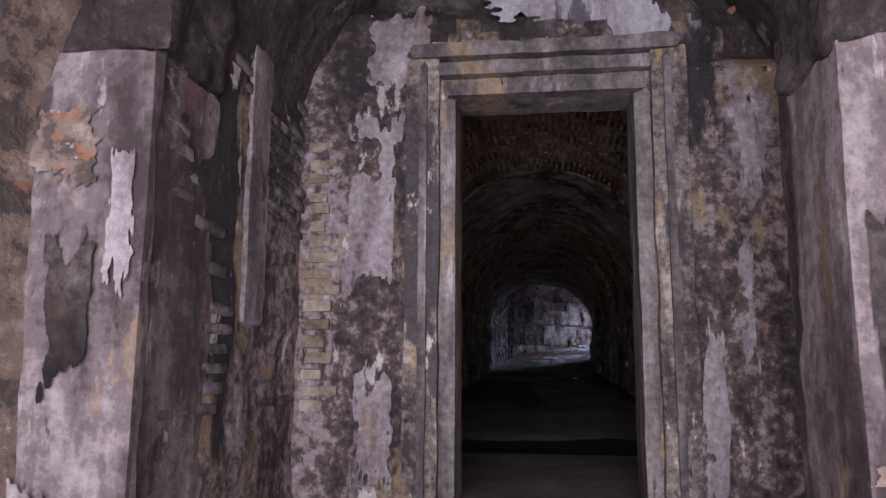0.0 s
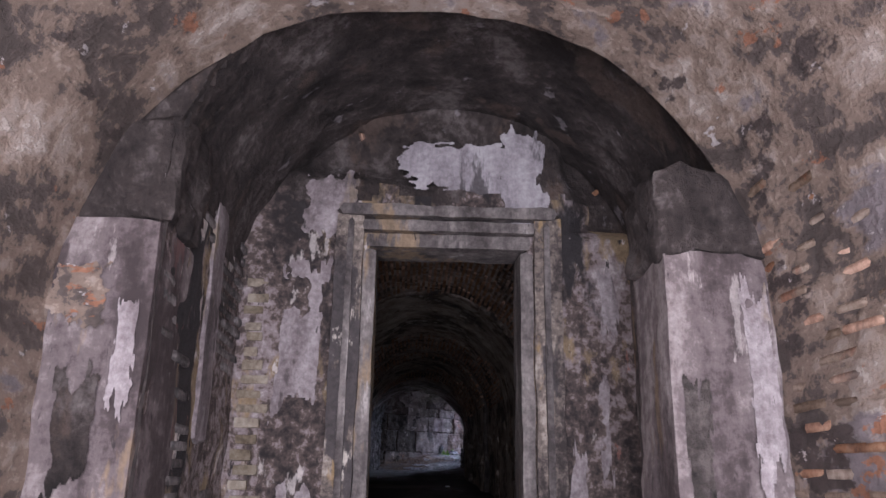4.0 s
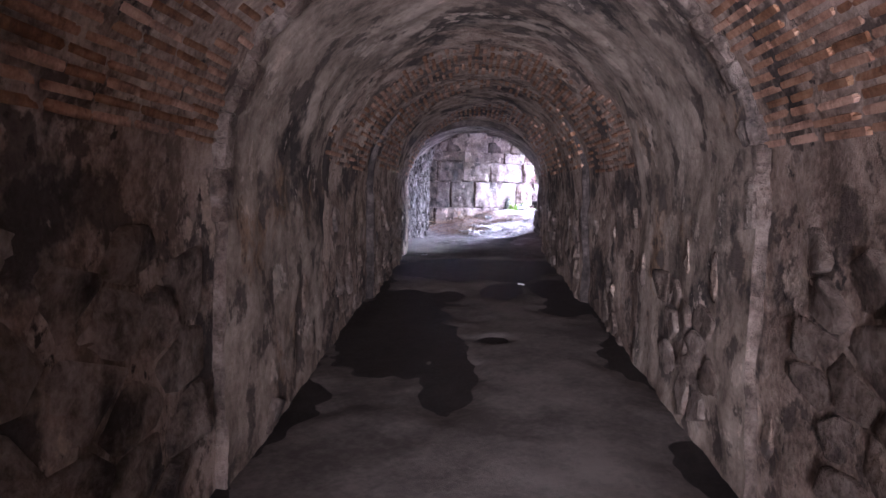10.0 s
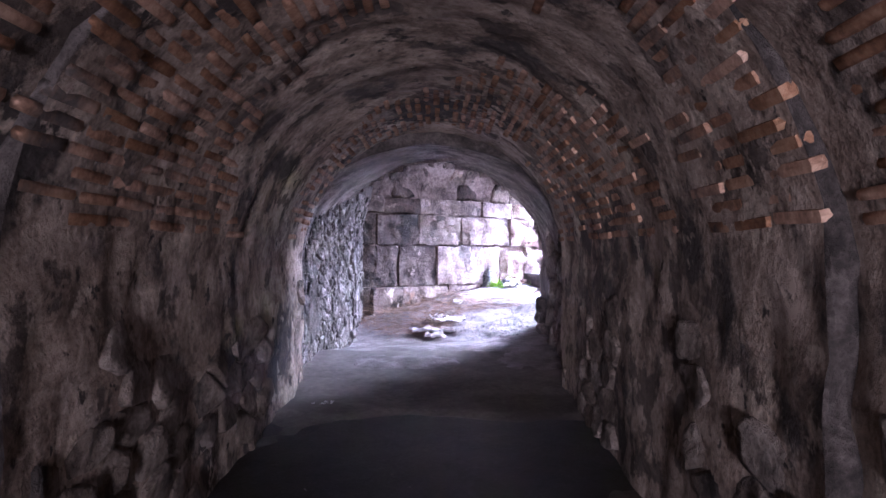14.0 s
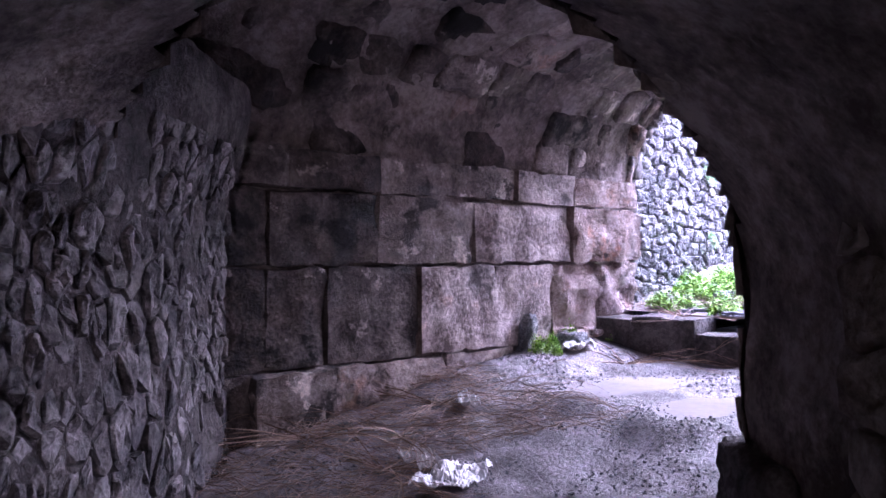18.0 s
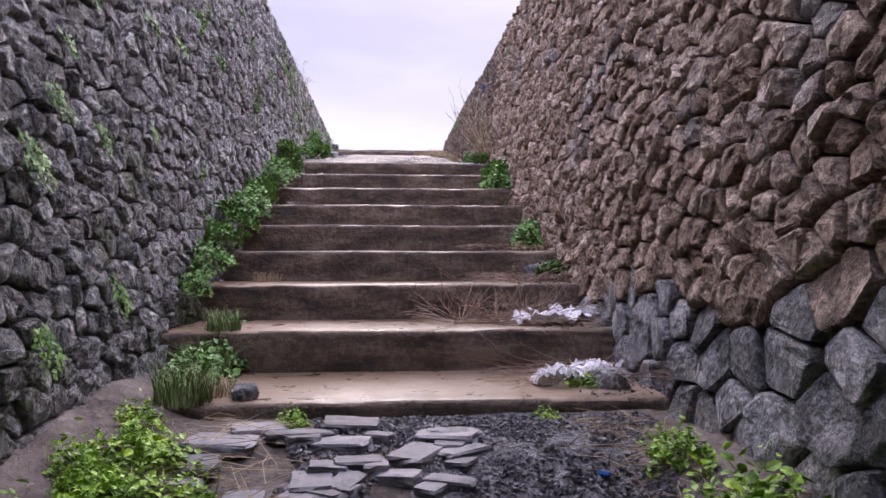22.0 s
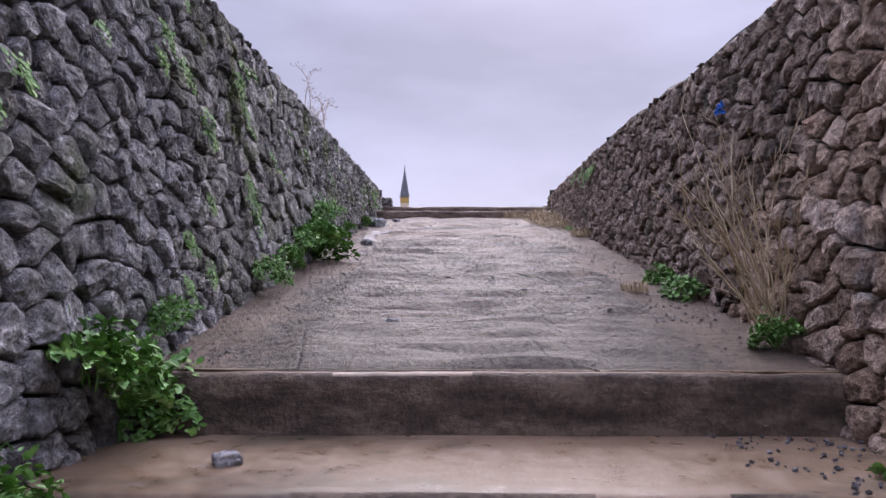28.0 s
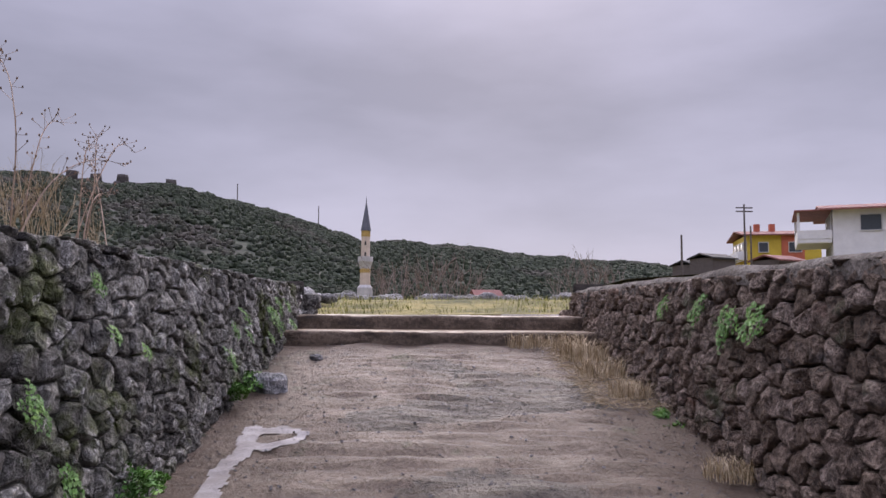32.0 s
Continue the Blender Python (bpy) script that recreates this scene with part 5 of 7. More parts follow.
# ---- yard and stairs ----
sheet("ground_yard", lambda x, y: (x, y, stair_z(min(x, 19.9)) + rough3((x, y, 6), 0.025, 2.0) + 0.15 * smooth(14.35, 14.9, y) * smooth(17.8, 18.3, x) + 0.12 * smooth(12.75, 12.35, y) * smooth(20, 19, x)),
      steps_of(17.68, 20.6, 0.06), steps_of(11.7, 15.3, 0.06), EARTH)
stairs = thing("stairs", "wet brown concrete steps with dark risers between stone walls", "stairs", None, "", "structure")


def step_mesh(name, x0, x1, z, drop, seed):
    """One concrete step: tread with a chipped nose, and its riser."""
    ys = steps_of(11.75, 15.15, 0.05)
    verts, faces = [], []
    rows = [(x1, 0.0), ((x0 + x1) / 2, 0.0), (x0 + 0.1, 0.0), (x0 + 0.03, -0.002), (x0 + 0.004, -0.012), (x0, -0.035), (x0 + 0.006, -drop * 0.5), (x0 + 0.01, -drop)]
    for y in ys:
        chip = max(0.0, n3(y * 3.0, seed, 1.0) - 0.15) * 0.05 + 0.006 * n3(y * 14, seed, 2)
        for i, (x, dz) in enumerate(rows):
            edge = 1.0 if i in (3, 4, 5) else 0.25
            verts.append((x + (chip * edge if i > 2 else 0) + (0.012 * n3(y * 5, dz * 9, seed) if i > 4 else 0), y, z + dz - chip * 0.5 * (i in (3, 4)) + 0.006 * n3(x * 2, y * 1.3, seed)))
    n = len(rows)
    for j in range(len(ys) - 1):
        for i in range(n - 1):
            faces.append((j * n + i, (j + 1) * n + i, (j + 1) * n + i + 1, j * n + i + 1))
    me = bpy.data.meshes.new(name)
    me.from_pydata(verts, [], faces)
    me.materials.append(CONCRETE)
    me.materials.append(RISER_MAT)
    # risers and stretches of the nose take the darker concrete
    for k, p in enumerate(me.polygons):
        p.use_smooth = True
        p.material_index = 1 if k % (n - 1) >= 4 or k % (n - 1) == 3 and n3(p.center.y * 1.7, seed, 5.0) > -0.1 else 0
    me.update()
    return me


for k in range(-1, 8):
    x0 = STEP_X + TREAD * k - (0.12 if k < 0 else 0)
    last = k == 7
    x1 = STEP_X + TREAD * (k + 1) + 0.1 if not last else RAMP_X + 0.12
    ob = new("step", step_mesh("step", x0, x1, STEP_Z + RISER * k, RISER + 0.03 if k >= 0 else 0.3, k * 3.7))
    ob.parent = stairs


def ramp_z(x, y):
    gutter = smooth(0.55, 0.3, 14.75 - y) + smooth(0.55, 0.3, y - south_y(x))
    ridge = 0.026 * n3(x * 7, y * 1.1, 1.1) + 0.032 * n3(x * 15, y * 2.6, 4.0) + 0.012 * n3(x * 2, y * 2, 7.0)
    return RAMP_Z + SLOPE * (x - RAMP_X) - 0.02 * gutter + ridge * (1 - 0.8 * min(1, gutter))


ground_ramp = sheet("ground_ramp", lambda x, y: (x, y, ramp_z(x, y) if x > RAMP_X + 0.07 else RAMP_Z - 0.1), [RAMP_X + 0.06] + steps_of(RAMP_X + 0.1, RAMP_END + 0.05, 0.035), steps_of(11.6, 15.1, 0.04), RAMP)
ground_ramp.data.materials.append(RAMP_SIDE)
for poly in ground_ramp.data.polygons:
    x, y = poly.center.x, poly.center.y
    if min(NORTH - y, y - south_y(x)) < 0.4 + 0.3 * n3(x * 0.6, y * 0.3, 5.0) + 0.25 * n3(x * 2.5, y * 2.5, 1.0) + 0.2 * n3(x * 9, y * 9, 2.0) + 0.9 * max(0.0, x - 30.5) * (0.4 + n3(x * 1.1, y * 0.9, 3.0)):
        poly.material_index = 1
upper = thing("upper_steps", "two low worn concrete steps at the top of a ramp", "stairs", None, "", "structure")
for i, (x0, x1, z, drop) in enumerate(((RAMP_END, 36.1, 4.50, 0.2), (35.95, 37.2, 4.64, 0.2))):
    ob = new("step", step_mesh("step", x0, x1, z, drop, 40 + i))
    ob.parent = upper


def wall_y(side, x, z):
    base = NORTH if side > 0 else south_y(x)
    return base + side * 0.1 * (z - line_z(x))


def stone_wall(name, side, material, top):
    return sheet(name, lambda x, z: (x, wall_y(side, x, z) + side * (0.05 + rough3((x, 0, z), 0.03, 2)), z), steps_of(GATE - 0.1, 36.6, 0.15), steps_of(0.7, top, 0.12), BACKING)


wall_north, wall_south = stone_wall("wall_north", 1, BASALT, TOP - 0.05), stone_wall("wall_south", -1, BROWN, TOP - 0.05)


def stair_wall(side):
    def place(s, z):
        x = s if side < 0 else GATE + 36.5 - s
        p = Vector((x, wall_y(side, x, z), z))
        out = Vector((0, -side, 0.1)).normalized()
        along = Vector((-side, 0, 0))
        return p, along, out, along.cross(out)
    world_x = (lambda s: s) if side < 0 else (lambda s: GATE + 36.5 - s)

    def slate(s, z):
        return side < 0 and s < 22.2 and z < 1.75 + 0.2 * n3(s * 1.5, z, 8.0)

    def keep(s, z):
        return z > line_z(world_x(s)) - 0.3

    def size(s, z):
        if side < 0:
            return 0.2 if slate(s, z) else 0.118 - 0.016 * smooth(28, 31, s)
        return 0.115 - 0.02 * smooth(29.5, 31, world_x(s)) + 0.06 * smooth(26.5, 28.5, world_x(s)) * smooth(31, 29, world_x(s))
    # past about x 26.8 the south stones are a darker brown
    masonry(wall_north if side > 0 else wall_south, lambda s, z: place(s, z)[0::2], (GATE - 0.05, 36.55, 0.8, TOP + 0.12), size, 1.25, lambda s, z: SLATE if slate(s, z) else ((MOSSY if side > 0 else DARK_BROWN) if world_x(s) + 2.5 * n3(s * 0.8, z * 1.5, 4.0) > 26.8 else (BASALT if side > 0 else BROWN)), 31 + side, keep,
            lambda s, z: 19.5 < world_x(s) < 23.5 and z < 3.2, 300, 0.12, 0.03 if side > 0 else 0.033, 0.006, lambda s: top_z(side, world_x(s)) + (0.05 if side > 0 else 0.0) + 0.03 * n3(s * 3, 0, side), "stone", False)


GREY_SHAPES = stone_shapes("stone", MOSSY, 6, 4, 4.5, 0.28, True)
BROWN_SHAPES = stone_shapes("stone", DARK_BROWN, 6, 4, 4.5, 0.28, True)
LATER.append(lambda: stair_wall(1))
LATER.append(lambda: stair_wall(-1))


RING_STONES = stone_shapes("voussoir", TUNNEL_STONE, 6, 3, 7.0, 0.3, True)


def coping(name, side, lip):
    def f(x, k):
        y = wall_y(side, x, TOP) + side * (lip + 0.6 * k) + 0.025 * n3(x * 3, k * 3, side * 2.0)
        z = top_z(side, x) + 0.03 * n3(x * 1.5, k * 2, side * 4.0) + (0.035 if k > 0.01 else 0.0) - (0.07 if k < 0 else 0)
        return x, y, z
    sheet(name, f, steps_of(GATE - 0.3, 36.7, 0.08), [-0.001, 0.0, 0.05, 0.12, 0.3, 0.6, 1.0], COPING)


coping("coping_north", 1, 0.06)
coping("coping_south", -1, -0.02)
for side, name in ((1, "wall_head_north"), (-1, "wall_head_south")):
    sheet(name, lambda y, z: (36.6 + rough3((y, z, side), 0.06, 2), y, z), steps_of(*sorted((wall_y(side, 36.5, 4.6), wall_y(side, 36.5, 4.6) + side * 2.2)), 0.12), steps_of(4.2, 5.0, 0.12), BACKING)


def head_stones(side):
    y0 = wall_y(side, 36.5, 4.6)

    def place(s, z):
        return Vector((36.62, y0 + side * s, z)), Vector((0, -1, 0)), Vector((1, 0, 0)), Vector((0, 0, 1))
    return rubble(place, 0.0, 1.6, 4.45, 4.85, (0.12, 0.22), (0.09, 0.15), 0.16)


# ---- land around ----
EYE_X, EYE_Y = 28.3, 13.66
CREST = [(-180, 12), (-60, 14), (-33, 16), (-23.8, 22), (-19.1, 24), (-15.9, 28.7), (-11.8, 31.5), (-5.8, 37), (0.3, 40.5), (3.7, 42), (7.9, 52), (12.9, 64), (17.9, 70.5), (23, 70.5), (28, 69), (60, 60), (110, 25), (180, 12)]


def land(x, y):
    dx, dy = x - EYE_X, y - EYE_Y
    R, a = math.hypot(dx, dy), math.degrees(math.atan2(dy, dx))
    z = 4.97
    if y < 13 and x < 33:
        z = top_z(-1, x) + 0.05
    if x > 36.4 and -6 < dy < 7:
        z = 4.66 + 0.2 * smooth(37.2, 40.5, x) + 0.1 * smooth(2.2, 4, abs(dy))
    z += 3.4 * smooth(30, 80, R) * smooth(-12, -22, a) * smooth(-150, -110, a)
    crest = lerp_table(a, CREST)
    bumps = 1 + 0.06 * n3(a * 0.25, R * 0.004, 2.0) + 0.03 * n3(a * 0.9, 0, 5.0)
    z += (crest * bumps - 3) * smooth(170, 460, R) - 12 * smooth(520, 1500, R)
    return z + 0.06 * n3(x * 0.8, y * 0.8, 0) * (R < 60)


def spread(edges, far=3500, first=0.6, grow=1.22):
    lo, hi = edges[0], edges[-1]
    out, d, v = list(edges), first, hi
    while v < far:
        v += d
        d *= grow
        out.append(v)
    d, v = first, lo
    while v > -far:
        v -= d
        d *= grow
        out.insert(0, v)
    return out


GX = spread([12.0, 15.0, GATE] + steps_of(19, 36.6, 0.8) + steps_of(37, 60, 0.8), 3500, 1.0, 1.12)
GY = spread(steps_of(2, 11.55, 0.7) + [11.7, 15.1] + steps_of(15.6, 25, 0.7), 3500, 1.0, 1.12)


def not_trench(p):
    return not (GATE < p.x < 36.6 and 11.7 < p.y < 15.1)


ground = sheet("ground", lambda x, y: (x, y, land(x, y)), GX, GY, MEADOW, not_trench)
ground.data.materials.append(WOODS)
for poly in ground.data.polygons:
    if math.hypot(poly.center.x - EYE_X, poly.center.y - EYE_Y) > 165:
        poly.material_index = 1

# unseen sheet added to stop sky light leaking up from below
sheet("earth_base", lambda x, y: (x, y, -1.7), [-400, -30, 0, 20, 40, 400], [-400, -30, 0, 14, 30, 400], EARTH)

# ---- plants, twigs and litter ----
def leaf_mesh(name, count, radius, flat, leaf, material, seed, droop=0.3):
    """A low cushion of many small folded leaves on thin stalks."""
    g = random.Random(seed)
    verts, faces = [], []
    for _ in range(count):
        a, k = g.uniform(0, 2 * math.pi), g.random() ** 0.5
        lump = 0.75 + 0.5 * n3(math.cos(a) * 1.5 + seed, math.sin(a) * 1.5, 0)
        r = radius * k * lump
        top = flat * (1 - k ** 2) * lump
        z = g.uniform(0.35, 1.0) * top + 0.02
        c = Vector((r * math.cos(a), r * math.sin(a), z))
        s = leaf * g.uniform(0.6, 1.3)
        e = Euler((g.uniform(-0.7, 0.7), g.uniform(-0.7, 0.7) - droop, g.uniform(0, 6.28))).to_matrix()
        i = len(verts)
        for p in ((-0.9, 0, 0), (-0.2, -0.62, 0.16), (0.6, -0.45, 0.1), (1.05, 0, -0.12), (0.6, 0.45, 0.1), (-0.2, 0.62, 0.16), (0.1, 0, 0)):
            verts.append(c + e @ (Vector(p) * s))
        for a0, a1 in ((0, 1), (1, 2), (2, 3), (3, 4), (4, 5), (5, 0)):
            faces.append((i + a0, i + a1, i + 6))
    me = bpy.data.meshes.new(name)
    me.from_pydata([tuple(v) for v in verts], [], faces)
    me.materials.append(material)
    me.update()
    return me


def tube(verts, faces, pts, r0, r1, sides=3):
    base = len(verts)
    for i, p in enumerate(pts):
        d = (pts[min(i + 1, len(pts) - 1)] - pts[max(i - 1, 0)]).normalized()
        a = d.orthogonal().normalized()
        b = d.cross(a)
        r = r0 + (r1 - r0) * i / (len(pts) - 1)
        for s in range(sides):
            t = 2 * math.pi * s / sides
            verts.append(p + (a * math.cos(t) + b * math.sin(t)) * r)
    for i in range(len(pts) - 1):
        for s in range(sides):
            faces.append((base + i * sides + s, base + i * sides + (s + 1) % sides, base + (i + 1) * sides + (s + 1) % sides, base + (i + 1) * sides + s))


def twig_mesh(name, count, height, lean, thick, material, seed, fork=3, flat=False, spread_r=0.08):
    """Bare stalks that rise or lie from one root and fork."""
    g = random.Random(seed)
    verts, faces = [], []

    def grow(p, d, length, r, depth):
        pts = [p.copy()]
        for _ in range(5):
            d = (d + Vector((g.uniform(-1, 1), g.uniform(-1, 1), g.uniform(-0.6, 0.6) - (0.3 if flat else 0))) * 0.2).normalized()
            p = p + d * length / 5
            if flat:
                p.z = max(p.z, 0.01)
            pts.append(p.copy())
        tube(verts, faces, pts, r, r * 0.55)
        if depth:
            for _ in range(g.randint(1, fork)):
                i = g.randint(2, 5)
                e = (d + Vector((g.uniform(-1, 1), g.uniform(-1, 1), g.uniform(-0.5, 0.7))) * 0.6).normalized()
                grow(pts[i], e, length * g.uniform(0.35, 0.65), r * 0.6, depth - 1)
    for _ in range(count):
        a = g.uniform(0, 6.28)
        l = g.uniform(0.3, 1.0) * lean
        d = Vector((math.cos(a) * l, math.sin(a) * l, 0.12 if flat else 1.0)).normalized()
        grow(Vector((math.cos(a), math.sin(a), 0)) * g.uniform(0, spread_r), d, height * g.uniform(0.5, 1.0), thick * g.uniform(0.7, 1.2), 2)
    me = bpy.data.meshes.new(name)
    me.from_pydata([tuple(v) for v in verts], [], faces)
    me.materials.append(material)
    me.update()
    return me


def plant(kind, label, crown, stalks, m, group=""):
    ob = thing(kind, label, "plant", m, group)
    a = new("foliage", crown)
    a.parent = ob
    if stalks:
        b = tagged(new("stem_tuft", stalks), kind="stuff")
        b.parent = ob
    return ob


IVY = [plant("ivy_plant", "dark green leafy ivy growing from a stone wall's foot", leaf_mesh("foliage", 800, 0.26, 0.26, 0.019, LEAF, 3 + i), twig_mesh("stem_tuft", 7, 0.2, 0.7, 0.003, LEAF, 20 + i, 1), pose(20.45 + 0.5 * i, 14.52, 1.30), "ivy plants") for i in range(3)]
MINT = [plant("nettle_plant", "bright lime green leafy weed on damp ground", leaf_mesh("foliage", 620, 0.22, 0.22, 0.016, LIME, 9 + i), twig_mesh("stem_tuft", 6, 0.18, 0.6, 0.003, LIME, 30 + i, 1), pose(18.3 + 0.4 * i, 14.45, 1.1), "lime weeds") for i in range(3)]
SPRIG = [plant("wall_fern", "small green fern rooted in a joint of a stone wall", leaf_mesh("foliage", 80, 0.11, 0.10, 0.017, LEAF, 14 + i), None, pose(22, 14.9, 2.5 + i, 70, 0, 0), "wall ferns") for i in range(2)]

CLIMBER = [plant("climbing_ivy", "green ivy clinging to a stone wall's joints", leaf_mesh("foliage", 240, 0.25, 0.2, 0.024, LEAF, 24 + i), twig_mesh("stem_tuft", 5, 0.22, 1.5, 0.004, LEAF, 40 + i, 1), pose(21 + 1.7 * i, 14.88, 3.4, 68, 0, 0) @ Matrix.Scale(0.4, 4), "climbing ivy") for i in range(3)]


def wall_pose(side, x, z, s=1.0, lean=60):
    return pose(x, wall_y(side, x, z) - side * 0.07, z, lean * side, 0, 0) @ Matrix.Diagonal((s, s * 1.15, s * 0.5, 1)) @ pose(0, 0, 0, 0, 0, rng.uniform(0, 360))


def sized(ob, m):
    q = copy_thing(ob, m)
    q.matrix_basis = m
    return q


for i, (x, z, d) in enumerate([(21.28, 1.8, 0.2), (21.62, 1.93, 0.3), (22.1, 2.1, 0.38), (22.49, 2.3, 0.36), (23.0, 2.4, 0.32), (23.61, 2.55, 0.34), (24.0, 2.62, 0.3), (24.5, 2.8, 0.36), (25.0, 2.95, 0.3), (25.65, 3.2, 0.4), (26.07, 3.05, 0.36),
                                (27.84, 3.5, 0.24), (28.38, 3.6, 0.22), (28.97, 3.7, 0.32), (30.79, 3.9, 0.2), (26.28, 3.3, 0.2), (33.59, 4.2, 0.26), (31.47, 4.0, 0.24), (33.1, 4.2, 0.16), (29.45, 3.8, 0.46), (29.92, 4.05, 0.26), (29.7, 3.85, 0.3)]):
    sized(IVY[i % 3], pose(x, 14.72, z - 0.35 * d, 28, 0, rng.uniform(0, 360)) @ Matrix.Scale(d / 0.34, 4))
for i, (x, z, d) in enumerate([(23.0, 2.14, 0.34), (22.08, 1.84, 0.2), (24.75, 2.74, 0.4), (25.0, 2.86, 0.48), (25.25, 2.9, 0.36), (26.42, 3.2, 0.2), (28.33, 3.45, 0.24), (27.77, 3.36, 0.28), (32.79, 3.98, 0.18), (33.0, 4.05, 0.18)]):
    sized(IVY[i % 3], pose(x, south_y(x) + 0.1, z - 0.3 * d, -24, 0, rng.uniform(0, 360)) @ Matrix.Scale(d / 0.34, 4))
for i in range(46):
    x, y = rng.uniform(17.85, 19.9), rng.uniform(13.95, 14.75)
    if y < 14.2 and x > 18.9:
        continue
    sized(MINT[i % 3], pose(x, y, stair_z(x) - 0.03 + 0.1 * smooth(14.3, 14.8, y), 0, 0, rng.uniform(0, 360)) @ Matrix.Scale(rng.uniform(0.5, 1.0), 4))
for i, (x, y, s) in enumerate([(18.1, 12.7, 1.2), (18.35, 12.62, 1.3), (18.7, 12.65, 1.3), (18.9, 12.55, 1.4), (19.4, 12.6, 0.9), (20.35, 12.65, 0.8), (20.2, 13.7, 0.35), (19.95, 12.95, 0.4), (19.95, 14.0, 0.45)]):
    sized(MINT[i % 3], pose(x, y, stair_z(min(x, 19.8)) - 0.02, 0, 0, rng.uniform(0, 360)) @ Matrix.Scale(s, 4))
for i, (x, y, s) in enumerate([(16.48, 14.74, 0.5), (16.67, 14.76, 0.55), (16.9, 14.74, 0.6), (17.0, 14.84, 0.5), (17.38, 14.7, 0.4), (16.58, 14.66, 0.35)]):
    sized(MINT[i % 3], pose(x, y, passage_ground(min(x, 17.3), y) - 0.01 if i != 3 else 0.76, 0, 0, rng.uniform(0, 360)) @ Matrix.Diagonal((s * 0.75, s * 0.75, s * 1.35, 1)))
for i in range(44):
    x = rng.uniform(19.5, 36)
    z = line_z(x) + rng.uniform(0.45, 1.0) * max(0.15, TOP - 0.15 - line_z(x))
    sized(SPRIG[i % 2], wall_pose(1, x, min(z, 4.85), rng.uniform(0.4, 0.95)))
# plants rooted in the wall's joints
for x, z, d in ((19.77, 2.51, 0.14), (20.2, 2.44, 0.13), (19.51, 2.25, 0.18), (20.92, 2.57, 0.1), (20.21, 1.74, 0.15), (19.47, 1.6, 0.17), (27.64, 4.56, 0.12), (27.62, 4.48, 0.14), (27.68, 4.38, 0.13), (26.72, 4.35, 0.15), (26.99, 4.11, 0.15), (26.94, 3.76, 0.11), (26.53, 4.46, 0.14), (26.45, 4.33, 0.11), (27.66, 3.95, 0.13), (27.7, 3.84, 0.17), (27.74, 3.73, 0.15), (26.61, 3.56, 0.11), (26.85, 3.42, 0.12),
                (26.55, 3.37, 0.1), (29.57, 3.94, 0.13), (31.19, 4.78, 0.09), (30.68, 4.38, 0.13), (30.88, 4.11, 0.12), (34.62, 4.56, 0.15), (33.23, 4.54, 0.11), (28.3, 4.2, 0.1), (24.2, 4.0, 0.16), (23.2, 4.3, 0.13), (25.2, 3.9, 0.14)):
    sized(CLIMBER[int(x * 100) % 3], wall_pose(1, x, z, d / 0.36, 68))
for x, z, d in ((31.85, 4.64, 0.18), (32.16, 4.62, 0.2), (32.6, 4.7, 0.16), (33.24, 4.72, 0.15), (32.04, 3.86, 0.1), (24.6, 2.44, 0.2), (25.4, 4.3, 0.12)):
    sized(CLIMBER[int(x * 100) % 3], wall_pose(-1, x, z, d / 0.36, 68))

STEMS = [twig_mesh("stem_tuft", 16, 1.0, 0.35, 0.006, STRAW, 51), twig_mesh("stem_tuft", 14, 0.9, 0.8, 0.005, TWIG, 52, 3, True), twig_mesh("stem_tuft", 26, 0.85, 0.55, 0.0065, STRAW, 53)]


def dry(kind, label, me, m, material=None):
    ob = thing(kind, label, "dry plant", m)
    b = tagged(new("stem_tuft", me), kind="stuff")
    b.parent = ob
    return ob


dry("dry_bush", "dead straw-coloured bush of bare stalks at a wall's foot", STEMS[2], pose(26.6, 12.2, stair_z(26.6), -6, 0, 0) @ Matrix.Scale(0.85, 4))
dry("dry_bush", "dead straw-coloured stalks standing at a wall's foot", STEMS[0], pose(26.7, 12.22, stair_z(26.7), -4, 0, 40) @ Matrix.Scale(0.6, 4))
BRUSH = twig_mesh("stem_tuft", 20, 0.55, 2.4, 0.0045, TWIG, 54, 3)
for x, y, r in ((21.3, 12.95, 20), (21.2, 12.75, 140), (21.4, 13.15, 250)):
    dry("brushwood", "tangled heap of dry brown branches on a concrete step", BRUSH, pose(x, y, stair_z(x) + 0.01, 0, 0, r) @ Matrix.Scale(0.6, 4))
for x, y, r in ((21.2, 13.2, 170), (21.35, 12.85, 20), (20.6, 12.8, 60), (22.1, 12.6, 30), (20.5, 12.6, 200)):
    dry("dead_branches", "dry brown branches lying on concrete steps", STEMS[1], pose(x, y, stair_z(x) + 0.01, 0, 0, r) @ Matrix.Scale(0.6, 4))
for x, y, r in ((15.0, 14.6, 10), (15.4, 14.7, 120), (14.7, 14.4, 240), (16.9, 14.3, 60), (17.1, 13.0, 30), (14.6, 14.9, 300), (17.55, 14.2, 200)):
    dry("dead_branches", "thin dry twigs lying on damp earth", STEMS[1], pose(x, y, passage_ground(min(x, 17.6), y) + 0.005 if x < 17.4 else 1.0, 0, 0, r) @ Matrix.Scale(0.75, 4))
for x, z, s, r in ((31.1, TOP, 0.25, 0), (31.4, TOP, 0.28, 90), (30.9, TOP, 0.22, 50), (31.8, TOP, 0.2, 130), (31.25, TOP, 0.3, 210)):
    dry("dry_bush", "dead pale stalks growing on top of a stone wall", STEMS[0 if s < 0.9 else 2], pose(x, wall_y(1, x, TOP) + 0.2, z + 0.03, 8, 0, r) @ Matrix.Scale(s, 4))


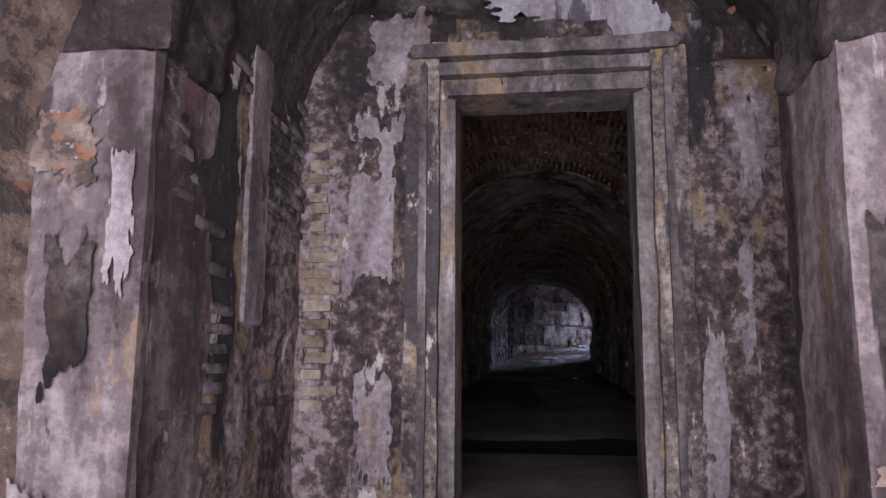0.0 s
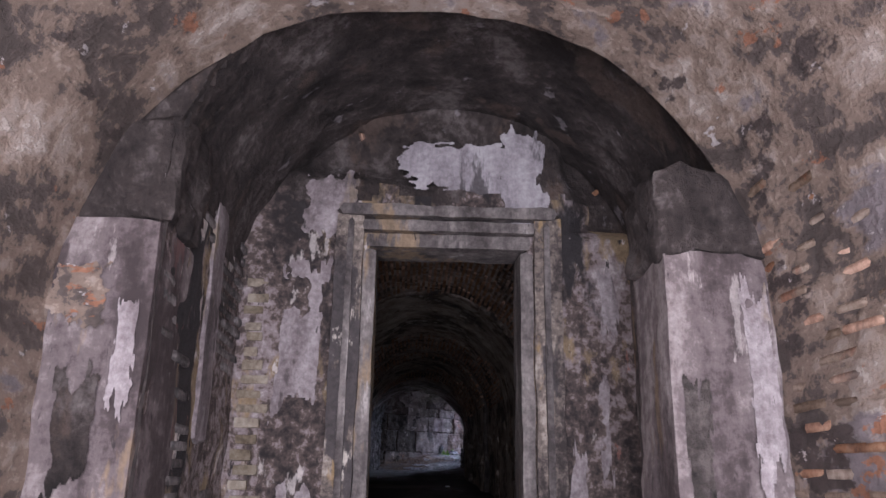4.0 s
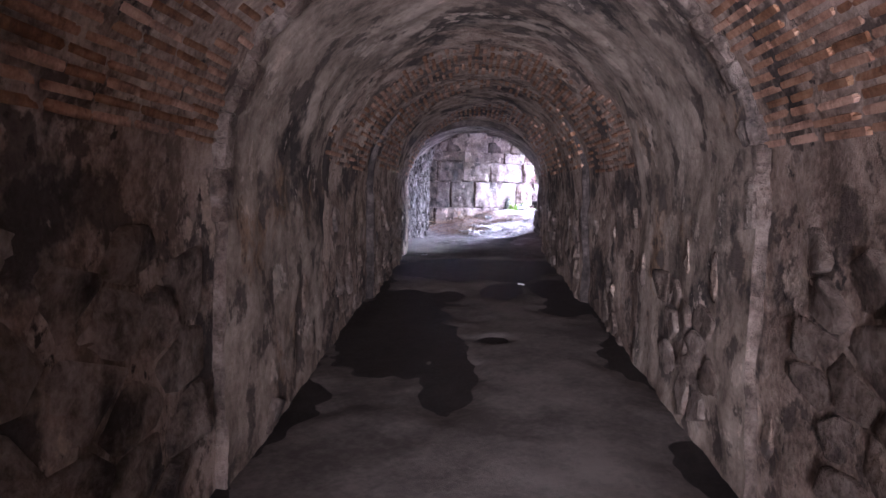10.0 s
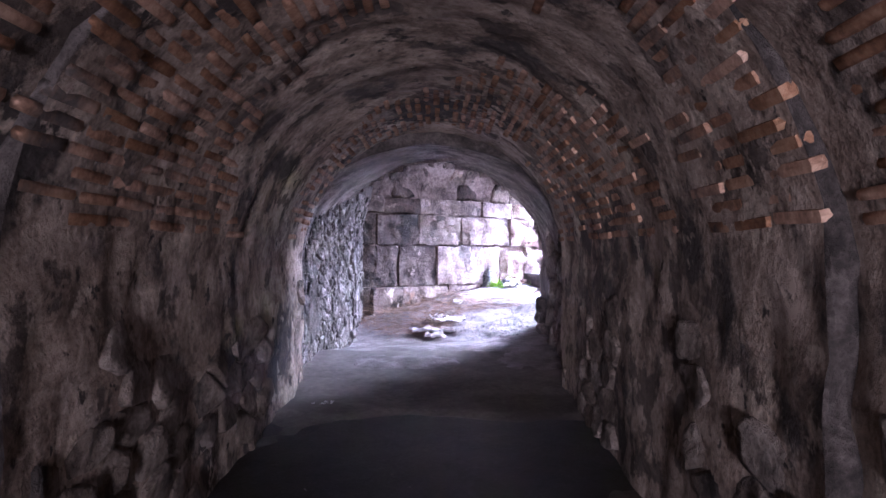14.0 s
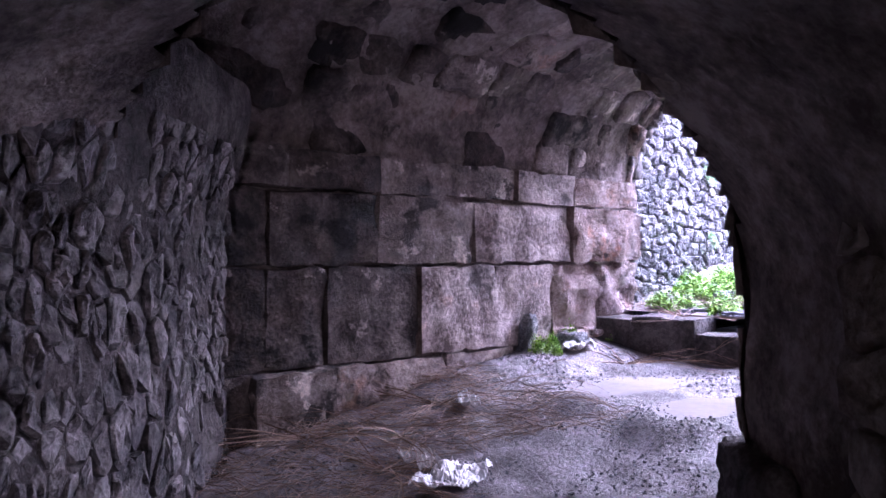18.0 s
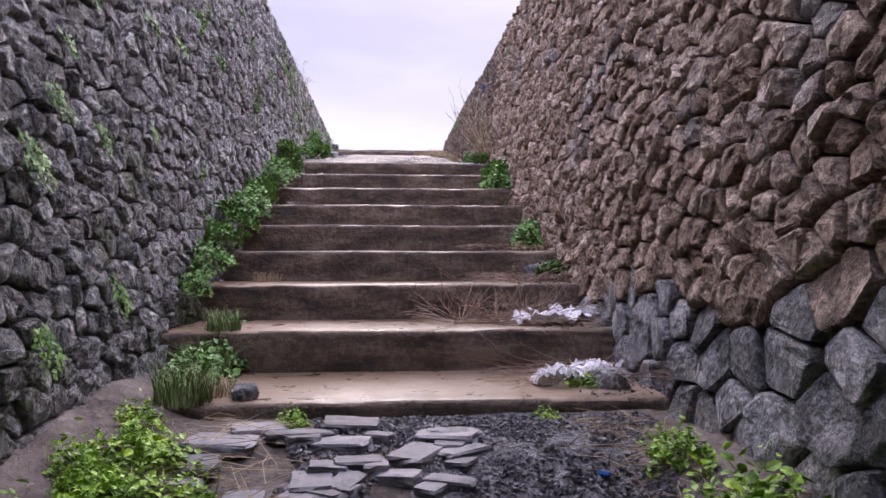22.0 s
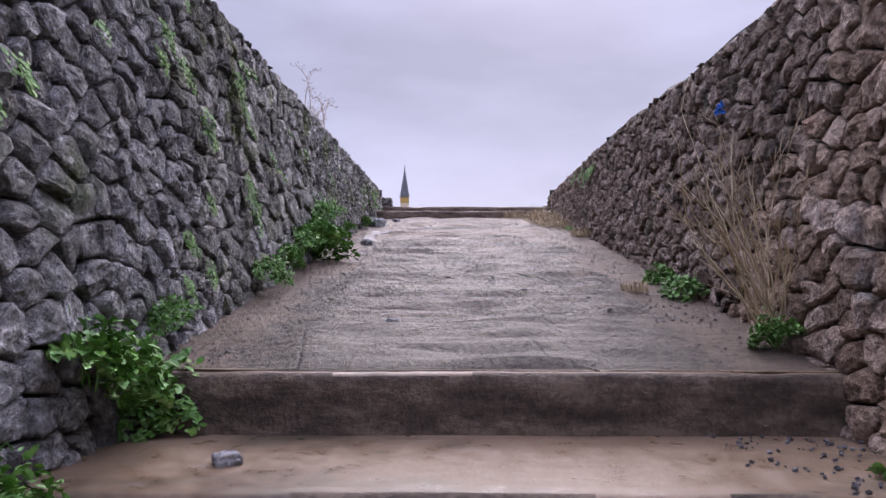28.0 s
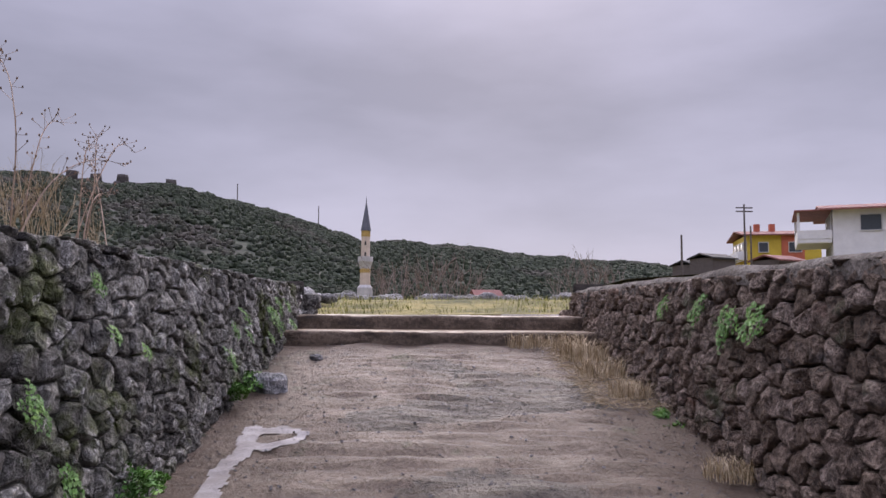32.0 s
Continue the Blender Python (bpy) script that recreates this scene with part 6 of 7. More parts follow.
def long_stem(seed, length, lean, material):
    g = random.Random(seed)
    verts, faces = [], []
    p, d = Vector(), Vector((lean, g.uniform(-0.2, 0.2), 1)).normalized()
    pts = [p.copy()]
    for i in range(14):
        d = (d + Vector((0.10, g.uniform(-0.05, 0.05), -0.075)) * (i / 7)).normalized()
        p = p + d * length / 14
        pts.append(p.copy())
    tube(verts, faces, pts, 0.004, 0.0012)
    for q in pts[4:]:
        for _ in range(2):
            if g.random() < 0.8:
                e = Vector((g.uniform(-1, 1), g.uniform(-1, 1), g.uniform(0, 1))).normalized() * g.uniform(0.01, 0.09)
                tube(verts, faces, [q, q + e], 0.001, 0.001)
                for a in (0, 1):
                    tube(verts, faces, [q + e, q + e * 1.0 + Vector((0, 0, 0.008))], 0.0045, 0.003, 4)
    me = bpy.data.meshes.new("stem")
    me.from_pydata([tuple(v) for v in verts], [], faces)
    me.materials.append(material)
    me.update()
    return me


tall = thing("dry_weed", "tall arching dead weed with seed heads on a wall top", "dry plant", pose(30.6, 15.0, TOP + 0.02))
for i in range(9):
    ob = new("stem", long_stem(60 + i, rng.uniform(0.5, 1.0), rng.uniform(-0.2, 0.5), TWIG))
    ob.parent = tall
    ob.matrix_basis = pose(rng.uniform(-0.3, 1.2), rng.uniform(-0.1, 0.15), 0, 0, 0, rng.uniform(-40, 40))


def grass_mesh(name, count, height, radius, material, seed, bend=0.5):
    g = random.Random(seed)
    verts, faces = [], []
    for _ in range(count):
        a, r = g.uniform(0, 6.28), radius * g.random() ** 0.5
        b = Vector((r * math.cos(a), r * math.sin(a), 0))
        h, o = height * g.uniform(0.5, 1.1), g.uniform(0, 6.28)
        d = Vector((math.cos(o), math.sin(o), 0)) * h * bend * g.uniform(0.3, 1.4)
        w = Vector((-math.sin(o), math.cos(o), 0)) * 0.0035
        i = len(verts)
        for t in (0, 0.5, 1):
            c = b + d * t * t + Vector((0, 0, h * (t - 0.35 * t * t)))
            verts += [c - w * (1 - t), c + w * (1 - t)]
        faces += [(i, i + 1, i + 3, i + 2), (i + 2, i + 3, i + 5, i + 4)]
    me = bpy.data.meshes.new(name)
    me.from_pydata([tuple(v) for v in verts], [], faces)
    me.materials.append(material)
    me.update()
    return me


BLADES = [grass_mesh("blade_tuft", 260, 0.26, 0.12, GRASS_GREEN, 70), grass_mesh("blade_tuft", 220, 0.2, 0.15, STRAW, 71)]
for x, y, k, s in ((20.15, 14.5, 0, 1.1), (20.75, 14.55, 0, 1.2), (20.3, 14.42, 1, 0.8), (21.0, 14.5, 0, 0.8), (22.3, 14.45, 1, 0.7), (18.4, 14.3, 1, 0.7), (18.9, 14.6, 0, 0.9), (35.0, 12.25, 1, 1.4), (34.6, 12.2, 1, 1.5), (34.0, 12.2, 1, 1.3), (35.1, 12.6, 1, 1.2), (33.4, 12.15, 1, 1.0), (27.9, 12.5, 1, 0.6), (36.3, 12.2, 1, 1.4), (18.6, 12.8, 1, 0.8), (31.9, 12.1, 1, 0.9)):
    ob = thing("grass_tuft", "tuft of green grass at a wall's foot" if k == 0 else "tuft of dry yellow grass at a wall's foot", "grass", pose(x, y, stair_z(x) - 0.01 if x < 35.2 else 4.5, 0, 0, rng.uniform(0, 360)) @ Matrix.Scale(s, 4), "grass tufts")
    b = new("blade_tuft", BLADES[k])
    b.parent = ob


def meadow():
    verts, faces = [], []
    g = random.Random(5)
    for _ in range(9000):
        x, y = 37.0 + 9 * g.random() ** 1.6, g.uniform(8.5, 19.5)
        if g.random() > 0.6 + 0.5 * n3(x * 0.8, y * 0.8, 3):
            continue
        z, h, o = land(x, y) - 0.01, g.uniform(0.04, 0.13), g.uniform(0, 6.28)
        w = Vector((-math.sin(o), math.cos(o), 0)) * 0.006
        d = Vector((math.cos(o), math.sin(o), 0)) * h * 0.5
        c = Vector((x, y, z))
        i = len(verts)
        verts += [c - w, c + w, c + d + Vector((0, 0, h))]
        faces.append((i, i + 1, i + 2))
    ob = mesh_ob("grass", verts, faces, MEADOW_GRASS, None, None, False)
    tagged(ob, "short yellow-green grass above concrete steps", "grass", "", "stuff")


meadow()


def crumple(name, label, w, h, seed, m, lift=0.08):
    lift *= 0.6

    def f(a, b):
        z = lift * (0.5 + n3(a * 3, b * 3, seed) + 0.7 * abs(n3(a * 6, b * 6, seed + 3)) + 0.45 * abs(n3(a * 14, b * 14, seed + 6)))
        return a * w * (1 + 0.25 * n3(b * 3, seed, 0)), b * h * (1 + 0.3 * n3(a * 3, seed, 9)), max(0.004, z)
    ob = sheet(name, f, steps_of(-0.5, 0.5, 0.035), steps_of(-0.5, 0.5, 0.035), LITTER, lambda p: True, m, "thing")
    del ob["kind"]
    for p in ob.data.polygons:
        p.use_smooth = False
    mod = ob.modifiers.new("thickness", "SOLIDIFY")
    mod.thickness = 0.003
    return tagged(ob, label, "litter", "plastic litter")


for i, (x, y, s, r) in enumerate([(21.3, 12.55, 0.4, 20), (21.15, 12.7, 0.32, 70), (21.45, 12.45, 0.26, 130), (20.55, 12.65, 0.34, 200), (20.7, 12.5, 0.24, 30), (20.4, 12.8, 0.22, 100)]):
    crumple("plastic_sheet", "torn white plastic sheet crumpled on concrete steps", s, s * 0.6, i + 1.0, pose(x, y, stair_z(x) + 0.005, 0, 0, r), 0.1)
for i, (x, y, s, r) in enumerate([(14.78, 14.0, 0.42, 20), (14.85, 14.3, 0.22, 80), (14.3, 13.85, 0.5, 140), (16.85, 14.66, 0.3, 10), (14.1, 13.6, 0.25, 0), (15.5, 14.55, 0.2, 50)]):
    crumple("plastic_sheet", "torn white plastic sheet on damp earth", s, s * 0.6, i + 20.0, pose(x, y, passage_ground(x, y) + 0.004, 0, 0, r), 0.09)
crumple("plastic_sheet", "small pale scrap lying on a muddy tunnel floor", 0.16, 0.1, 33.0, TUN @ pose(-0.85, 13.2, tunnel_floor(13.2) + 0.01), 0.05)
# pale bottle shape added to give a tiny glint on the mud
bottle = thing("bottle", "bottle shape added for a small glint on a muddy tunnel floor", "bottle", TUN_AT_GLINT)
bm = bmesh.new()
bmesh.ops.create_cone(bm, cap_ends=True, segments=14, radius1=0.03, radius2=0.03, depth=0.13)
part("body", bm, GLINT_PLASTIC, bottle, "", pose(0, 0, 0.03, 90, 0, 0))
bm = bmesh.new()
bmesh.ops.create_cone(bm, cap_ends=True, segments=12, radius1=0.03, radius2=0.012, depth=0.05)
part("neck", bm, GLINT_PLASTIC, bottle, "", pose(0, -0.09, 0.03, 90, 0, 0))

def straw_mat(name, label, count, area, zf, length, material, seed):
    g = random.Random(seed)
    verts, faces = [], []
    for _ in range(count):
        x, y = g.uniform(area[0], area[1]), g.uniform(area[2], area[3])
        z = zf(x, y)
        if z is None:
            continue
        L, o = length * g.uniform(0.3, 1.0), g.uniform(0, 6.28)
        d = Vector((math.cos(o), math.sin(o), g.uniform(-0.05, 0.35)))
        p = Vector((x, y, z + g.uniform(0.005, 0.05)))
        bend = Vector((g.uniform(-0.1, 0.1), g.uniform(-0.1, 0.1), g.uniform(0, 0.12))) * L
        tube(verts, faces, [p - d * L / 2, p + bend, p + d * L / 2], 0.0016, 0.001)
    tagged(mesh_ob(name, verts, faces, material, None, None, False), label, "dry grass", "", "stuff")


straw_mat("straw", "dry reddish straw and twigs strewn over damp earth", 1500, (13.9, 15.9, 13.7, 15.1), lambda x, y: passage_ground(x, y) if n3(x * 1.5, y * 1.5, 4) + (y - 14.2) * 0.5 > -0.1 else None, 0.4, TWIG, 81)
straw_mat("straw", "dry straw strewn over concrete steps", 420, (20.3, 22.6, 12.4, 13.0), lambda x, y: stair_z(x), 0.3, TWIG, 82)
straw_mat("straw", "dry straw on gravel beside weeds", 300, (17.9, 19.8, 14.0, 14.7), lambda x, y: stair_z(x) + 0.03, 0.3, STRAW, 83)
straw_mat("straw", "dry straw on gravel beside weeds", 160, (17.9, 19.8, 12.5, 12.9), lambda x, y: stair_z(x) + 0.03, 0.3, STRAW, 84)
straw_mat("straw", "dry yellow grass lying by a wall", 900, (33.0, 35.2, 12.0, 12.5), lambda x, y: ramp_z(x, y) + 0.01, 0.22, STRAW, 85)

# puddles and spills
def flat_patch(name, label, cx, cy, a, b, zf, material, seed, turn=0.0, lift=0.012):
    ct, st = math.cos(turn), math.sin(turn)

    def f(p, q):
        x, y = cx + p * a * ct - q * b * st, cy + p * a * st + q * b * ct
        return x, y, zf(x, y) + lift

    def inside(w):
        dx, dy = w.x - cx, w.y - cy
        p, q = (dx * ct + dy * st) / a, (-dx * st + dy * ct) / b
        return p * p + q * q < 0.75 + 0.55 * n3(p * 1.8, q * 1.8, seed) + 0.35 * n3(p * 6, q * 6, seed) + 0.25 * n3(w.x * 19, w.y * 19, seed)
    tagged(sheet(name, f, steps_of(-1.3, 1.3, 0.05), steps_of(-1.3, 1.3, 0.05), material, inside), label, "puddle", "", "structure")


for h in HOLLOWS:
    level = raw_ground(h[0], h[1])
    tagged(sheet("puddle", lambda p, q: (h[0] + p * math.cos(h[4]) - q * math.sin(h[4]), h[1] + p * math.sin(h[4]) + q * math.cos(h[4]), level), steps_of(-1.25 * h[2], 1.25 * h[2], 0.025), steps_of(-1.25 * h[3], 1.25 * h[3], 0.025), WET, lambda w: hollow(h, w.x, w.y) < 1.02), "still shallow puddle on damp earth, sky reflection painted pale", "puddle", "", "structure")


def on_spill(w):
    """A trail of cement that runs down beside the wall from a ring round a bare patch."""
    d = 9.0
    trail = [(31.3, 14.45), (31.7, 14.52), (32.0, 14.55), (32.3, 14.51), (32.7, 14.54)]
    for (ax, ay), (bx, by) in zip(trail, trail[1:]):
        k = min(1, max(0, ((w.x - ax) * (bx - ax) + (w.y - ay) * (by - ay)) / ((bx - ax) ** 2 + (by - ay) ** 2)))
        d = min(d, math.hypot(w.x - ax - k * (bx - ax), w.y - ay - k * (by - ay)) - 0.05)
    ring = math.hypot((w.x - 32.52) / 0.2, (w.y - 14.38) / 0.17)
    d = min(d, abs(ring - 0.8) * 0.18 - 0.045)
    return d < 0.03 * n3(w.x * 5, w.y * 5, 2.0) + 0.02 * n3(w.x * 17, w.y * 17, 4.0)


tagged(sheet("cement_spill", lambda x, y: (x, y, ramp_z(x, y) + 0.007), steps_of(31.2, 32.85, 0.016), steps_of(14.1, 14.7, 0.016), CEMENT, on_spill), "pale cement spill trailing down a rough ramp", "cement spill", "", "structure")
scrap = crumple("plastic_scrap", "small bright blue plastic scrap caught in a stone wall", 0.1, 0.06, 41.0, pose(27.5, wall_y(-1, 27.5, 4.36) + 0.06, 4.36, -80, 0, 0), 0.06)
scrap.data.materials[0] = BLUE
scrap = crumple("plastic_scrap", "small bright blue plastic scrap lying on gravel", 0.05, 0.03, 42.0, pose(19.3, 12.9, stair_z(19.3) + 0.012), 0.03)
scrap.data.materials[0] = BLUE
flat_patch("gravel_bed", "fine dark blue-grey gravel spread before steps", 19.0, 13.2, 1.3, 0.6, lambda x, y: stair_z(min(x, 19.9)) + rough3((x, y, 6), 0.025, 2.0), GRAVEL, 7.0, 0.0, 0.008)

# ---- stones on the ground ----
FLAT = stone_shapes("paving_stone", PAVING, 6, 4, 9.0, 0.2, True)
n_flat = 0
while n_flat < 75:
    x, y = rng.uniform(17.85, 19.9), rng.uniform(13.35, 14.35)
    if y < 13.2 + 0.25 * (19.9 - x):
        continue
    w = rng.uniform(0.05, 0.14)
    ob = new("paving_stone", FLAT[n_flat % 6])
    ob.matrix_basis = pose(x, y, stair_z(x) + 0.008, rng.uniform(-5, 5), rng.uniform(-5, 5), rng.uniform(0, 180)) @ Matrix.Diagonal((w, w * rng.uniform(0.5, 0.8), 0.022, 1))
    tagged(ob, "flat grey stone slab lying loose on earth", "stone", "loose paving stones")
    n_flat += 1
LOOSE = stone_shapes("loose_stone", SLATE, 4, 4, 4.5, 0.3, True)
def ground_at(x, y):
    return passage_ground(x, y) if x < 17.4 else (stair_z(x) + (0.08 if y < 12.7 and x < 19 else 0.0) if x < RAMP_X else ramp_z(x, y))


for i, (x, y, z, s) in enumerate([(18.7, 14.3, 1.03, 0.12), (20.2, 14.25, 1.3, 0.07), (21.25, 12.35, 1.56, 0.12), (24.2, 14.5, 2.41, 0.05), (20.35, 12.55, 1.34, 0.1), (33.6, 14.62, 4.18, 0.13), (31.0, 14.47, 3.8, 0.06), (16.9, 14.75, 0.75, 0.11), (22.3, 12.4, 1.8, 0.16), (26.9, 13.9, 3.2, 0.03), (34.6, 14.42, 4.3, 0.05), (25.6, 14.3, 2.88, 0.04), (17.9, 12.6, 1.1, 0.1)]):
    ob = new("loose_stone", LOOSE[i % 4])
    ob.matrix_basis = pose(x, y, ground_at(x, y) + s * 0.3, 0, 0, rng.uniform(0, 180)) @ Matrix.Diagonal((s, s * 0.8, s * 0.55, 1))
    tagged(ob, "dark loose stone lying by a wall", "stone", "loose stones")


ob = new("upright_stone", LOOSE[1])
ob.matrix_basis = pose(16.5, 14.86, passage_ground(16.5, 14.86) + 0.11, 8, 0, 6) @ Matrix.Diagonal((0.075, 0.05, 0.14, 1))
tagged(ob, "small grey-green stone standing upright against an ashlar wall", "stone", "loose stones")


def grit(name, label, count, area, zf, size, material, seed):
    g = random.Random(seed)
    shape = block_mesh(name, (2, 2, 2), (1, 1, 1), 0.3, seed, 6.0, 1.0)
    shape.materials.append(material)
    v, f = shape_arrays(shape)
    vs, fs, base = [], [], 0
    for _ in range(count):
        x, y = g.uniform(area[0], area[1]), g.uniform(area[2], area[3])
        z = zf(x, y)
        if z is None:
            continue
        s = size * g.uniform(0.4, 1.4)
        mm = np.array(pose(x, y, z, g.uniform(-30, 30), g.uniform(-30, 30), g.uniform(0, 180)) @ Matrix.Diagonal((s, s * g.uniform(0.6, 1), s * 0.6, 1)))
        vs.append(v @ mm[:3, :3].T + mm[:3, 3])
        fs.append(f + base)
        base += len(v)
    ob = mesh_ob(name, np.concatenate(vs).tolist(), np.concatenate(fs).tolist(), material, None, None, False)
    tagged(ob, label, "gravel", "", "stuff")


grit("gravel", "dark wet gravel on the ground before steps", 10500, (17.7, 20.0, 12.5, 14.0), lambda x, y: stair_z(min(x, 19.9)) + 0.01 if n3(x * 2, y * 2, 3) + (13.9 - y) * 0.9 > 0.0 else None, 0.0085, GRAVEL, 5)
grit("gravel", "dark gravel and crumbs on damp earth", 5000, (14.2, 17.3, 12.6, 14.9), lambda x, y: passage_ground(x, y) + 0.006 if n3(x * 2, y * 2, 9) > -0.15 else None, 0.0055, GRAVEL, 6)
grit("gravel", "fine crumbs of stone along a ramp's edge", 1300, (26.2, 35, 11.9, 12.75), lambda x, y: ramp_z(x, y) + 0.006 if y - south_y(x) < 0.45 + 0.2 * n3(x * 2, y, 1) else None, 0.0045, GRAVEL, 7)
grit("gravel", "fine crumbs of stone along a ramp's edge", 1000, (26.2, 35, 14.2, 14.8), lambda x, y: ramp_z(x, y) + 0.004, 0.0045, GRAVEL, 8)
grit("gravel", "scattered crumbs of stone on a concrete ramp", 900, (27, 35.2, 12.3, 14.4), lambda x, y: ramp_z(x, y) + 0.004, 0.0065, GRAVEL, 9)
grit("gravel", "earth crumbs on concrete steps", 900, (20.05, 26.0, 12.1, 12.75), lambda x, y: stair_z(x) + 0.006, 0.007, GRAVEL, 10)
grit("gravel", "crumbs of stone on a tunnel floor", 800, (3, 14, 3, 14), lambda x, y: tunnel_floor((TUN_INV @ Vector((x, y, 0))).y) + 0.008 if abs((TUN_INV @ Vector((x, y, 0))).x) < 1.0 and 0.6 < (TUN_INV @ Vector((x, y, 0))).y < 14.5 else None, 0.014, RUBBLE, 11)

# low ruined wall beyond the top steps
ruin = thing("ruined_wall", "low line of tumbled grey stones beyond grass", "ruined wall")
for i in range(70):
    y = rng.uniform(7.5, 18.5)
    x = 46.5 + 0.8 * n3(y, 0, 2) + rng.uniform(-0.3, 0.3)
    s = rng.uniform(0.1, 0.28)
    ob = new("stone", LOOSE_PALE[i % 4])
    ob.parent = ruin
    ob.matrix_basis = pose(x, y, land(x, y) + s * 0.25, rng.uniform(-20, 20), 0, rng.uniform(0, 180)) @ Matrix.Diagonal((s, s * 0.8, s * 0.6, 1))
for i in range(26):
    y = rng.uniform(14.7, 17.6)
    x = 38.2 + rng.uniform(-0.6, 0.6)
    s = rng.uniform(0.1, 0.24)
    ob = new("stone", LOOSE_PALE[i % 4])
    ob.parent = ruin
    ob.matrix_basis = pose(x, y, land(x, y) + s * 0.3 + rng.uniform(0, 0.12), rng.uniform(-20, 20), 0, rng.uniform(0, 180)) @ Matrix.Diagonal((s, s * 0.8, s * 0.6, 1))


# ---- far things ----
def lathe(name, rings, sides, material, parent, label=""):
    verts, faces = [], []
    for r, z in rings:
        for s in range(sides):
            a = 2 * math.pi * s / sides
            verts.append((r * math.cos(a), r * math.sin(a), z))
    for i in range(len(rings) - 1):
        for s in range(sides):
            faces.append((i * sides + s, i * sides + (s + 1) % sides, (i + 1) * sides + (s + 1) % sides, (i + 1) * sides + s))
    ob = mesh_ob(name, verts, faces, material, None, parent, False)
    return tagged(ob, label) if label else ob


def polar(px_heading, R):
    a = radians(px_heading)
    return EYE_X + R * math.cos(a), EYE_Y + R * math.sin(a)


mx, my = polar(3.45, 150)
minaret = thing("minaret", "slender cream minaret with a balcony and pointed grey spire", "minaret", pose(mx, my, 0))
lathe("base", [(1.55, 2.0), (1.55, 8.9), (1.5, 9.1), (1.1, 9.6)], 12, CREAM_GREY, minaret)
lathe("shaft", [(1.05, 9.5), (1.02, 13.3)], 16, CREAM, minaret)
lathe("balcony", [(1.02, 12.7), (1.2, 13.5), (1.45, 14.1), (1.5, 14.2), (1.5, 15.2), (1.4, 15.2), (1.4, 14.3), (0.9, 14.3)], 16, CREAM_GREY, minaret)
lathe("upper_shaft", [(0.88, 14.2), (0.85, 20.5)], 16, CREAM, minaret)
lathe("band", [(0.90, 19.2), (0.92, 19.3), (0.92, 20.3), (0.9, 20.4)], 16, OCHRE, minaret, "ochre painted band")
lathe("band", [(1.06, 12.0), (1.08, 12.1), (1.08, 12.7), (1.06, 12.8)], 16, OCHRE, minaret, "ochre painted band")
lathe("spire", [(1.05, 20.4), (1.0, 20.6), (0.5, 23.6), (0.05, 26.3)], 12, LEAD, minaret, "dark grey lead spire")
lathe("finial", [(0.06, 26.2), (0.14, 26.5), (0.05, 26.8), (0.02, 27.4)], 6, LEAD, minaret)
for z in (15.3, 17.5, 10.4):
    block("window", (-0.95, -0.16, z), (-0.80 if z > 12 else -0.9, 0.16, z + 0.75), DARK, None, minaret, 0.0, 0.2)


def prism(name, w, d, z0, eave, ridge, material, parent, over=0.4):
    """A gabled roof whose ridge runs along local x."""
    v = [(-w / 2 - over, -d / 2 - over, eave), (w / 2 + over, -d / 2 - over, eave), (w / 2 + over, d / 2 + over, eave), (-w / 2 - over, d / 2 + over, eave), (-w / 2 - over, 0, ridge), (w / 2 + over, 0, ridge)]
    v += [(a, b, c - 0.14) for a, b, c in v]
    f = [(0, 1, 5, 4), (2, 3, 4, 5), (7, 6, 10, 11), (9, 8, 11, 10), (0, 4, 10, 6), (4, 3, 9, 10), (1, 7, 11, 5), (5, 11, 8, 2), (0, 6, 7, 1), (2, 8, 9, 3)]
    return mesh_ob(name, v, f, material, None, parent, False)


def house_window(parent, x, y, z, w, h, facing):
    """A framed window set in a wall; facing 0: along -x, 1: along -y, 2: along +y."""
    ob = new("window")
    ob.parent = parent
    ob.matrix_basis = pose(x, y, z, 0, 0, {0: -90, 1: 0, 2: 180}[facing])
    t = 0.07
    block("pane", (-w / 2, -0.02, 0), (w / 2, 0.03, h), PANE, None, ob, 0, 0.4, 60)
    for a, b in (((-w / 2 - t, -0.06, -t), (w / 2 + t, 0.05, 0)), ((-w / 2 - t, -0.06, h), (w / 2 + t, 0.05, h + t)), ((-w / 2 - t, -0.06, 0), (-w / 2, 0.05, h)), ((w / 2, -0.06, 0), (w / 2 + t, 0.05, h))):
        block("frame", a, b, FRAME, None, ob, 0, 0.4, 60)


# white house
hx, hy = polar(-35.0, 66)
white = thing("white_house", "white two-storey house with a red tiled roof and an open balcony", "house", pose(hx, hy, -0.2, 0, 0, -116))
block("wall", (-6, -4, 5), (7, 4, 12.6), WHITE_WALL, None, white, 0, 2.0, 80)
roof = prism("roof", 13.2, 8, 12.4, 12.5, 13.3, TILES, white, 0.7)
roof.location.x = 0.5
block("balcony_floor", (-8.3, -4, 10.05), (-6, 2.5, 10.35), WHITE_WALL, None, white, 0, 1.0, 60)
block("balcony_parapet", (-8.3, -4, 10.35), (-8.15, 2.5, 11.0), WHITE_WALL, None, white, 0, 1.0, 60)
block("balcony_side", (-8.3, -4.0, 10.35), (-6, -3.85, 11.0), WHITE_WALL, None, white, 0, 1.0, 60)
for x in (-3.5, 0.0, 3.5):
    house_window(white, x, -4.02, 10.9, 1.3, 1.1, 1)
    house_window(white, x, -4.02, 7.9, 1.3, 1.3, 1)
for y in (-2.6, -1.2, 1.2):
    house_window(white, -6.02, y, 8.3, 1.0, 1.6, 0)
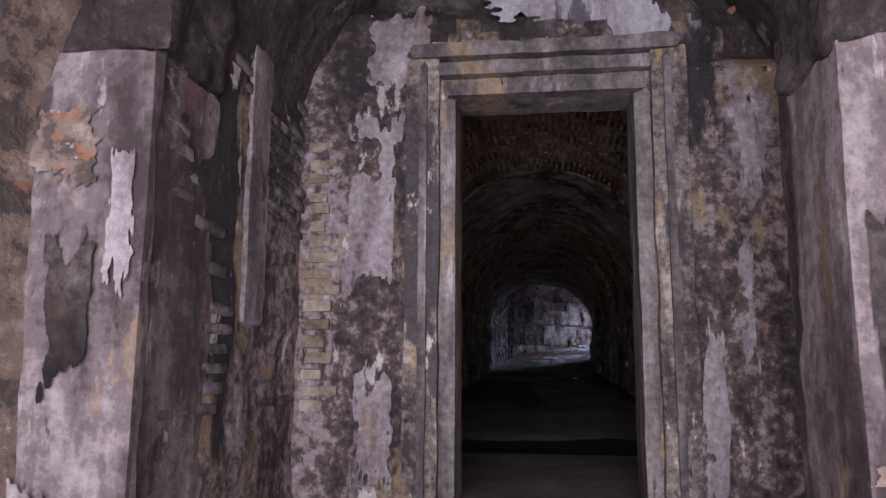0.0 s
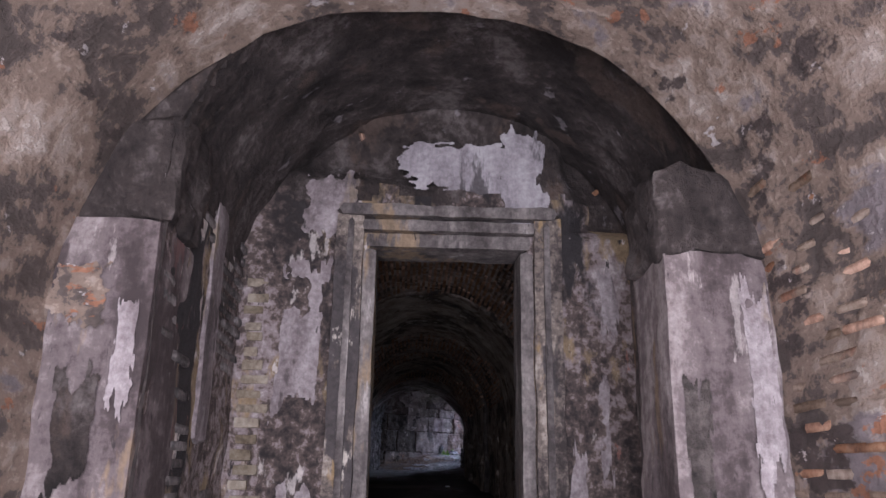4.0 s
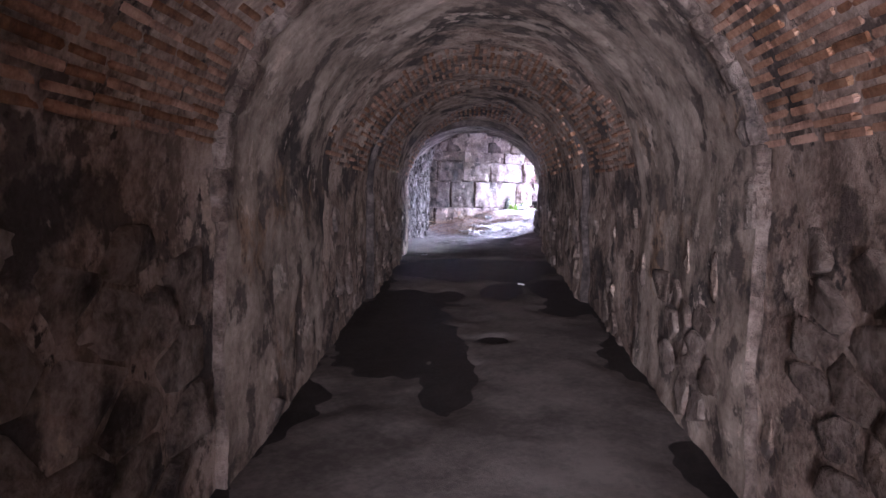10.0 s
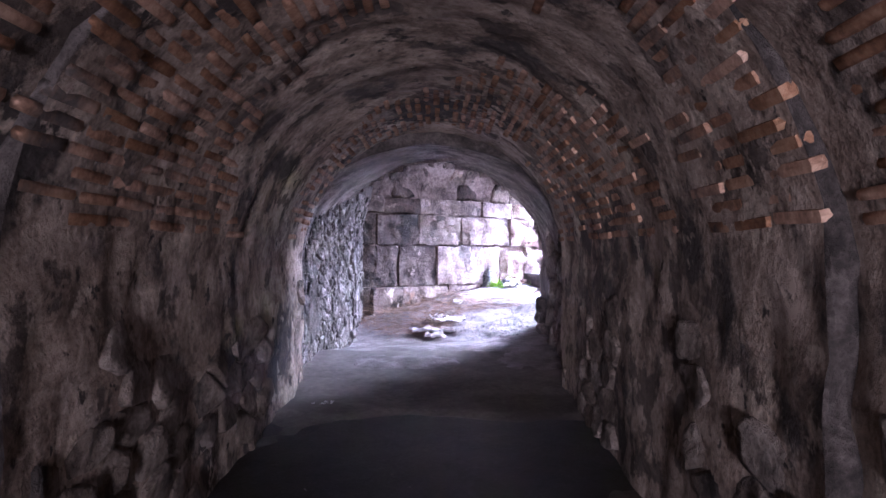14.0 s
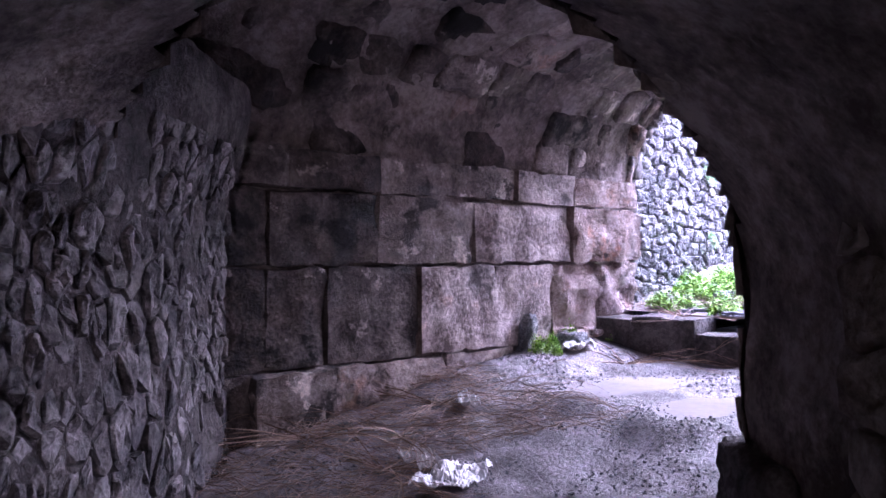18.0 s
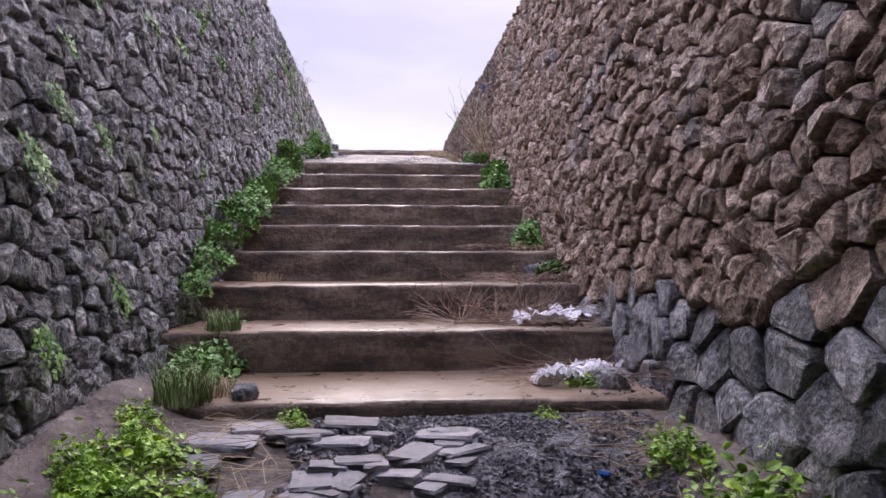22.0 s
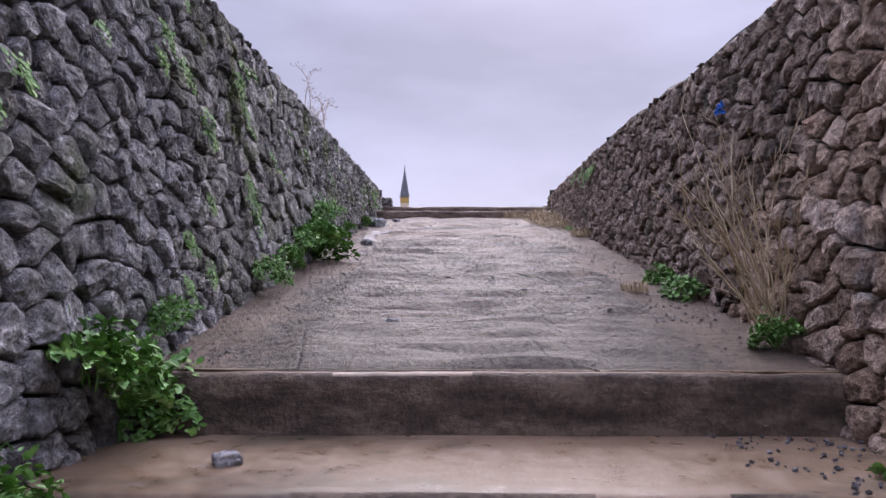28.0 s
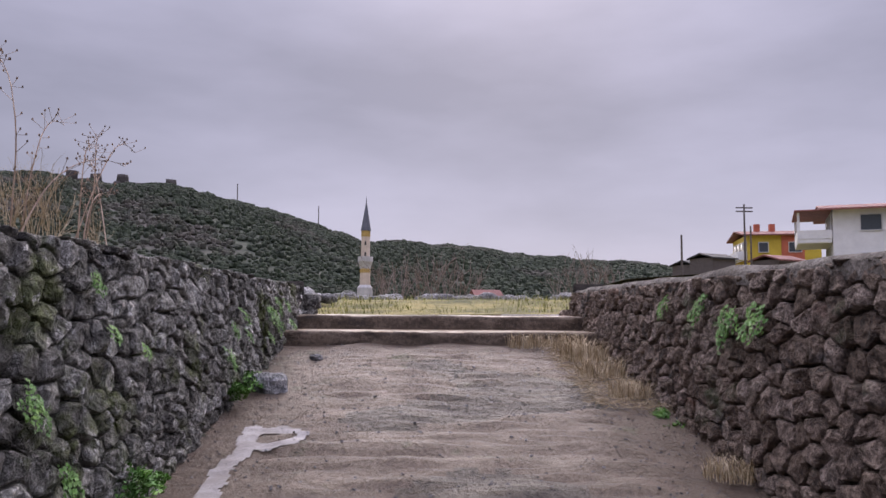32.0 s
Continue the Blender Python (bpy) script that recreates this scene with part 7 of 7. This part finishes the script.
block("balcony_roof", (-8.5, -4.3, 12.35), (-6, 2.8, 12.5), TILES, None, white, 0, 1.0, 60)
for y in (-3.9, 2.3):
    block("balcony_post", (-8.3, y, 11.0), (-8.12, y + 0.18, 12.35), WHITE_WALL, None, white, 0, 1.0, 60)
for y in (-2.6, 0.6):
    house_window(white, -6.02, y, 10.5, 1.3, 1.7, 0)
# yellow house
hx, hy = polar(-26.6, 92)
yellow = thing("yellow_house", "yellow and red two-storey house with a red tiled roof", "house", pose(hx, hy, -1.1, 0, 0, -104))
block("wall", (-4, -4.5, 5), (3.4, 4.5, 14.2), YELLOW_WALL, None, yellow, 0, 2.0, 80)
block("red_panel", (-0.6, -4.56, 5), (1.7, -4.4, 14.1), RED_WALL, None, yellow, 0, 2.0, 80)
roof = prism("roof", 7.6, 9, 14, 14.2, 15.0, TILES, yellow, 0.5)
roof.location.x = -0.3
for x in (-2.6, -1.0):
    block("chimney", (x, -1.0, 14.5), (x + 0.6, -0.4, 15.7), RED_WALL, None, yellow, 0, 1.0, 60)
house_window(yellow, 0.75, -4.6, 12.3, 1.2, 1.0, 1)
house_window(yellow, -2.4, -4.56, 12.3, 0.9, 1.0, 1)
for z in (8.9, 11.5):
    block("balcony", (-5.0, -4.2, z), (-4.0, 3.6, z + 0.9), WHITE_WALL, None, yellow, 0, 1.0, 60)
for y in (-3.2, -1.2, 0.8, 2.8):
    house_window(yellow, -4.02, y, 12.2, 1.3, 1.3, 0)
    house_window(yellow, -4.02, y, 9.6, 1.3, 1.3, 0)
# hut and sheds
hx, hy = polar(-5.75, 98)
hut = thing("hut", "small orange hut with a red roof beyond a field", "hut", pose(hx, hy, 0, 0, 0, -75))
block("wall", (-1.7, -1.3, 3.8), (1.7, 1.3, 6.5), RED_WALL, None, hut, 0, 1.0, 60)
prism("roof", 3.4, 2.6, 6.4, 6.45, 7.4, TILES, hut, 0.3)
house_window(hut, -0.4, -1.32, 5.5, 0.9, 0.7, 1)
for a, R, w, zb, zt in ((-22.3, 80, 3.2, 6.0, 10.6), (-21.2, 84, 4.0, 6.0, 10.15), (-26.6, 74, 3.4, 6.0, 9.9)):
    hx, hy = polar(a, R)
    shed = thing("shed", "low grey shed with a dark roof", "shed", pose(hx, hy, 0, 0, 0, -65))
    block("wall", (-w / 2, -1.5, zb), (w / 2, 1.5, zt - 0.5), DARK_WOOD, None, shed, 0, 1.0, 60)
    prism("roof", w, 3, zt, zt - 0.5, zt, TILES if a < -26 else DARK, shed, 0.2)
for a, R, z0, z1 in ((-20.2, 58, 5.5, 10.4), (-24.5, 66, 6.0, 13.6), (-24.9, 70, 6.0, 12.2)):
    hx, hy = polar(a, R)
    pole = thing("utility_pole", "bare wooden utility pole against the sky", "pole", pose(hx, hy, 0), "utility poles")
    lathe("post", [(0.11, z0), (0.07, z1), (0.0, z1)], 8, DARK_WOOD, pole)
    if R == 66:
        for dz in (0.3, 0.6):
            block("crossarm", (-0.05, -0.7, z1 - dz - 0.05), (0.05, 0.7, z1 - dz + 0.05), DARK_WOOD, None, pole, 0, 0.5, 60)
for a, R, h in ((13.05, 440, 12), (7.05, 440, 13)):
    hx, hy = polar(a, R)
    mast = thing("mast", "thin radio mast on a wooded hill", "mast", pose(hx, hy, 0), "masts")
    lathe("post", [(0.35, land(hx, hy) - 2), (0.25, land(hx, hy) + h), (0, land(hx, hy) + h)], 6, DARK_WOOD, mast)
for a, R, w in ((19.5, 452, 34), (23.3, 452, 16)):
    hx, hy = polar(a, R)
    fort = thing("fort_ruin", "ruined stone fort on top of a wooded hill", "ruin", pose(hx, hy, land(hx, hy) - 1, 0, 0, a + 90))
    block("wall", (-w / 2, -3, 0), (w / 2, 3, 4.5), BACKING, None, fort, 0.6, 2.0, 9.0, 0.3)
    block("tower", (-w / 2, -3, 3), (-w / 2 + 6, 3, 7.5), BACKING, None, fort, 0.5, 2.0, 9.0, 0.3)
    block("tower", (w / 4, -3, 3), (w / 4 + 6, 3, 8.5), BACKING, None, fort, 0.5, 2.0, 9.0, 0.3)


def far_woods():
    g = random.Random(11)
    shapes = [shape_arrays(block_mesh("crown", (2, 2, 2), (2, 2, 2), 0.5, i, 2.0, 1.1)) for i in range(5)]
    vs, fs, base = [], [], 0
    for i in range(26000):
        a = g.uniform(-42, 45)
        R = 165 + 310 * g.random() ** 0.7
        x, y = polar(a, R)
        s = g.uniform(0.8, 1.75) * (0.5 + R / 800)
        v, f = shapes[i % 5]
        mm = np.array(pose(x, y, land(x, y) + s * 0.45, 0, 0, g.uniform(0, 360)) @ Matrix.Diagonal((s, s * g.uniform(0.7, 1), s * g.uniform(0.7, 1.1), 1)))
        vs.append(v @ mm[:3, :3].T + mm[:3, 3])
        fs.append(f + base)
        base += len(v)
    ob = mesh_ob("woods", np.concatenate(vs).tolist(), np.concatenate(fs).tolist(), WOODS, None, None, False)
    tagged(ob, "dense dark green woods covering distant hills", "woods", "", "stuff")


far_woods()
TREE_MESH = [twig_mesh("crown", 9, 6.5, 0.55, 0.07, BARE, 90 + i, 3, False, 0.5) for i in range(3)]
for i, (a, R, s) in enumerate([(1.9, 125, 1.1), (0.6, 132, 1.2), (-0.6, 128, 1.0), (-1.6, 120, 1.15), (-2.6, 134, 1.2), (-3.8, 140, 1.1), (2.4, 150, 1.0), (-12.5, 150, 1.3), (-14.0, 140, 1.2), (-15.2, 150, 1.2), (-11.2, 160, 1.0), (-4.6, 150, 1.0)]):
    x, y = polar(a, R)
    tree = thing("bare_tree", "leafless winter tree with pale branches beyond a field", "tree", pose(x, y, land(x, y) - 0.2, 0, 0, rng.uniform(0, 360)) @ Matrix.Scale(s, 4), "bare trees")
    lathe("trunk", [(0.3, -0.5), (0.2, 1.6), (0.12, 3.0)], 7, BARE, tree)
    b = new("crown", TREE_MESH[i % 3])
    b.parent = tree
    b.location.z = 1.0

# ---- pieces of the walls ----
for build in LATER:
    build()
for side, ob, shapes, material in ((1, wall_north, GREY_SHAPES, MOSSY), (-1, wall_south, BROWN_SHAPES, DARK_BROWN)):
    pieces("stone", "stones", head_stones(side), shapes, ob, material, lambda p: True, 40)
